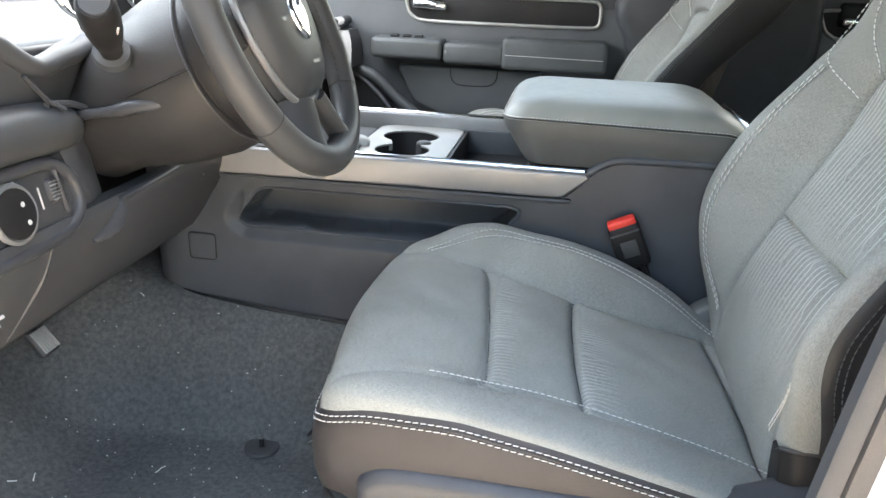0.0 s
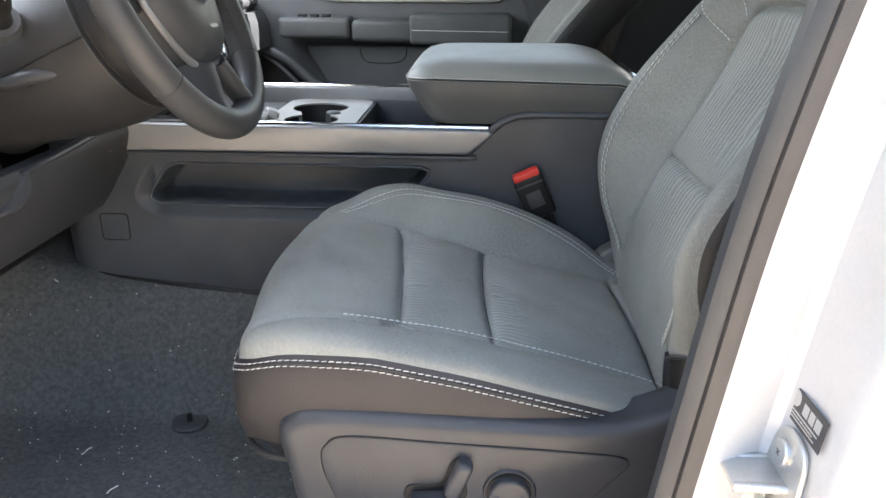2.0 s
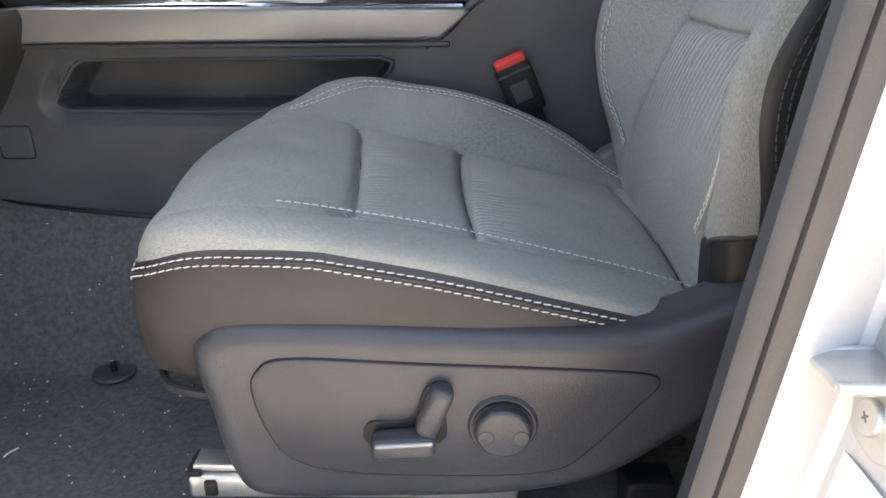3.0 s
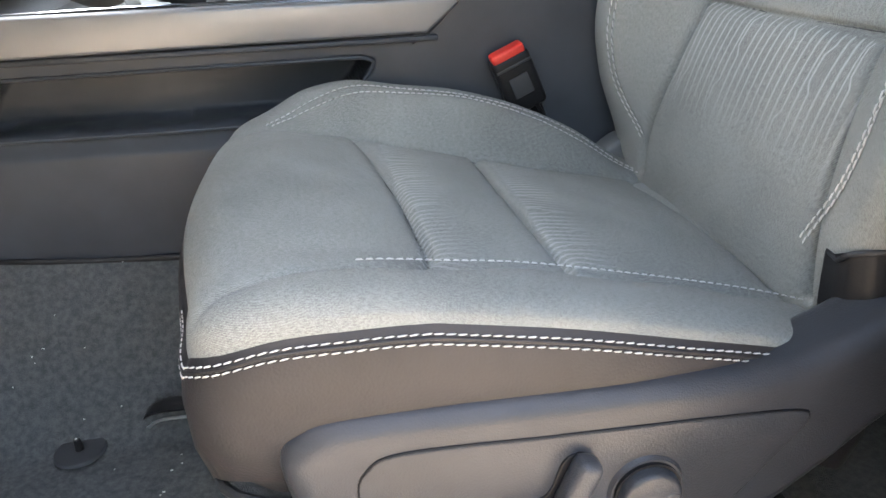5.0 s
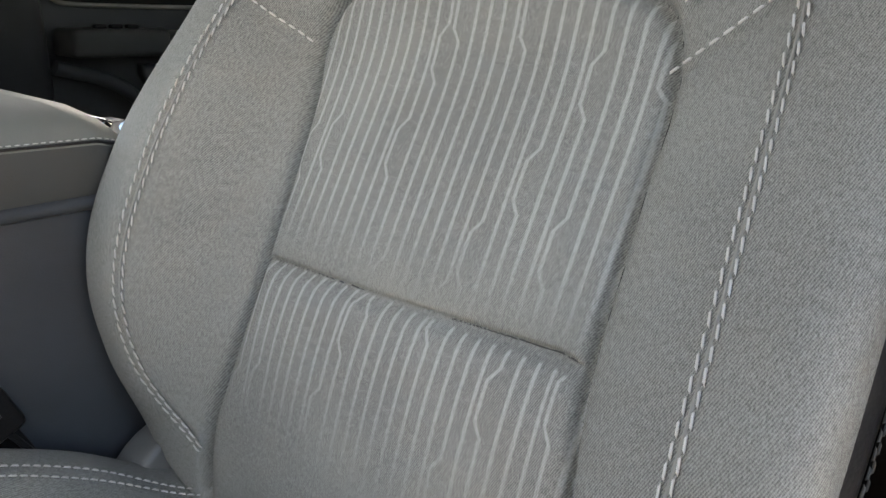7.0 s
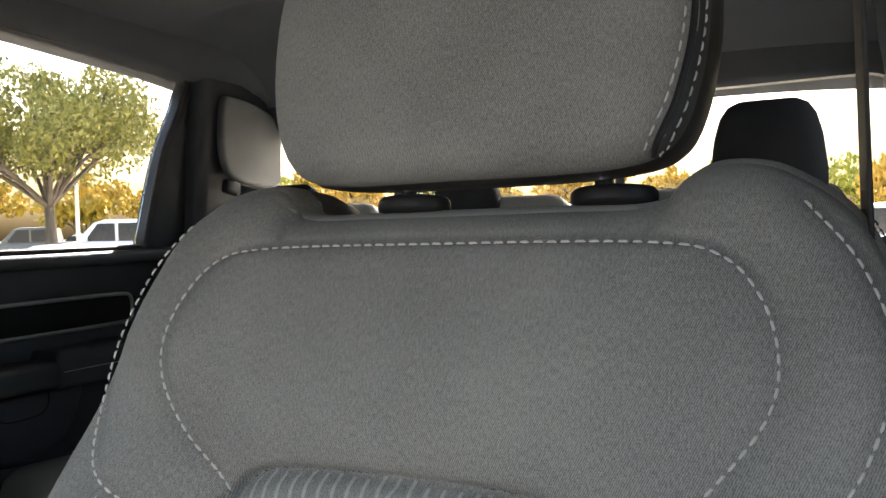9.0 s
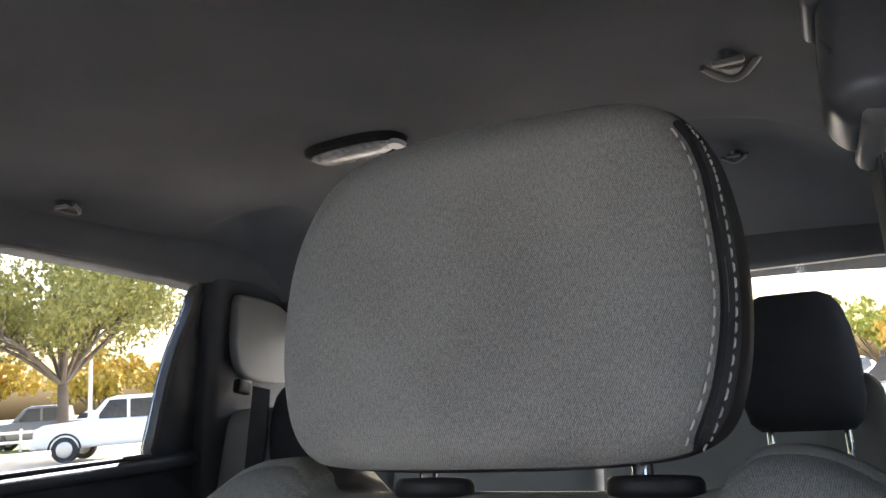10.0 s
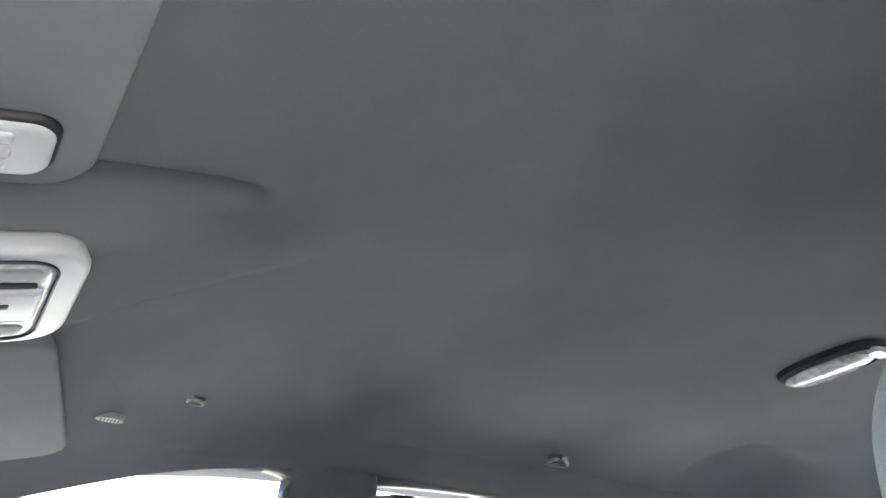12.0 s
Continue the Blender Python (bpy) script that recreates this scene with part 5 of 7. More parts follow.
def on_pillar(z, out_):
    """A place on the jamb, out_ metres outboard of the seal line, with axes outboard, up and out of the face."""
    p = Vector((PX0(z) + 0.0925, PY0(z) - out_, z))
    u = (Vector((PX0(z + 0.02), PY0(z + 0.02), z + 0.02)) - Vector((PX0(z), PY0(z), z))).normalized()
    r = Vector((0.03, -1, 0)).normalized()
    nrm = r.cross(u).normalized()
    if nrm.x > 0:
        nrm = -nrm
    return p, r, u, nrm


def sheet(name, z, a, w, h, lift, mat, label, cat, spin=0.0):
    p, r, u, nrm = on_pillar(z, a)
    m = Matrix((r, u, nrm)).transposed().to_4x4()
    m = Matrix.Translation(p + nrm * lift) @ m @ pose(0, 0, 0, 0, 0, spin)
    b = boxm((w, h, 0.0006), (0, 0, 0), 0.0002, seg=1)
    bmesh.ops.transform(b, matrix=m, verts=b.verts)
    return part(name, b, mat, None, smooth=False), m


black_label, m = sheet("sticker", 0.444, 0.008, 0.053, 0.025, 0.0022, LABEL_BLACK, "", "")
tagged(black_label, "small black sticker with white print on the door pillar", "sticker")
ring = cylm(0.0062, 0.0004, (0, 0, 0.0004), seg=18)
bmesh.ops.transform(ring, matrix=m @ pose(-0.018, 0.005, 0), verts=ring.verts)
part("seal_mark", ring, INK_WHITE, black_label)
bars("print", [(-0.006, 0.002, -0.001, 0.009), (0.0035, 0.011, -0.001, 0.009), (0.0125, 0.021, -0.001, 0.009), (-0.022, 0.02, -0.0045, 0.0014), (-0.022, 0.014, -0.0070, 0.0012), (-0.022, 0.018, -0.0094, 0.0012)], m @ Vector((0, 0, 0.0006)), m.to_3x3() @ Vector((1, 0, 0)), m.to_3x3() @ Vector((0, 1, 0)), INK_WHITE, black_label)
tyre_label, m = sheet("tyre_label", 0.272, 0.004, 0.062, 0.118, 0.0022, LABEL_WHITE, "", "")
tagged(tyre_label, "white and yellow tyre loading label on the door pillar", "label")
b = boxm((0.009, 0.118, 0.0004), (-0.0265, 0, 0.0005), 0)
bmesh.ops.transform(b, matrix=m, verts=b.verts)
part("yellow_band", b, LABEL_YELLOW, tyre_label, smooth=False)
lettering("TIRE AND LOADING INFORMATION", 0.0058, m @ pose(-0.0265, 0.0, 0.0009, 0, 0, 90), INK_DARK, tyre_label)
rb = random.Random(3)
bars("print", [(-0.018 + 0.0058 * k, -0.018 + 0.0058 * k + 0.0018, -0.05 + 0.002 * rb.random(), 0.05 + 0.045 * rb.random()) for k in range(8)], m @ Vector((0, 0, 0.0007)), m.to_3x3() @ Vector((1, 0, 0)), m.to_3x3() @ Vector((0, 1, 0)), LABEL_PINK, tyre_label)

striker = thing("door_striker", "bright steel door striker bolted to the white pillar", "door striker", at=(0.27, -0.37, 0.40))
p, r, u, nrm = on_pillar(0.386, 0.004)
sm = Matrix.Translation(p) @ Matrix((r, u, nrm)).transposed().to_4x4()
def strike(name, b, mat, label=""):
    bmesh.ops.transform(b, matrix=sm, verts=b.verts)
    part(name, b, mat, striker, label)
strike("base_plate", prism(spline([(-0.020, 0.030), (-0.010, 0.042), (0.012, 0.043), (0.026, 0.030), (0.030, 0.0), (0.026, -0.030), (0.012, -0.043), (-0.010, -0.042), (-0.020, -0.030), (-0.024, 0.0)], 60, True), "z", 0.001, 0.006, 0.002), STEEL)
strike("blade", boxm((0.036, 0.0045, 0.040), (-0.002, 0.004, 0.024), 0.0018, (6, 0, 0)), STEEL, "flat striker blade")
for vz in (-0.020, 0.016):
    strike("rounded_edge", tube([(vz, 0.005, 0.006), (vz, 0.004, 0.025), (vz, 0.002, 0.043)], 0.0038, 10), STEEL)
for vy in (0.024, -0.024):
    strike("bolt", cylm(0.0105, 0.005, (-0.002, vy, 0.0075), seg=28, bevel=0.0015), STEEL, "star-headed bolt")
    strike("bolt_star", boxm((0.006, 0.0014, 0.001), (-0.002, vy, 0.0098), 0.0002, (0, 0, 45), 1, boxm((0.006, 0.0014, 0.001), (-0.002, vy, 0.0098), 0.0002, (0, 0, -45), 1)), GREY_DARK)

# seat belt on the driver's pillar
belt = thing("seat_belt", "black seat belt with its height slider on the driver's pillar", "seat belt", at=(0.52, -0.24, 1.05))
guide = part("guide_cover", boxm((0.080, 0.095, 0.130), (0.452, -0.2430, 1.082), 0.022, (4, 3, 0), 6), GUIDE, belt, "glossy belt guide cover")
part("guide_face", boxm((0.050, 0.010, 0.050), (0.446, -0.1960, 1.110), 0.005, (4, 3, 0), 4), GUIDE, guide)
part("guide_seam", tube(spline([(0.418, -0.1985, 1.058), (0.43, -0.1962, 1.070), (0.46, -0.1962, 1.073), (0.480, -0.198, 1.068)], 16), 0.0014, 6), DASH, guide)
part("guide_loop", tube(spline([(0.415, -0.212, 1.022), (0.445, -0.209, 1.010), (0.478, -0.212, 1.022)], 14), 0.006, 10), STEEL, belt, "bright belt loop")
part("webbing", boxm((0.05, 0.0024, 0.46), (0.446, -0.216, 0.780), 0.001, (-1, 3, 0)), WEB, belt, "black webbing")

# rear wall with the rear window
wall = thing("wall_rear", "black trimmed rear wall of the cab with a wide window", "rear wall", kind="structure", at=(1.66, CX, 0.6))
RX = 1.62
wo = np.array(rr(-0.36, 1.10, 0.79, 1.098, 0.06, 10))
def rear_loop(q, x):
    return np.column_stack([np.full(len(q), x) - 0.10 * np.clip(q[:, 1] - 0.8, 0, 1), q[:, 0], q[:, 1]])
c = wo.mean(0)
ro = np.array(rr(CX - 0.90, CX + 0.84, 0.05, 1.30, 0.06, 10))
loft("panel", [rear_loop(ro, RX + 0.03), rear_loop(ro, RX), rear_loop(c + (wo - c) * np.array([1.025, 1.10]), RX - 0.008), rear_loop(wo, RX + 0.002), rear_loop(wo, RX + 0.03)], DASH, wall, "black trim around the rear window", cap=False)
gl = loft("pane", [rear_loop(wo, RX + 0.014), rear_loop(wo, RX + 0.018)], GLASS, wall, "clear rear glass")
gl.visible_shadow = False
for yy in (CX - 0.27, CX + 0.27):
    part("mullion", boxm((0.012, 0.02, 0.31), (RX - 0.005, yy, 0.94), 0.004, (0, -6, 0)), BLACK, wall)

# windscreen and bulkhead
ws = [np.array([(-0.36, -0.22, 1.045), (-0.36, 0.43, 1.085), (-0.36, 1.08, 1.045), (-1.12, 1.16, 0.66), (-1.17, 0.43, 0.66), (-1.12, -0.30, 0.66)]) + np.array([0, 0, d]) for d in (0.0, 0.005)]
gl = tagged(loft("windscreen", ws, GLASS, None, smooth=False), "clear laminated windscreen over the dashboard", "windscreen", kind="structure")
gl.visible_shadow = False
bulk = part("bulkhead", boxm((0.04, 1.62, 0.66), (-1.0, 0.43, 0.36), 0.01), CARPET)
tagged(bulk, "dark carpeted bulkhead ahead of the pedals", "bulkhead", kind="structure")
hood = part("bonnet", boxm((1.1, 1.7, 0.5), (-1.75, 0.43, 0.36), 0.12), WHITE)
tagged(hood, "white painted bonnet of the pickup", "bonnet", kind="structure")

# ---------------------------------------------------------------- centre console
CY = 0.25
con = thing("centre_console", "dark centre console with silver side strip and cup holders", "console", at=(-0.1, 0.40, 0.2))
side = np.array([(-0.60, 0.18), (-0.615, 0.30), (-0.60, 0.40), (-0.54, 0.46), (-0.47, 0.505), (0.02, 0.507), (0.045, 0.515), (0.085, 0.537), (0.12, 0.541), (0.42, 0.541), (0.45, 0.50), (0.45, 0.15), (-0.58, 0.15)])
POCK = np.array([(-0.462, 0.405), (-0.455, 0.42), (-0.43, 0.452), (-0.415, 0.459), (-0.25, 0.459), (-0.05, 0.459), (-0.036, 0.455), (-0.038, 0.445), (-0.06, 0.42), (-0.085, 0.40), (-0.11, 0.393), (-0.30, 0.394), (-0.45, 0.396)])


def dense_loop(p, n):
    p = np.vstack([p, p[:1]])
    s = np.r_[0, np.cumsum(np.linalg.norm(np.diff(p, axis=0), axis=1))]
    at = np.linspace(0, s[-1], n, endpoint=False)
    return np.stack([np.interp(at, s, p[:, k]) for k in range(2)], 1)


def within(points, loop):
    x, y = points[:, 0], points[:, 1]
    inside = np.zeros(len(points), bool)
    for a, b in zip(loop, np.roll(loop, -1, 0)):
        hit = (a[1] > y) != (b[1] > y)
        inside ^= hit & (x < (b[0] - a[0]) * (y - a[1]) / (b[1] - a[1] + 1e-12) + a[0])
    return inside


# near wall: one sheet, pressed in at the pocket and bent away at the front
pk = dense_loop(POCK, 300)
R_F = 0.075
run = np.r_[np.linspace(0.45, -0.555, 310), -0.555 - R_F * np.sin(np.linspace(0.06, np.pi / 2, 24)), np.full(6, -0.555 - R_F)]
away = np.r_[np.zeros(310), R_F * (1 - np.cos(np.linspace(0.06, np.pi / 2, 24))), np.linspace(0.10, 0.31, 6)]
gt = np.linspace(0, 1, 130)
GX, GT = np.meshgrid(run, gt, indexing="ij")
GA = np.meshgrid(away, gt, indexing="ij")[0]
top = np.interp(GX, [-0.64, -0.60, -0.54, -0.47, 0.03, 0.045, 0.087, 0.12, 0.42, 0.45], [0.36, 0.40, 0.46, 0.500, 0.502, 0.512, 0.537, 0.541, 0.541, 0.52])
GZ_ = 0.15 + GT * (top - 0.15)
flat = np.column_stack([GX.ravel(), GZ_.ravel()])
signed = near(flat, pk) * np.where(within(flat, pk), 1, -1)
press = np.clip((signed + 0.0015) / 0.007, 0, 1)
press = 0.075 * press * press * (3 - 2 * press)
flare = 0.010 * np.clip((0.36 - flat[:, 1]) / 0.15, 0, 1) ** 1.5
low_side = np.clip((0.412 - flat[:, 1]) / 0.012, 0, 1)
swell = -0.011 * np.clip((signed + 0.022) / 0.018, 0, 1) * np.maximum(low_side, np.clip((-0.452 - flat[:, 0]) / 0.006, 0, 1)) * (signed < 0.004)
idx = np.arange(GX.size).reshape(GX.shape)
quads = np.stack([idx[:-1, :-1], idx[:-1, 1:], idx[1:, 1:], idx[1:, :-1]], -1).reshape(-1, 4)
raw("side", np.column_stack([flat[:, 0], CY + press + GA.ravel() + flare - swell, flat[:, 1]]), quads, CONSOLE, con, "dark plastic side with a long pocket")
part("pocket_rim", tube(np.column_stack([pk[:, 0], np.full(len(pk), CY + 0.0005), pk[:, 1]])[::2], 0.0022, 8, True), CONSOLE, con, "rounded lip of the pocket")
part("side_top", boxm((0.36, 0.30, 0.012), (0.265, 0.405, 0.536), 0.005), CONSOLE, con)
part("far_side", prism(side, "y", 0.56, 0.60, 0.004), CONSOLE, con)
part("core", boxm((0.98, 0.20, 0.24), (-0.05, 0.45, 0.27), 0.01), BLACK, con)
# foot of the console on the carpet
part("foot_edge", tube(spline([(-0.625, CY + 0.070, 0.302), (-0.60, CY + 0.03, 0.285), (-0.56, CY + 0.006, 0.273), (-0.47, CY + 0.002, 0.262), (-0.30, CY + 0.002, 0.247), (0.10, CY + 0.002, 0.236)], 60), 0.0042, 8), BLACK, con, "dark lower edge against the carpet")
# hatch on the side
part("hatch", prism(rr(-0.545, -0.503, 0.335, 0.376, 0.006), "y", CY - 0.0012, CY + 0.02, 0.001), CONSOLE, con)
part("hatch_gap", tube(np.array([(x, CY - 0.0005, z) for x, z in rr(-0.546, -0.502, 0.334, 0.377, 0.006)]), 0.0009, 6, True), BLACK, con)
# silver strip
strip = np.array([(-0.60, 0.470), (-0.47, 0.480), (0.022, 0.482), (0.058, 0.512), (0.052, 0.5185), (-0.28, 0.5205), (-0.47, 0.522), (-0.60, 0.515)])
part("side_strip", prism(strip, "y", CY - 0.014, CY + 0.02, 0.004), SILVER, con, "satin silver strip along the side")
part("strip_lip", boxm((0.54, 0.010, 0.006), (-0.235, CY - 0.004, 0.476), 0.002), CONSOLE, con)
part("arch_edge", tube(spline([(0.005, CY - 0.001, 0.474), (0.03, CY - 0.001, 0.490), (0.055, CY - 0.001, 0.516), (0.08, CY - 0.001, 0.533), (0.115, CY, 0.539), (0.25, CY, 0.5395), (0.43, CY, 0.5395)], 50), 0.0055, 10), CONSOLE, con, "rounded upper edge of the console side")
part("top_rail", tube([(-0.60, CY - 0.004, 0.517), (-0.28, CY - 0.004, 0.5215), (0.05, CY - 0.004, 0.5195)], 0.0034, 8), CHROME, con, "bright rail on the strip")
part("far_strip", boxm((0.62, 0.02, 0.045), (-0.26, 0.553, 0.508), 0.004), SILVER, con)
part("far_rail", tube([(-0.57, 0.548, 0.532), (0.05, 0.548, 0.532)], 0.0032, 8), CHROME, con, "bright rail on the far side")
# deck with two cup holders and a bin
deck_z = 0.503
part("deck", boxm((0.17, 0.28, 0.008), (-0.255 - 0.16, 0.405, deck_z - 0.008), 0.003), DASH, con)
# two round wells that run into one another
well = [(-0.236 + 0.047 * math.cos(a), 0.455 + 0.047 * math.sin(a)) for a in np.radians(np.linspace(-57, 237, 36))] + [(-0.230 + 0.043 * math.cos(a), 0.352 + 0.043 * math.sin(a)) for a in np.radians(np.linspace(123, 417, 36))]


def plate_with_holes(outline, holes, z0, z1):
    """A flat plate pierced by closed outlines, with its rims turned down."""
    bm = bmesh.new()
    loops = [outline] + holes
    edges = []
    for lp in loops:
        v = [bm.verts.new((x, y, z1)) for x, y in lp]
        edges += [bm.edges.new((v[i], v[(i + 1) % len(v)])) for i in range(len(v))]
    bmesh.ops.triangle_fill(bm, use_beauty=True, use_dissolve=False, edges=edges)
    for lp in loops:
        for i in range(len(lp)):
            p, q = lp[i], lp[(i + 1) % len(lp)]
            bm.faces.new([bm.verts.new((*p, z1)), bm.verts.new((*q, z1)), bm.verts.new((*q, z0)), bm.verts.new((*p, z0))])
    bmesh.ops.remove_doubles(bm, verts=bm.verts, dist=1e-6)
    return bm


part("cup_plate", plate_with_holes(rr(-0.303, -0.155, 0.290, 0.545, 0.03), [well], deck_z - 0.006, deck_z + 0.005), SILVER2, con, "light metallic cup holder plate")
mid_w = np.mean(well, axis=0)
loft("cup_holder", [[(*(mid_w + (np.array(q) - mid_w) * k), z) for q in well] for k, z in ((1.0, deck_z + 0.002), (0.97, deck_z - 0.02), (0.94, deck_z - 0.038), (0.1, deck_z - 0.039))], BLACK, con, "black double cup holder well", ends=(False, True))
part("cup_tab", cylm(0.013, 0.05, (-0.205, 0.405, deck_z - 0.016), seg=24, bevel=0.006), DASH, con)
part("bin_floor", boxm((0.13, 0.22, 0.006), (-0.09, 0.425, 0.466), 0.001), BLACK, con)
part("bin_wall", boxm((0.006, 0.24, 0.045), (-0.152, 0.415, 0.484), 0.002), BLACK, con)
part("bin_back", boxm((0.135, 0.006, 0.045), (-0.09, 0.538, 0.486), 0.002), CONSOLE, con)
part("bin_step", boxm((0.125, 0.03, 0.012), (-0.09, 0.285, 0.499), 0.004), CONSOLE, con)
part("shift_plate", boxm((0.09, 0.22, 0.012), (-0.352, 0.405, deck_z - 0.002), 0.006), DASH, con)
for k in range(3):
    part("toggle", boxm((0.022, 0.03, 0.016), (-0.318 + 0.010 * k, 0.315 + 0.026 * k, deck_z + 0.010), 0.005, (0, 20, 10 * k)), SILVER2, con, "metallic toggle")
part("ramp_panel", boxm((0.22, 0.27, 0.02), (-0.47, 0.405, 0.53), 0.006, (0, 25, 0)), DASH, con)

# armrest
arm = thing("armrest", "padded grey-green vinyl armrest lid with pale stitching on the console", "armrest", at=(0.1, 0.41, 0.53))
AX = [(-0.052, 0.02), (-0.062, 0.06), (-0.058, 0.25), (-0.062, 0.45)]
loops = []
for k, (zz_, grow) in enumerate([(0.520, -0.012), (0.5225, -0.004), (0.535, 0.0), (0.56, 0.004), (0.578, 0.007), (0.590, 0.006), (0.602, 0.001), (0.611, -0.010), (0.6165, -0.026), (0.6195, -0.06), (0.621, -0.11)]):
    x0 = -0.036 - 0.028 * min(max((zz_ - 0.52) / 0.07, 0), 1) - grow
    loops.append([(x, y, zz_ - 0.004 * min(max((zz_ - 0.52) / 0.09, 0), 1) + 0.004 * math.sin((x + 0.06) * 9) - 0.016 * max((x - 0.17) / 0.09, 0) ** 2 * min(max((zz_ - 0.53) / 0.07, 0), 1)) for x, y in rr(x0, 0.262 + grow, 0.250 - grow, 0.565 + grow, max(0.035 + grow * 0.3, 0.012), 10)])
loops = [[(x, y, z - 0.05 * max(z - 0.54, 0)) for x, y, z in lp] for lp in loops]
lid = loft("lid", loops[5:], ARMREST, arm, "soft grey-green vinyl pad", ends=(False, True))
# the side's shade below the stitching is put into a darker vinyl
loft("lid_skirt", loops[:6], SKIRT, arm, "vinyl side of the lid, in a darker grey for its shade", ends=(True, False))
part("piping", tube(np.array([(x, y, 0.5865 + 0.004 * math.sin((x + 0.06) * 9) - 0.012 * max((x - 0.17) / 0.09, 0) ** 2) for x, y in rr(-0.036 - 0.027 - 0.0062, 0.262 + 0.0062, 0.2438, 0.5712, 0.037, 12)]), 0.0012, 6, True), VINYL_BLACK, lid)
sp = np.array(rr(-0.036 - 0.028 - 0.0058, 0.262 + 0.0058, 0.2442, 0.5708, 0.037, 30) + [])
sp = np.column_stack([sp, 0.5915 + 0.004 * np.sin((sp[:, 0] + 0.06) * 9) - 0.013 * np.clip((sp[:, 0] - 0.17) / 0.09, 0, 2) ** 2])
sp = np.vstack([sp, sp[:1]])
sp[:, 2] -= 0.05 * (sp[:, 2] - 0.54)
cen = np.array([0.1, 0.41, 0.583])
stitches("stitching", sp, (sp - cen) * np.array([1, 1, 0]) + np.array([0, 0, 0.05]), THREAD, lid, lift=0.0004, length=0.0040, gap=0.0014, r=0.00055)
part("latch_trim", boxm((0.012, 0.20, 0.012), (0.272, 0.41, 0.58), 0.004, (0, 30, 0)), CHROME, arm, "chrome trim at the rear edge")
part("base", boxm((0.30, 0.29, 0.02), (0.12, 0.41, 0.512), 0.004), BLACK, arm)
part("rear_trim", tube(spline([(0.26, 0.26, 0.588), (0.285, 0.28, 0.572), (0.30, 0.30, 0.55)], 12), 0.004, 8), CHROME, arm)

# seat belt buckle
buckle = thing("seat_belt_buckle", "black seat belt buckle with a red release button", "buckle", at=(0.13, 0.225, 0.36))
def bk(name, b, mat, label=""):
    bmesh.ops.transform(b, matrix=pose(0.120, 0.228, 0.426, 4, -24, 0), verts=b.verts)
    part(name, b, mat, buckle, label)
bk("housing", boxm((0.044, 0.022, 0.066), (0, 0, 0), 0.006), BLACK)
bk("release_button", boxm((0.038, 0.018, 0.013), (0, 0, 0.034), 0.003), RED, "red release button")
bk("face_plate", boxm((0.022, 0.002, 0.024), (0, -0.0112, -0.002), 0.001), DASH)
bk("face_ridge", boxm((0.041, 0.002, 0.003), (0, -0.0112, 0.022), 0.001), DASH)
bk("stalk", boxm((0.026, 0.012, 0.14), (0.002, 0.004, -0.095), 0.004), BLACK)
bk("wire", tube([(0.008, -0.008, -0.03), (0.012, -0.009, -0.06), (0.004, -0.008, -0.10)], 0.0025, 8), BLACK)

# ---------------------------------------------------------------- steering wheel and column
WC = Vector((-0.307, 0.045, 0.7065))
TILTW = 0.416
WR = 0.1545
wn = Vector((math.cos(TILTW), 0, math.sin(TILTW)))
wu = Vector((-math.sin(TILTW), 0, math.cos(TILTW)))
wr_ = Vector((0, 1, 0))


def W(a, b, c=0.0):
    """A place on the wheel: a to the passenger's side, b up the wheel, c towards the driver."""
    return WC + wr_ * a + wu * b + wn * c


WMAT = Matrix((wr_, wu, wn)).transposed().to_4x4()
WMAT.translation = WC
wheel = thing("steering_wheel", "dark leather steering wheel with silver trim and a plain badge", "steering wheel", at=tuple(WC))
ang = np.linspace(0, 2 * math.pi, 120, endpoint=False)
part("rim", tube([W(WR * math.cos(a), WR * math.sin(a)) for a in ang], [0.0168 + 0.0015 * max(0, -math.sin(a)) for a in ang], 20, True), WHEEL, wheel, "stitched leather rim")
for a in (math.radians(-35), math.radians(-145), math.radians(35), math.radians(145)):
    ring = [W((WR + 0.0175 * math.cos(t)) * math.cos(a), (WR + 0.0175 * math.cos(t)) * math.sin(a), 0.0175 * math.sin(t)) for t in np.linspace(0, 2 * math.pi, 24, endpoint=False)]
    part("seam", tube(ring, 0.0009, 5, True), THREAD_DARK, wheel)


def wheel_part(name, b, mat, label="", parent=None):
    bmesh.ops.transform(b, matrix=WMAT, verts=b.verts)
    return part(name, b, mat, parent or wheel, label)


hub_out = spline([(0.0, -0.078), (-0.035, -0.074), (-0.062, -0.045), (-0.078, 0.0), (-0.07, 0.04), (0.0, 0.055), (0.07, 0.04), (0.078, 0.0), (0.062, -0.045), (0.035, -0.074)], 80, True)
loops = []
for dz, k in ((-0.03, 1.06), (-0.012, 1.08), (0.0, 1.04), (0.012, 0.97), (0.020, 0.85), (0.025, 0.6), (0.027, 0.3)):
    loops.append([WMAT @ Vector((p[0] * k, p[1] * k, dz)) for p in hub_out])
loft("airbag_cover", loops, DASH, wheel, "dark airbag cover")
part("hub_trim", tube([W(p[0] * 1.085, p[1] * 1.085, 0.0) for p in hub_out], 0.0042, 8, True), SILVER, wheel, "satin silver trim around the hub")
wheel_part("badge", prism(spline([(0.0, -0.024), (-0.014, -0.014), (-0.02, 0.008), (-0.012, 0.022), (0.0, 0.016), (0.012, 0.022), (0.02, 0.008), (0.014, -0.014)], 50, True), "z", 0.022, 0.032, 0.004), CHROME, "plain chrome badge")
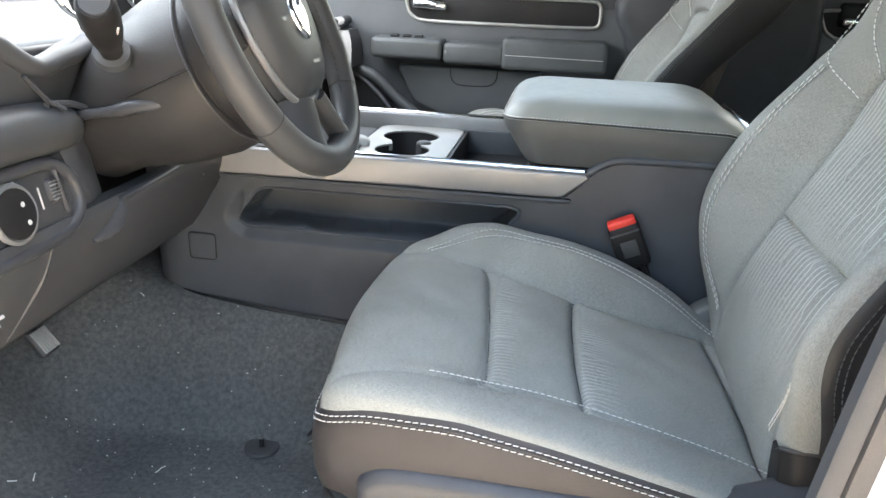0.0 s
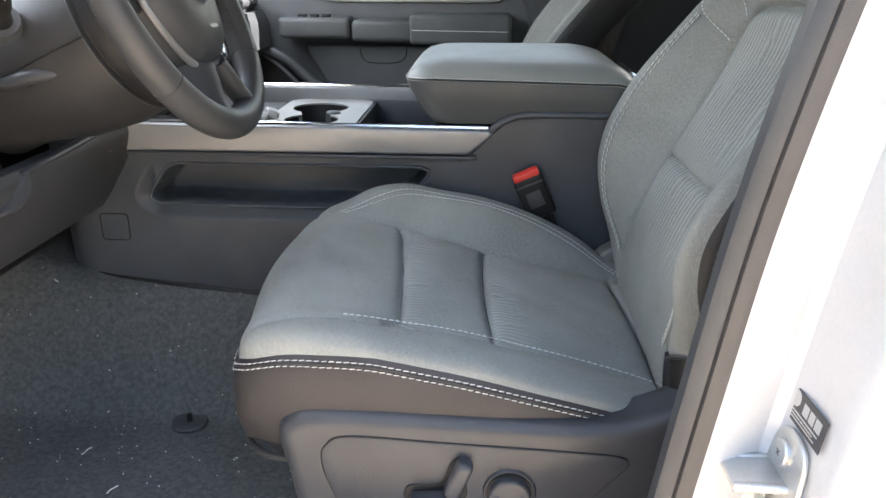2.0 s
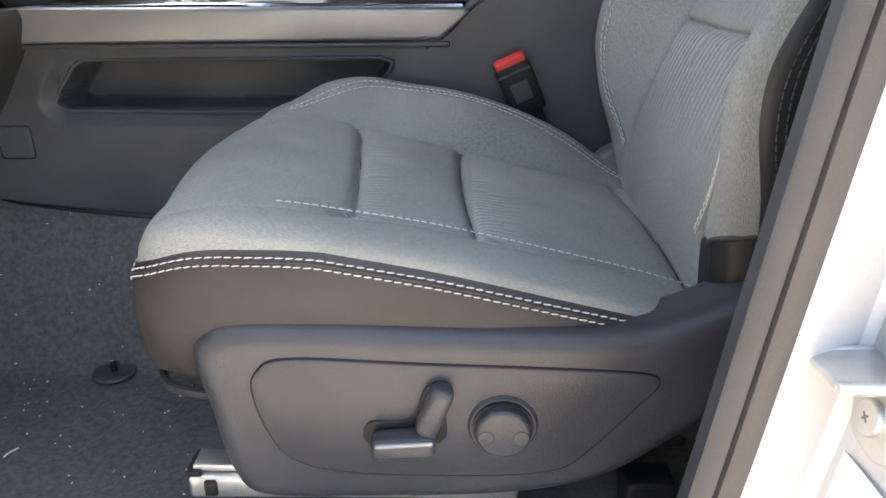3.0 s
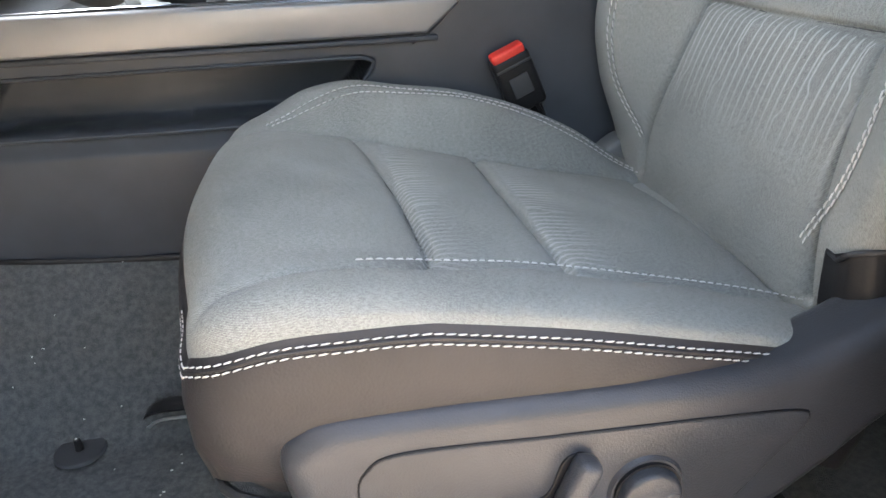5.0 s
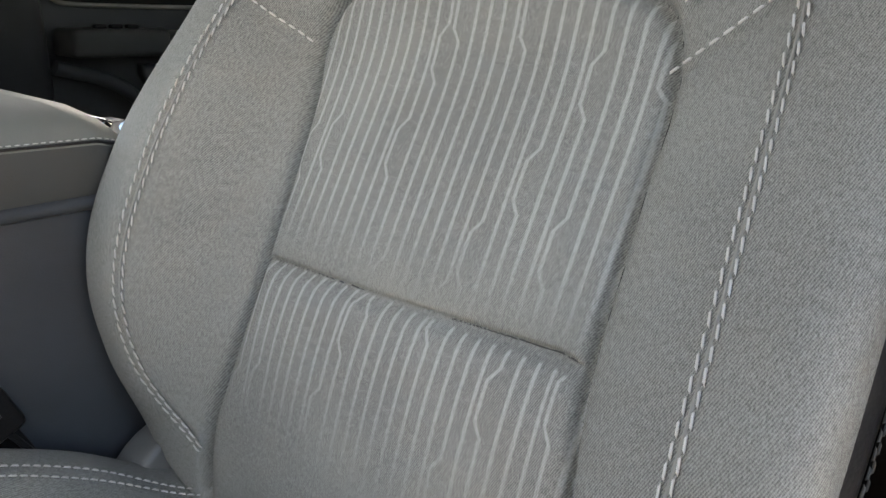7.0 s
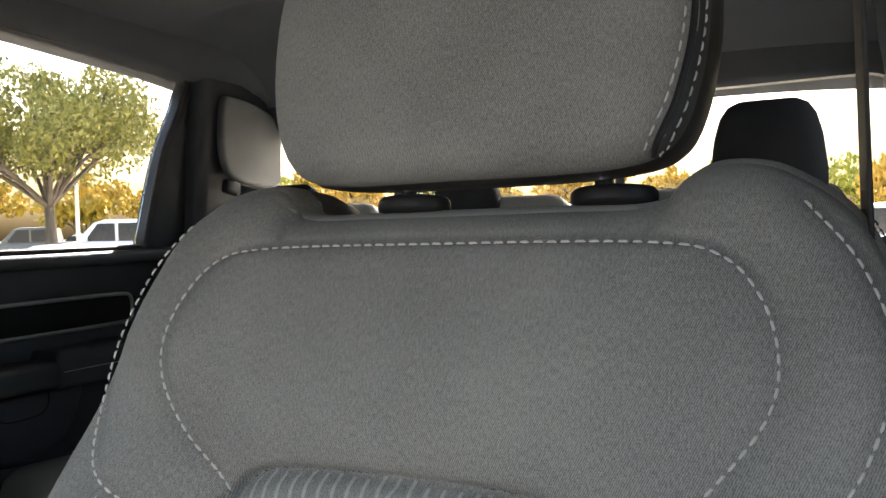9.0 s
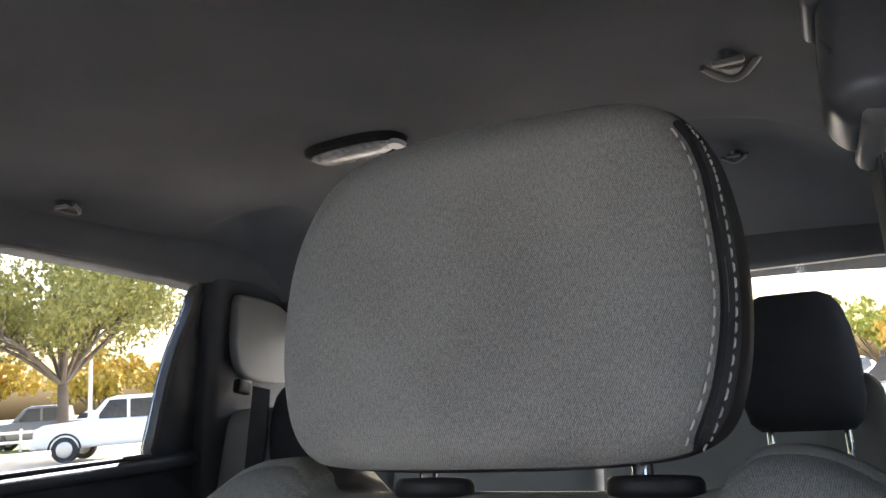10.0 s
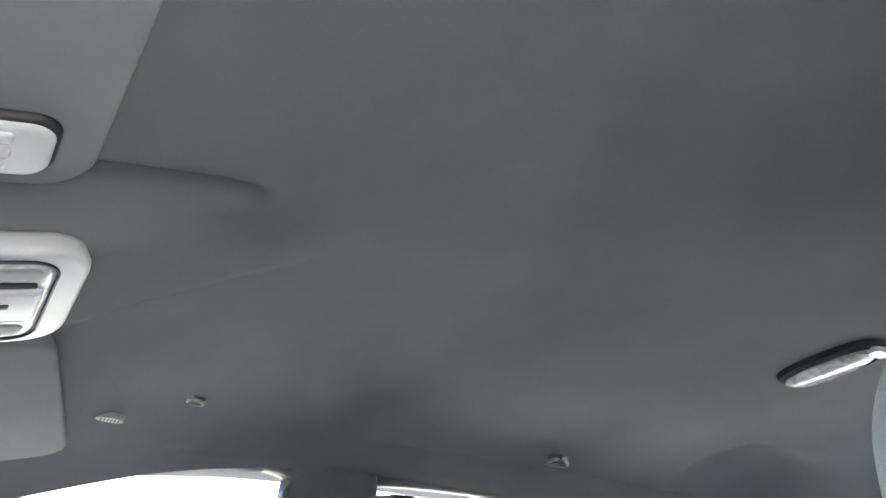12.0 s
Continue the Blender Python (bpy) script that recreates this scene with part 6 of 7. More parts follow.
bars("print", [(-0.045, -0.035, 0.0, 0.004), (-0.01, 0.012, -0.05, 0.004)], WMAT @ Vector((0, 0, 0.0266)), wr_, wu, LABEL_BLACK, wheel)
for s in (-1, 1):
    wheel_part("spoke", boxm((0.070, 0.036, 0.018), (s * 0.108, 0.004, -0.014), 0.007, (0, 0, 0)), WHEEL, "leather side spoke")
    if s > 0:
        bz = wheel_part("button_panel", boxm((0.046, 0.042, 0.01), (s * 0.094, 0.008, -0.004), 0.005), BLACK, "switch panel with silver rim")
        wheel_part("panel_rim", tube([(s * 0.094 + 0.023 * np.sign(math.cos(t)) * abs(math.cos(t)) ** 0.5, 0.008 + 0.021 * np.sign(math.sin(t)) * abs(math.sin(t)) ** 0.5, 0.001) for t in np.linspace(0, 2 * math.pi, 40, endpoint=False)], 0.0028, 8, True), CHROME, parent=bz)
        wheel_part("button", boxm((0.013, 0.012, 0.006), (s * 0.094, 0.008, 0.002), 0.002), DASH, parent=bz)
        for t in (-0.014, 0.014):
            wheel_part("button", boxm((0.014, 0.005, 0.004), (s * 0.094, 0.008 + t, 0.001), 0.001), GREY, parent=bz)
    # lower spokes run out to the rim
    sp0, sp1 = Vector((s * 0.03, -0.082, -0.006)), Vector((s * 0.055, -0.142, -0.002))
    path = [WMAT @ (sp0.lerp(sp1, t)) for t in np.linspace(0, 1, 8)]
    part("lower_spoke", tube(path, [0.024, 0.0235, 0.023, 0.022, 0.021, 0.021, 0.022, 0.024], 16, flat=0.55), WHEEL, wheel, "leather lower spoke")
    seam = [WMAT @ (sp0.lerp(sp1, t) + Vector((s * -0.016, 0, 0.012))) for t in np.linspace(0.2, 1, 16)]
    stitches("stitching", seam, [tuple(wn)] * 16, THREAD_DARK, wheel, length=0.005, gap=0.003, slant=0.003)
    rimseam = [W((WR - 0.0165) * math.cos(a) , (WR - 0.0165) * math.sin(a), 0.004) for a in (np.linspace(-0.75, 0.6, 40) if s > 0 else np.linspace(math.pi - 0.6, math.pi + 0.75, 40))]
    stitches("stitching", rimseam, [tuple(wn)] * 40, THREAD_DARK, wheel, length=0.005, gap=0.003, slant=0.003, r=0.001)

column = thing("steering_column", "dark plastic steering column shroud with a stalk and a tilt lever", "steering column", at=tuple(W(0, 0, -0.14)))
loops = []
for c, rx, ry, dy in ((-0.060, 0.095, 0.088, -0.008), (-0.066, 0.104, 0.097, -0.01), (-0.10, 0.106, 0.099, -0.012), (-0.16, 0.097, 0.09, -0.014), (-0.22, 0.08, 0.07, -0.016), (-0.26, 0.08, 0.07, -0.016)):
    loops.append([W(rx * math.cos(a), ry * math.sin(a) + dy, c) for a in np.linspace(0, 2 * math.pi, 64, endpoint=False)])
loft("shroud", loops, VINYL_BLACK, column, "two-piece grained shroud", cap=True)
cover = []
for c, r_ in ((-0.012, 0.070), (-0.020, 0.096), (-0.032, 0.104), (-0.050, 0.108), (-0.058, 0.106), (-0.060, 0.098)):
    cover.append([W(r_ * math.cos(a), r_ * 0.93 * math.sin(a) - 0.008, c) for a in np.linspace(0, 2 * math.pi, 64, endpoint=False)])
loft("hub_back", cover, BLACK, wheel, "black rear cover of the wheel hub")
part("gap_ring", tube([W(0.1000 * math.cos(a), 0.0925 * math.sin(a) - 0.009, -0.0605) for a in np.linspace(0, 2 * math.pi, 64, endpoint=False)], 0.0035, 6, True), BLACK, column)
part("rim_highlight", tube([W(0.1042 * math.cos(a), 0.0972 * math.sin(a) - 0.01, -0.0665) for a in np.linspace(0, 2 * math.pi, 64, endpoint=False)], 0.0012, 6, True), SHIELD, column)
part("shroud_seam", tube([W(-0.1062 + 0.1 * max(-0.1 - c, 0), -0.012, c) for c in np.linspace(-0.066, -0.15, 8)], 0.0012, 5), BLACK, column)
s0 = Vector((-0.445, -0.058, 0.682))
s1 = Vector((-0.408, -0.135, 0.736))
dirv = (s1 - s0).normalized()
part("stalk", tube([s0 + dirv * d for d in (0.0, 0.02, 0.03, 0.05, 0.075, 0.092, 0.098)], [0.011, 0.012, 0.015, 0.0178, 0.019, 0.0182, 0.0155], 28), BLACK, column, "black indicator stalk")
part("stalk_cap", tube([s0 + dirv * 0.0965, s0 + dirv * 0.100], [0.014, 0.0132], 28), DASH, column, "grey end cap of the stalk")
q = dirv.cross(Vector((0, 1, 0))).normalized()
part("stalk_mark", tube([s0 + dirv * 0.055 + Vector((0.018, -0.006, -0.006)), s0 + dirv * 0.07 + Vector((0.020, -0.004, -0.008))], 0.0012, 5), INK_WHITE, column)
part("stalk_collar", tube([s0 - dirv * 0.006, s0 + dirv * 0.004], [0.02, 0.018], 24), DASH, column)
part("switch_blade", tube([W(-0.090, 0.052, -0.040), W(-0.104, 0.02, -0.038), W(-0.105, 0.0, -0.037)], 0.0026, 8), CHROME, wheel, "slim bright switch behind the spoke")
part("tilt_lever", tube(spline([(-0.515, -0.04, 0.606), (-0.49, -0.046, 0.614), (-0.45, -0.05, 0.621), (-0.43, -0.05, 0.627), (-0.40, -0.046, 0.631), (-0.388, -0.045, 0.632)], 24), [0.008] * 10 + [0.009, 0.010, 0.0115, 0.012, 0.012, 0.012, 0.012, 0.012, 0.012, 0.012, 0.0115, 0.011, 0.009, 0.006], 14, flat=0.7), SHIELD, column, "grey tilt lever")

# ---------------------------------------------------------------- dashboard
dash = thing("dashboard", "dark grained dashboard with lamp switches and instrument binnacle", "dashboard", at=(-0.7, 0.43, 0.6))
def dash_sheet(name, profile, y0, y1, mat, label="", bow=0.0, thick=0.02):
    """A slab that follows a profile in x and z across the cab."""
    p = spline(profile, 30)
    loops = []
    for y in np.linspace(y0, y1, 24):
        b = bow * (2 * (y - y0) / (y1 - y0) - 1) ** 2
        top = [(x - b, y, z) for x, z in p]
        loops.append(top + [(x - b - thick, y, z) for x, z in p[::-1]])
    return loft(name, loops, mat, dash, label)


dash_sheet("knee_panel", [(-0.478, 0.520), (-0.474, 0.508), (-0.484, 0.475), (-0.507, 0.435), (-0.530, 0.400), (-0.545, 0.386), (-0.575, 0.385)], -0.33, 0.255, DASH, "dark knee panel", 0.0)
part("knee_ledge", tube(spline([(-0.478, -0.03, 0.514), (-0.474, 0.02, 0.519), (-0.474, 0.10, 0.523), (-0.478, 0.17, 0.526), (-0.49, 0.20, 0.53)], 24), 0.0065, 10, flat=0.7), SHIELD, dash, "moulded ledge of the knee panel")
part("pull", tube(spline([(-0.476, -0.026, 0.514), (-0.474, -0.034, 0.502), (-0.476, -0.052, 0.489), (-0.48, -0.078, 0.482)], 18), [0.006, 0.007, 0.008, 0.009, 0.010, 0.0105, 0.011, 0.011, 0.011, 0.011, 0.0105, 0.010, 0.010, 0.009, 0.008, 0.007, 0.006, 0.004], 12, flat=0.6), SHIELD, dash, "release pull")
part("knee_groove", tube(spline([(-0.476, -0.150, 0.499), (-0.489, -0.154, 0.465), (-0.509, -0.160, 0.432), (-0.532, -0.166, 0.398)], 20), 0.0022, 6), SHIELD, dash, "edge of the brake release panel")
for k in range(3):
    part("pod_mark", boxm((0.003, 0.010, 0.005), (-0.500 - 0.006 * k, -0.205, 0.446 - 0.011 * k), 0.001, (0, -30, 0), 1), INK_WHITE, dash)
for k in range(5):
    part("slot", boxm((0.003, 0.004, 0.0025), (-0.4775 - 0.004 * k, 0.178, 0.492 - 0.007 * k), 0.0006, (0, -20, 0), 1), GREY, dash)
# an added black block gives the hollow behind the panels its darkness
part("dash_core", boxm((0.03, 0.62, 0.34), (-0.63, -0.02, 0.50), 0.01), BLACK, dash, "black block standing in for the dark hollow behind the panels")
# padded roll with the switch panel under it
part("dash_roll", tube(spline([(-0.505, -0.36, 0.612), (-0.503, -0.25, 0.612), (-0.503, -0.15, 0.611), (-0.506, -0.085, 0.606), (-0.515, -0.055, 0.600), (-0.54, -0.04, 0.598)], 40), np.r_[np.full(30, 0.027), np.linspace(0.027, 0.018, 10)], 20), DASH, dash, "padded roll of the dashboard")
part("dash_end", boxm((0.07, 0.27, 0.10), (-0.527, -0.20, 0.545), 0.03, (0, -10, 0), 5), DASH, dash)
part("dash_cheek", boxm((0.05, 0.07, 0.115), (-0.522, -0.052, 0.555), 0.022, (0, -10, 18), 5), DASH, dash)
RS = Euler((0, radians(-10), 0)).to_matrix()


def on_switch(y, z, x=0.0):
    """A place on the lamp switch panel: y across, z up, x out of it."""
    return Vector((-0.489, -0.191, 0.545)) + RS @ Vector((x, y, z))


rim_line = [(-0.15, 0.034), (-0.02, 0.034), (0.06, 0.034), (0.085, 0.026), (0.100, 0.008), (0.101, -0.014), (0.090, -0.030), (0.06, -0.040), (-0.02, -0.042), (-0.15, -0.044)]
part("switch_rim", tube([on_switch(y, z, 0.004) for y, z in spline(rim_line, 60)], 0.0085, 12, flat=0.8), SHIELD, dash, "moulded rim of the switch panel")
part("switch_panel", prism([tuple(q) for q in spline([(y * 0.97, z * 0.93) for y, z in rim_line], 40)], "x", -0.006, 0.003), DASH, dash, "headlamp switch panel")
bpy.data.objects["switch_panel"].data.transform(Matrix.Translation((-0.489, -0.191, 0.545)) @ RS.to_4x4())
kn = part("lamp_knob", tube([on_switch(0, 0, 0.0), on_switch(0, 0, 0.016), on_switch(0, 0, 0.017)], [0.026, 0.024, 0.020], 36), BLACK, dash, "round headlamp knob with a chrome ring")
part("knob_ring", tube([on_switch(0.0262 * math.cos(t), 0.0262 * math.sin(t), 0.012) for t in np.linspace(0, 2 * math.pi, 40, endpoint=False)], 0.0032, 8, True), SILVER, kn)
for dy, dz in ((0.008, 0.007), (0.010, -0.011)):
    part("lamp_mark", tube([on_switch(dy, dz, 0.0172), on_switch(dy, dz, 0.0176)], [0.0026, 0.0024], 14), INK_WHITE, kn)
for k in range(6):
    a = math.radians(35 + 22 * k)
    part("dial_mark", tube([on_switch(0.035 * math.cos(a), 0.035 * math.sin(a) * 0.85, 0.003), on_switch(0.035 * math.cos(a), 0.035 * math.sin(a) * 0.85, 0.0038)], [0.0024, 0.0022], 8), INK_WHITE, dash)
part("dimmer_wheel", boxm((0.014, 0.013, 0.026), tuple(on_switch(0.066, 0.006, 0.002)), 0.006, (0, -10, 0)), SHIELD, dash, "ribbed dimmer wheel")
for k in range(6):
    part("wheel_rib", boxm((0.002, 0.012, 0.0012), tuple(on_switch(0.066, -0.003 + 0.0036 * k, 0.0092)), 0.0004, (0, -10, 0), 1), GREY_DARK, dash)
part("dimmer_mark", boxm((0.002, 0.0016, 0.022), tuple(on_switch(0.049, 0.002, 0.0035)), 0.0006, (0, -10, 0), 1), INK_WHITE, dash)
part("panel_wedge", boxm((0.006, 0.022, 0.05), tuple(on_switch(0.085, 0.004, 0.001)), 0.003, (0, -10, 30)), SHIELD, dash)
# upper fascia below the crest of the dash, and the crest against the windscreen
crest = spline([(-0.52, -0.36, 0.735), (-0.51, -0.25, 0.722), (-0.503, -0.17, 0.704), (-0.50, -0.135, 0.683), (-0.50, -0.103, 0.668), (-0.505, -0.065, 0.672), (-0.515, -0.015, 0.676), (-0.535, 0.05, 0.683), (-0.55, 0.12, 0.69), (-0.545, 0.22, 0.69), (-0.535, 0.28, 0.68), (-0.525, 0.33, 0.66), (-0.53, 0.50, 0.65), (-0.53, 0.80, 0.65), (-0.54, 1.12, 0.65)], 90)
part("dash_crest", tube(crest, 0.011, 12), DASH, dash, "rounded crest of the dashboard")
fall = [crest + np.array([0.004, 0, -0.006]), crest * np.array([1, 1, 0]) + np.column_stack([np.full(90, -0.012), np.zeros(90), np.interp(crest[:, 1], [-0.36, 0.0, 0.3, 1.2], [0.637, 0.62, 0.60, 0.58])])]
fall += [fall[1] + np.array([-0.05, 0, -0.01]), fall[0] + np.array([-0.05, 0, 0])]
loft("upper_fascia", np.array(fall).transpose(1, 0, 2), DASH, dash, "dark upper face of the dashboard")
part("vent_blade", tube([(-0.498, -0.125, 0.664), (-0.487, -0.108, 0.637), (-0.485, -0.09, 0.628)], 0.005, 8, flat=0.5), SHIELD, dash, "pale edge of the side vent")
part("vent_frame", tube(spline([(-0.49, -0.108, 0.634), (-0.492, -0.07, 0.629), (-0.497, -0.035, 0.618)], 12), 0.0035, 8), SHIELD, dash)
part("strut", tube(spline([(-0.494, -0.016, 0.600), (-0.492, -0.008, 0.575), (-0.495, 0.012, 0.545)], 14), [0.005] * 4 + [0.006] * 6 + [0.004] * 4, 10), SHIELD, dash, "bright moulded edge beside the column")
part("bracket", tube([(-0.498, 0.018, 0.541), (-0.50, 0.08, 0.530), (-0.50, 0.128, 0.522), (-0.50, 0.139, 0.536)], 0.004, 8), SHIELD, dash)
dash_sheet("dash_face", [(-0.50, 0.545), (-0.505, 0.60), (-0.515, 0.63)], 0.22, 1.12, DASH, "soft dashboard face", 0.0, 0.08)
dash_sheet("dash_top", [(-0.545, 0.640), (-0.62, 0.648), (-0.80, 0.64), (-1.12, 0.625)], -0.30, 1.12, DASH, "dark dashboard top", 0.02, 0.03)
part("binnacle", tube(spline([(-0.57, 0.31, 0.70), (-0.565, 0.325, 0.76), (-0.565, 0.29, 0.82), (-0.57, 0.20, 0.845), (-0.58, 0.10, 0.845), (-0.59, 0.04, 0.85)], 40), 0.014, 12), DASH, dash, "hood over the instruments")
before_cluster = set(dash.children_recursive)
part("cluster_face", boxm((0.012, 0.22, 0.13), (-0.55, 0.08, 0.715), 0.01, (0, -20, 0)), BLACK, dash, "black instrument face")
for cy in (0.115, -0.03):
    ringp = [Vector((-0.542, cy, 0.718)) + Euler((0, radians(-20), 0)).to_matrix() @ Vector((0.004, 0.052 * math.cos(t), 0.052 * math.sin(t))) for t in np.linspace(0, 2 * math.pi, 48, endpoint=False)]
    gauge = part("gauge_ring", tube(ringp, 0.0032, 8, True), CHROME, dash, "chrome gauge ring")
    for k in range(22):
        t = math.radians(-50 + 280 * k / 21)
        base = Vector((-0.5415, cy, 0.718))
        M3 = Euler((0, radians(-20), 0)).to_matrix()
        part("tick", tube([base + M3 @ Vector((0.0025, 0.040 * math.cos(t), 0.040 * math.sin(t))), base + M3 @ Vector((0.0025, 0.047 * math.cos(t), 0.047 * math.sin(t)))], 0.0009, 5), INK_WHITE, gauge)
for text, ty, tz in (("100", -0.012, 0.735), ("120", -0.002, 0.719), ("MPH", -0.004, 0.704)):
    lettering(text, 0.011 if text != "MPH" else 0.006, Matrix.Translation((-0.541 + (tz - 0.718) * -0.36, ty, tz)) @ Matrix(((0, -0.34, 0.94, 0), (1, 0, 0, 0), (0, 0.94, 0.34, 0), (0, 0, 0, 1))), INK_WHITE, dash)
for ob in set(dash.children_recursive) - before_cluster:
    ob.data.transform(Matrix.Translation((-0.055, 0.135, 0.03)))
stack = thing("centre_stack", "dark centre stack with a screen and silver rim above the console", "centre stack", at=(-0.47, 0.41, 0.55))
part("stack_body", boxm((0.10, 0.30, 0.30), (-0.50, 0.41, 0.66), 0.03, (0, -12, 0), 5), DASH, stack)
part("stack_bezel", boxm((0.012, 0.25, 0.24), (-0.448, 0.41, 0.67), 0.02, (0, -12, 0), 4), BLACK, stack, "glossy black screen bezel")
part("stack_rim", tube([Vector((-0.445, 0.41, 0.67)) + Euler((0, radians(-12), 0)).to_matrix() @ Vector((0.004, 0.128 * np.sign(math.cos(t)) * abs(math.cos(t)) ** 0.35, 0.122 * np.sign(math.sin(t)) * abs(math.sin(t)) ** 0.35)) for t in np.linspace(0, 2 * math.pi, 60, endpoint=False)], 0.005, 8, True), CHROME, stack, "silver rim")
part("stack_wing", tube(spline([(-0.43, 0.555, 0.60), (-0.425, 0.56, 0.66), (-0.44, 0.56, 0.73), (-0.46, 0.555, 0.78)], 20), 0.022, 14, flat=0.8), DASH, stack)
for r0 in range(3):
    for c0 in range(4):
        part("key", boxm((0.008, 0.03, 0.014), (-0.432 - 0.004 * r0, 0.345 + 0.043 * c0, 0.545 + 0.022 * r0), 0.003, (0, -12, 0)), GREY if (r0 + c0) % 3 == 0 else DASH, stack)
part("key_panel", boxm((0.02, 0.26, 0.09), (-0.448, 0.41, 0.565), 0.012, (0, -12, 0)), BLACK, stack)
part("passenger_vent", boxm((0.06, 0.13, 0.10), (-0.47, 0.64, 0.66), 0.03, (0, -12, 0), 5), DASH, dash, "rounded vent pod")

# pedals
for nm, lab, px, py, pz, w, h in (("brake_pedal", "brake pedal with a ribbed rubber pad above the carpet", -0.745, 0.0, 0.225, 0.06, 0.055), ("accelerator_pedal", "tall ribbed accelerator pedal above the carpet", -0.715, 0.105, 0.238, 0.036, 0.046)):
    pd = thing(nm, lab, "pedal", at=(px, py, pz))
    part("pad", boxm((0.012, w, h), (px, py, pz), 0.005, (0, -38, 0)), SHIELD, pd)
    for k in range(7):
        part("rib", boxm((0.004, 0.003, h * 0.8), (px + 0.006, py - w * 0.4 + w * 0.8 * k / 6, pz + 0.004), 0.0012, (0, -38, 0), 1), GREY, pd)
    part("arm", tube([(px - 0.006, py, pz), (px - 0.06, py, pz + 0.10), (px - 0.10, py, pz + 0.2)], 0.008, 8), BLACK, pd)

# ---------------------------------------------------------------- rear bench
bench = thing("rear_bench", "grey cloth rear bench seat with three headrests below the rear window", "bench seat", at=(1.3, CX, 0.2))
def cushion_block(name, size, at, turn, mat, label=""):
    return part(name, boxm(size, at, 0.045, turn, 6), mat, bench, label)
for y0, w in ((-0.03, 0.46), (0.43, 0.42), (0.88, 0.46)):
    cushion_block("seat_pad", (0.50, w, 0.14), (1.08, y0, 0.35), (0, 4, 0), CLOTH)
    cushion_block("back_pad", (0.13, w, 0.60), (1.40, y0, 0.60), (0, 14, 0), CLOTH)
part("bench_base", boxm((0.5, 1.36, 0.2), (1.12, CX, 0.19), 0.03), BLACK, bench)
BENCH_PAD = leather_like("black_headrest_cloth", (0.016, 0.016, 0.018), (0.024, 0.024, 0.026), 0.75, 900, 0.3, 0.0003)
for y0, zt, hx in ((-0.143, 1.014, 1.22), (0.43, 0.935, 1.40), (0.87, 0.945, 1.40)):
    h = 0.195
    loops = []
    for e, wide, thick in ((0.0, 0.120, 0.03), (0.012, 0.146, 0.055), (0.04, 0.160, 0.07), (0.09, 0.162, 0.078), (0.14, 0.150, 0.074), (0.17, 0.134, 0.062), (0.187, 0.112, 0.042), (0.195, 0.08, 0.02)):
        loops.append([tuple(q) for q in oval(hx + 0.10 * e, y0, thick / 2, wide / 2, zt - h + e, 40, 3.6)])
    hd = loft("headrest", loops, BENCH_PAD, bench, "black headrest of the rear bench")
    for s_ in (-0.05, 0.05):
        part("post", cylm(0.006, 0.2, (hx + 0.005, y0 + s_, zt - h - 0.04), (0, 8, 0), seg=14), CHROME, hd)
rear_belt = thing("rear_seat_belt", "black rear seat belt with its guide on the rear pillar", "seat belt", at=(1.40, 1.0, 0.95))
part("guide", boxm((0.05, 0.02, 0.035), (1.40, 1.035, 0.948), 0.008, (0, 10, 0)), BLACK, rear_belt)
part("webbing", boxm((0.004, 0.048, 0.5), (1.38, 1.0, 0.70), 0.001, (14, -6, 0)), WEB, rear_belt)

# ---------------------------------------------------------------- the car park outside
GZ = -0.55
ASPHALT = grained("pale_concrete_lot", (0.36, 0.30, 0.22), (0.46, 0.385, 0.29), 0.9, 9, 0.3, 0.01, stain=0.3)
GRASS = grained("dry_grass", (0.10, 0.13, 0.03), (0.2, 0.2, 0.06), 0.95, 30, 0.6, 0.03, stain=0.6)
BARK = grained("grey_bark", (0.08, 0.066, 0.052), (0.15, 0.125, 0.10), 0.9, 30, 0.8, 0.02, stain=3)
BROWN_PAINT = grained("brown_grey_paint", (0.13, 0.12, 0.11), (0.17, 0.155, 0.145), 0.3, 200, 0.0, coat=0.5)
CAR_GLASS = grained("dark_car_glass", (0.03, 0.035, 0.04), (0.05, 0.055, 0.06), 0.1, 10, 0.0)
TYRE = grained("tyre_rubber", (0.02, 0.02, 0.02), (0.035, 0.035, 0.035), 0.8, 60, 0.2)
CAR_WHITE = grained("white_vehicle_paint", (0.78, 0.78, 0.78), (0.84, 0.84, 0.84), 0.3, 200, 0.0, coat=0.4)
POST_PAINT = grained("white_post_paint", (0.7, 0.7, 0.68), (0.8, 0.8, 0.78), 0.5, 60, 0.05)


def leafy(name, a, b):
    m, t, bs = shader(name)
    n = Net(t)
    g = n.t.nodes.new("ShaderNodeNewGeometry")
    f = n.math("ADD", n.math("MULTIPLY", g.outputs["Random Per Island"], 0.7), n.math("MULTIPLY", n.noise(coords(n), 0.8, 2), 0.3))
    n.link(n.mix(f, a, b), bs.inputs["Base Color"])
    bs.inputs["Roughness"].default_value = 0.75
    bs.inputs["Subsurface Weight"].default_value = 0.0
    return m


LEAF_GREEN = leafy("olive_leaves", (0.11, 0.125, 0.028), (0.30, 0.28, 0.07))
LEAF_GOLD = leafy("golden_leaves", (0.32, 0.22, 0.04), (0.55, 0.38, 0.06))
LEAF_LIME = leafy("lime_leaves", (0.22, 0.25, 0.04), (0.45, 0.42, 0.08))

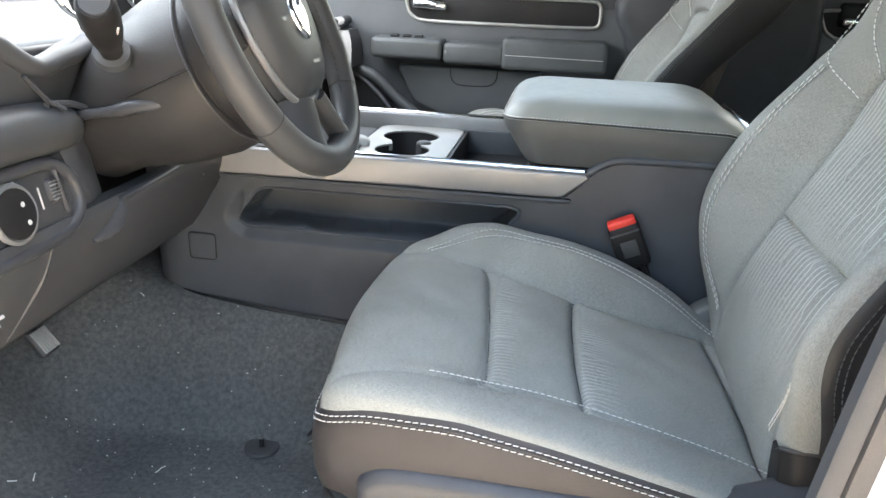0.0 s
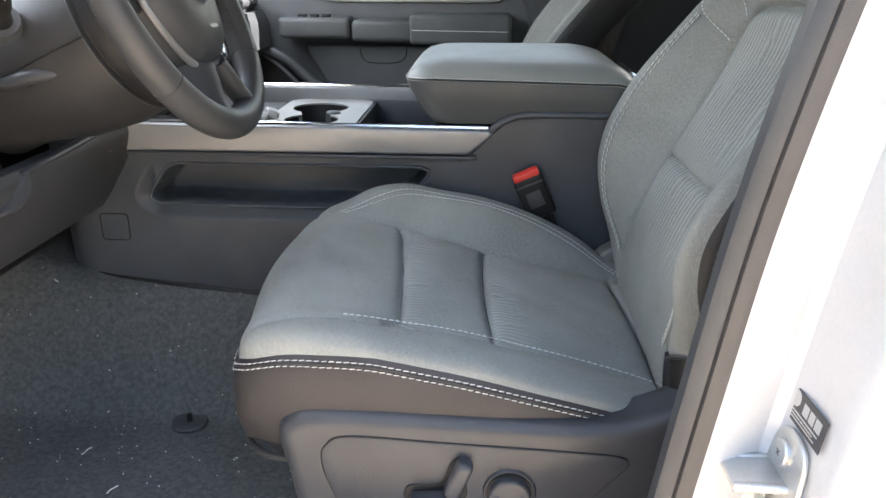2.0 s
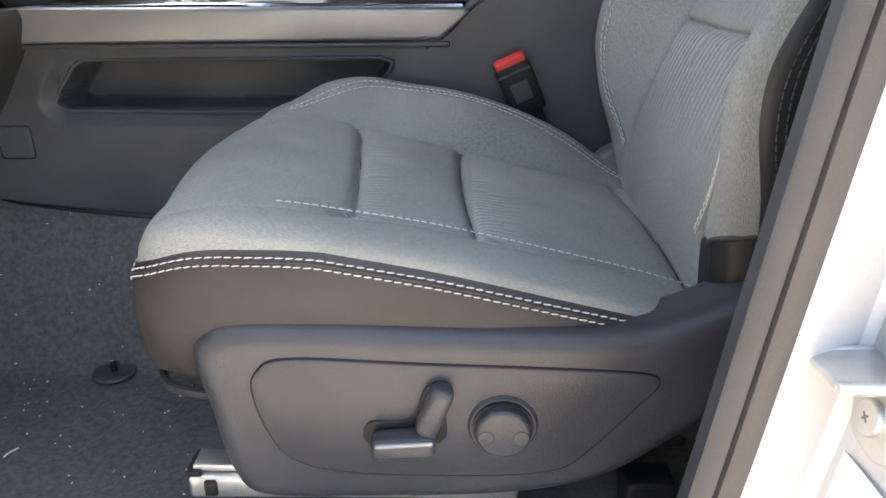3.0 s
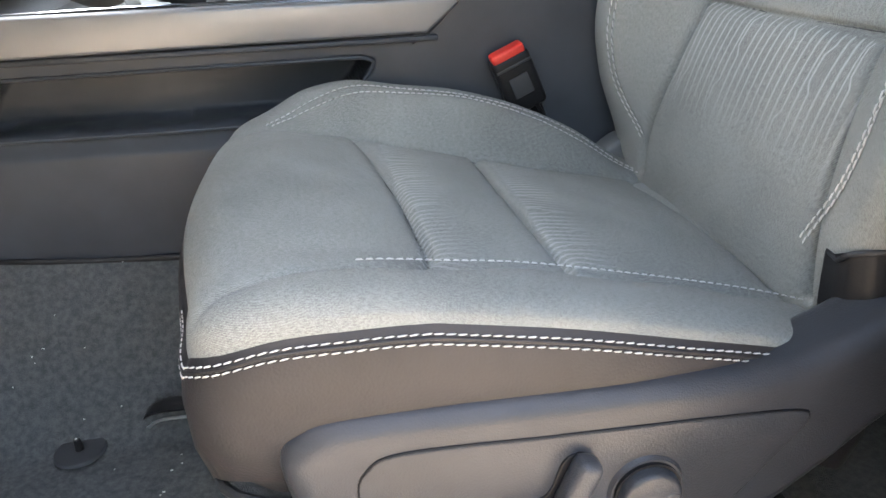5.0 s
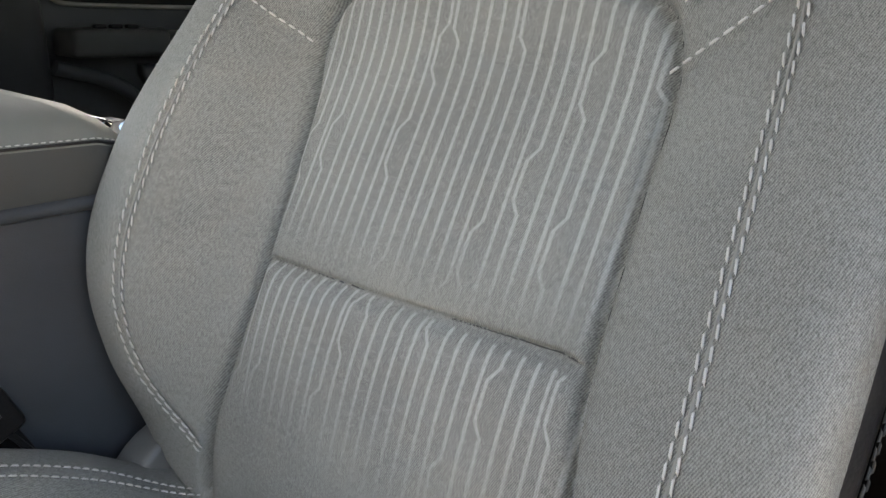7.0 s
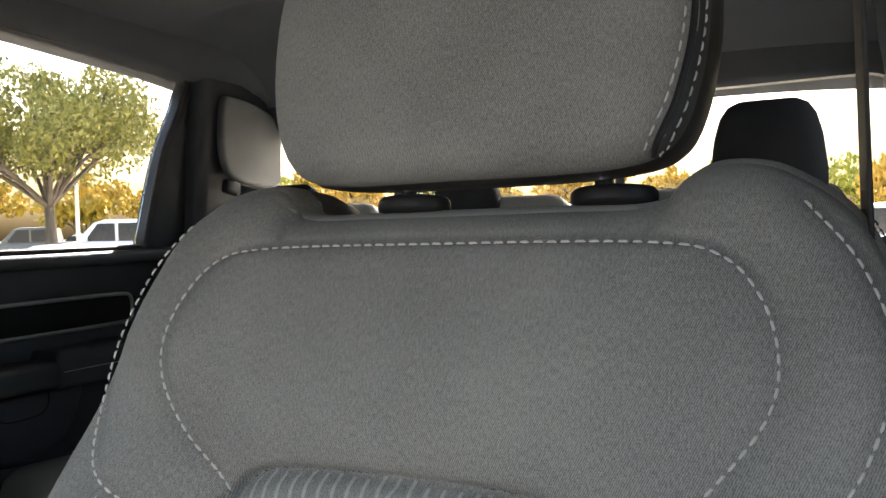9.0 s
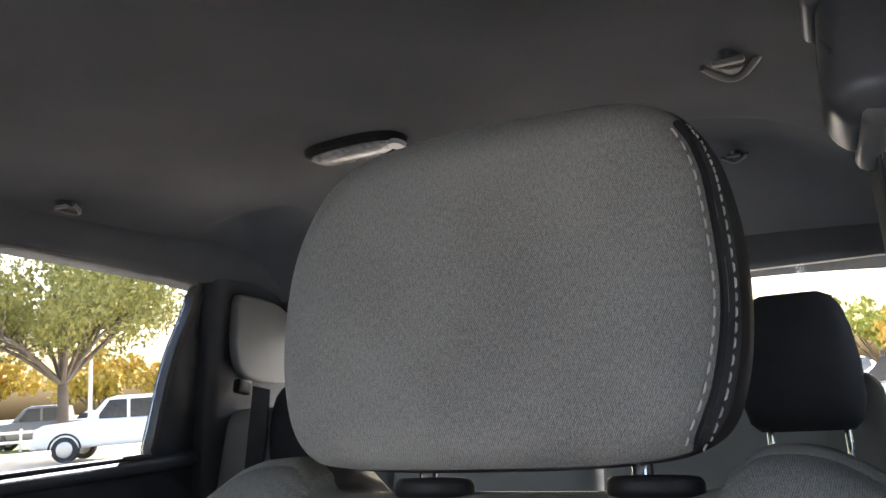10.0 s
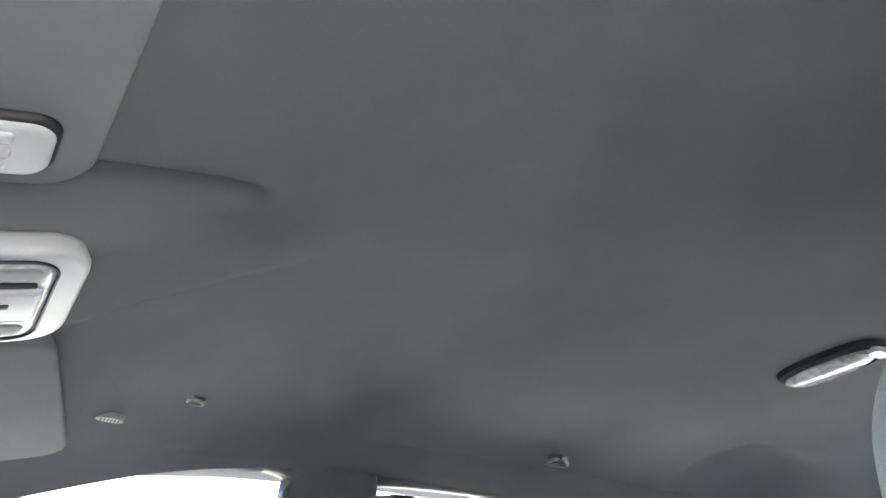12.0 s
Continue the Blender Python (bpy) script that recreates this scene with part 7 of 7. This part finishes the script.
g = raw("ground", [(-900, -900, GZ), (900, -900, GZ), (900, 900, GZ), (-900, 900, GZ)], [(0, 1, 2, 3)], ASPHALT, smooth=False)
tagged(g, "pale sunlit concrete car park reaching to the horizon", "ground", kind="structure")
verge = raw("grass_verge", [(-80, 31, GZ + 0.02), (120, 31, GZ + 0.02), (120, 60, GZ + 0.02), (-80, 60, GZ + 0.02)], [(0, 1, 2, 3)], GRASS, smooth=False)
tagged(verge, "strip of dry green grass behind the parked cars", "grass", kind="structure")


def leaves(rnd, centres, count, size):
    v, f = [], []
    for i in range(count):
        c, r = rnd.choice(centres)
        while True:
            d = Vector((rnd.uniform(-1, 1), rnd.uniform(-1, 1), rnd.uniform(-1, 1)))
            if 0.2 < d.length < 1:
                break
        p = c + Vector((d.x * r, d.y * r, d.z * r * 0.75))
        s = size * rnd.uniform(0.6, 1.4)
        m = Euler((rnd.uniform(0, 6.3), rnd.uniform(0, 6.3), rnd.uniform(0, 6.3))).to_matrix()
        b = len(v)
        v += [p + m @ Vector(q) * s for q in ((-0.5, 0, 0), (0, -0.28, 0.06), (0.5, 0, 0), (0, 0.28, 0.06))]
        f.append((b, b + 1, b + 2, b + 3))
    return v, f


def tree(name, label, at, height, spread, mat, seed, group="", count=3800, leaf=0.30, limbs=9, bare=0.3):
    rnd = random.Random(seed)
    t = thing(name, label, "tree", group, at=at)
    base = Vector(at)
    bm = None
    fork = base + Vector((0, 0, height * bare))
    tr = [base + Vector((0.06 * math.sin(3 * k / 8) * height * 0.1, 0, height * bare * k / 8)) for k in range(9)]
    bm = tube(tr, [height * 0.028 * (1.25 - 0.45 * k / 8) for k in range(9)], 10)
    centres = []
    for i in range(limbs):
        a = 2 * math.pi * i / limbs + rnd.uniform(-0.3, 0.3)
        reach = spread * rnd.uniform(0.45, 0.95)
        top = height * rnd.uniform(0.62, 0.98)
        end = base + Vector((math.cos(a) * reach, math.sin(a) * reach, top - reach * 0.2))
        mid = fork.lerp(end, 0.5) + Vector((0, 0, height * 0.06))
        path = spline([tuple(tr[-1]), tuple(mid), tuple(end)], 10)
        bm = merge(bm, tube(path, np.linspace(height * 0.014, height * 0.003, 10), 6))
        for k in range(3):
            e2 = Vector(path[5 + k]) + Vector((rnd.uniform(-1, 1), rnd.uniform(-1, 1), rnd.uniform(-0.1, 0.9))) * spread * 0.35
            bm = merge(bm, tube([path[4 + k], (np.array(path[4 + k]) + np.array(e2)) / 2 + np.array((0, 0, 0.1)), tuple(e2)], [height * 0.007, height * 0.004, height * 0.002], 5))
            centres.append((e2, spread * rnd.uniform(0.18, 0.33)))
        centres.append((end, spread * rnd.uniform(0.2, 0.36)))
    part("trunk", bm, BARK, t, "grey branching trunk")
    v, f = leaves(rnd, centres, count, leaf)
    ob = raw("crown", v, f, mat, t, smooth=False)
    ob["kind"] = "stuff"
    return t


E0 = Vector((0.0, -0.17, 0.89))


def at_az(az, dist, z=GZ):
    a = math.radians(az)
    return (E0.x + math.cos(a) * dist, E0.y + math.sin(a) * dist, z)


tree("tree", "spreading green tree in early autumn behind the parked cars", at_az(53.1, 33), 8.2, 4.6, LEAF_GREEN, 5, count=24000, leaf=0.20, limbs=12, bare=0.32)
rt = random.Random(8)
for k in range(26):
    az = -34 + 6.1 * k + rt.uniform(-1.5, 1.5)
    d = rt.uniform(52, 66)
    h = rt.uniform(5.2, 7.4)
    if 5 < az < 35:
        h *= 0.9
    tree("background_tree", "golden autumn tree along the edge of the car park", at_az(az, d), h, h * 0.62, rt.choice([LEAF_GOLD, LEAF_GOLD, LEAF_LIME, LEAF_GREEN]), 40 + k, "trees along the car park edge", count=2600, leaf=0.5, limbs=7, bare=0.12)
tree("tree", "lime green tree behind the pickup", at_az(2.2, 30), 4.0, 1.9, LEAF_LIME, 77, count=2200, leaf=0.3, limbs=8, bare=0.3)
tree("tree", "lime green tree beside the car park lane", at_az(-6.8, 26), 3.2, 1.9, LEAF_GOLD, 78, count=2200, leaf=0.25, limbs=8, bare=0.35)
tree("tree", "green tree ahead of the pickup", at_az(126, 12), 5.2, 3.0, LEAF_LIME, 79, count=3200, leaf=0.2, limbs=9, bare=0.2)


def lamp_post(at, h):
    t = thing("lamp_post", "tall white car park lamp post", "lamp post", at=at)
    x, y, z = at
    part("pole", cylm(0.09, h, (x, y, z + h / 2), r2=0.07, seg=16), POST_PAINT, t)
    part("base", cylm(0.25, 0.7, (x, y, z + 0.35), seg=20, bevel=0.03), ASPHALT, t)
    part("head", boxm((0.5, 0.9, 0.15), (x, y, z + h), 0.05), POST_PAINT, t)


lamp_post(at_az(51.4, 36), 7.4)


def car(name, label, at, heading, paint, kind="pickup", scale=1.0):
    """A parked vehicle: body, cabin, windows, wheels, bumper and lamps; x is its front."""
    t = thing(name, label, "pickup truck" if kind == "pickup" else "car", "parked vehicles", at=at)
    M = pose(*at, 0, 0, heading) @ Matrix.Diagonal((scale, scale, scale, 1))
    def add(nm, b, mat, parent=None, lab=""):
        bmesh.ops.transform(b, matrix=M, verts=b.verts)
        return part(nm, b, mat, parent or t, lab)
    if kind == "pickup":
        prof = [(-2.9, 0.55), (-2.92, 1.15), (-2.85, 1.22), (-0.95, 1.24), (-0.9, 1.25), (1.05, 1.28), (2.55, 1.18), (2.85, 1.05), (2.9, 0.5), (2.4, 0.42), (-2.6, 0.45)]
        cab_ = [(-0.98, 1.22), (-0.85, 1.86), (-0.6, 1.95), (0.45, 1.95), (0.75, 1.86), (1.35, 1.25)]
        wx, r0 = (1.9, -1.75), 0.40
    else:
        prof = [(-2.3, 0.5), (-2.32, 0.95), (-2.2, 1.02), (-0.9, 1.02), (1.0, 1.0), (2.1, 0.85), (2.3, 0.7), (2.3, 0.42), (2.0, 0.35), (-2.0, 0.35)]
        cab_ = [(-2.1, 1.0), (-1.75, 1.52), (-1.2, 1.62), (0.1, 1.6), (1.1, 1.0)]
        wx, r0 = (1.45, -1.4), 0.34
    add("body", prism(prof, "y", -0.98, 0.98, 0.12), paint)
    b = prism(cab_, "y", -0.88, 0.88, 0.10)
    cabin = add("cabin", b, paint)
    x0, x1 = cab_[0][0] + 0.22, cab_[-1][0] - 0.32
    zt, zb = max(p[1] for p in cab_) - 0.12, cab_[0][1] + 0.04
    for s in (-1, 1):
        xm = (x0 + x1) / 2 - 0.1
        for a0, a1, c0, c1 in ((x0, xm - 0.05, x0 + 0.08, xm - 0.05), (xm + 0.05, x1, xm + 0.05, x1 - 0.42)):
            add("side_window", prism([(a0, zb), (a1, zb), (c1, zt), (c0, zt)], "y", min(s * 0.86, s * 0.885), max(s * 0.86, s * 0.885), 0.0), CAR_GLASS, cabin)
    for x in wx:
        for s in (-1, 1):
            w = add("wheel", cylm(r0, 0.26, (x, s * 0.86, r0), (90, 0, 0), seg=32, bevel=0.04), TYRE)
            add("rim", cylm(r0 * 0.62, 0.28, (x, s * 0.865, r0), (90, 0, 0), seg=24, bevel=0.02), STEEL, w)
            add("arch", tube([(x + (r0 + 0.07) * math.cos(a), s * 0.975, r0 + (r0 + 0.07) * math.sin(a)) for a in np.linspace(0.05, math.pi - 0.05, 16)], 0.035, 8), TYRE)
    add("front_bumper", boxm((0.2, 1.9, 0.28), (prof[7][0] if kind == "pickup" else 2.28, 0, 0.58), 0.06), paint)
    add("rear_bumper", boxm((0.2, 1.9, 0.24), (prof[0][0], 0, 0.58), 0.05), STEEL)
    for s in (-1, 1):
        add("headlamp", boxm((0.1, 0.36, 0.18), (2.82 if kind == "pickup" else 2.2, s * 0.72, 0.98 if kind == "pickup" else 0.74), 0.03), LENS)
        add("tail_lamp", boxm((0.08, 0.16, 0.34), (-2.9 if kind == "pickup" else -2.28, s * 0.86, 1.0 if kind == "pickup" else 0.85), 0.03), RED)
        add("mirror", boxm((0.12, 0.2, 0.16), (0.95, s * 1.05, 1.35 if kind == "pickup" else 1.1), 0.03), paint, cabin)
    return t


car("parked_pickup", "white pickup truck parked in the sunlit lot", at_az(48.4, 27), 124, CAR_WHITE)
car("parked_pickup", "brown-grey pickup truck parked in front of the trees", at_az(53.9, 40), 128, BROWN_PAINT)
car("parked_car", "white car parked behind the white pickup", at_az(51.2, 43), 128, CAR_WHITE, "car")
car("parked_car", "white car parked behind the pickup", at_az(-5.2, 17), 80, CAR_WHITE, "car")
car("parked_car", "white car parked further along behind the pickup", at_az(3.0, 19), 100, CAR_WHITE, "car")
car("parked_pickup", "white pickup truck parked behind this one", at_az(14, 22), 95, CAR_WHITE)
f0, f1 = Vector(at_az(54.2, 38)), Vector(at_az(60.5, 38))
fence = thing("rail_fence", "low white rail fence along the grass", "fence", at=tuple(f0))
turn_ = math.degrees(math.atan2(f1.y - f0.y, f1.x - f0.x))
for k in range(6):
    p = f0.lerp(f1, k / 5)
    part("post", boxm((0.12, 0.12, 1.0), (p.x, p.y, GZ + 0.5), 0.02, (0, 0, turn_)), POST_PAINT, fence)
for h in (0.45, 0.85):
    p = f0.lerp(f1, 0.5)
    part("rail", boxm(((f1 - f0).length, 0.05, 0.12), (p.x, p.y, GZ + h), 0.01, (0, 0, turn_)), POST_PAINT, fence)
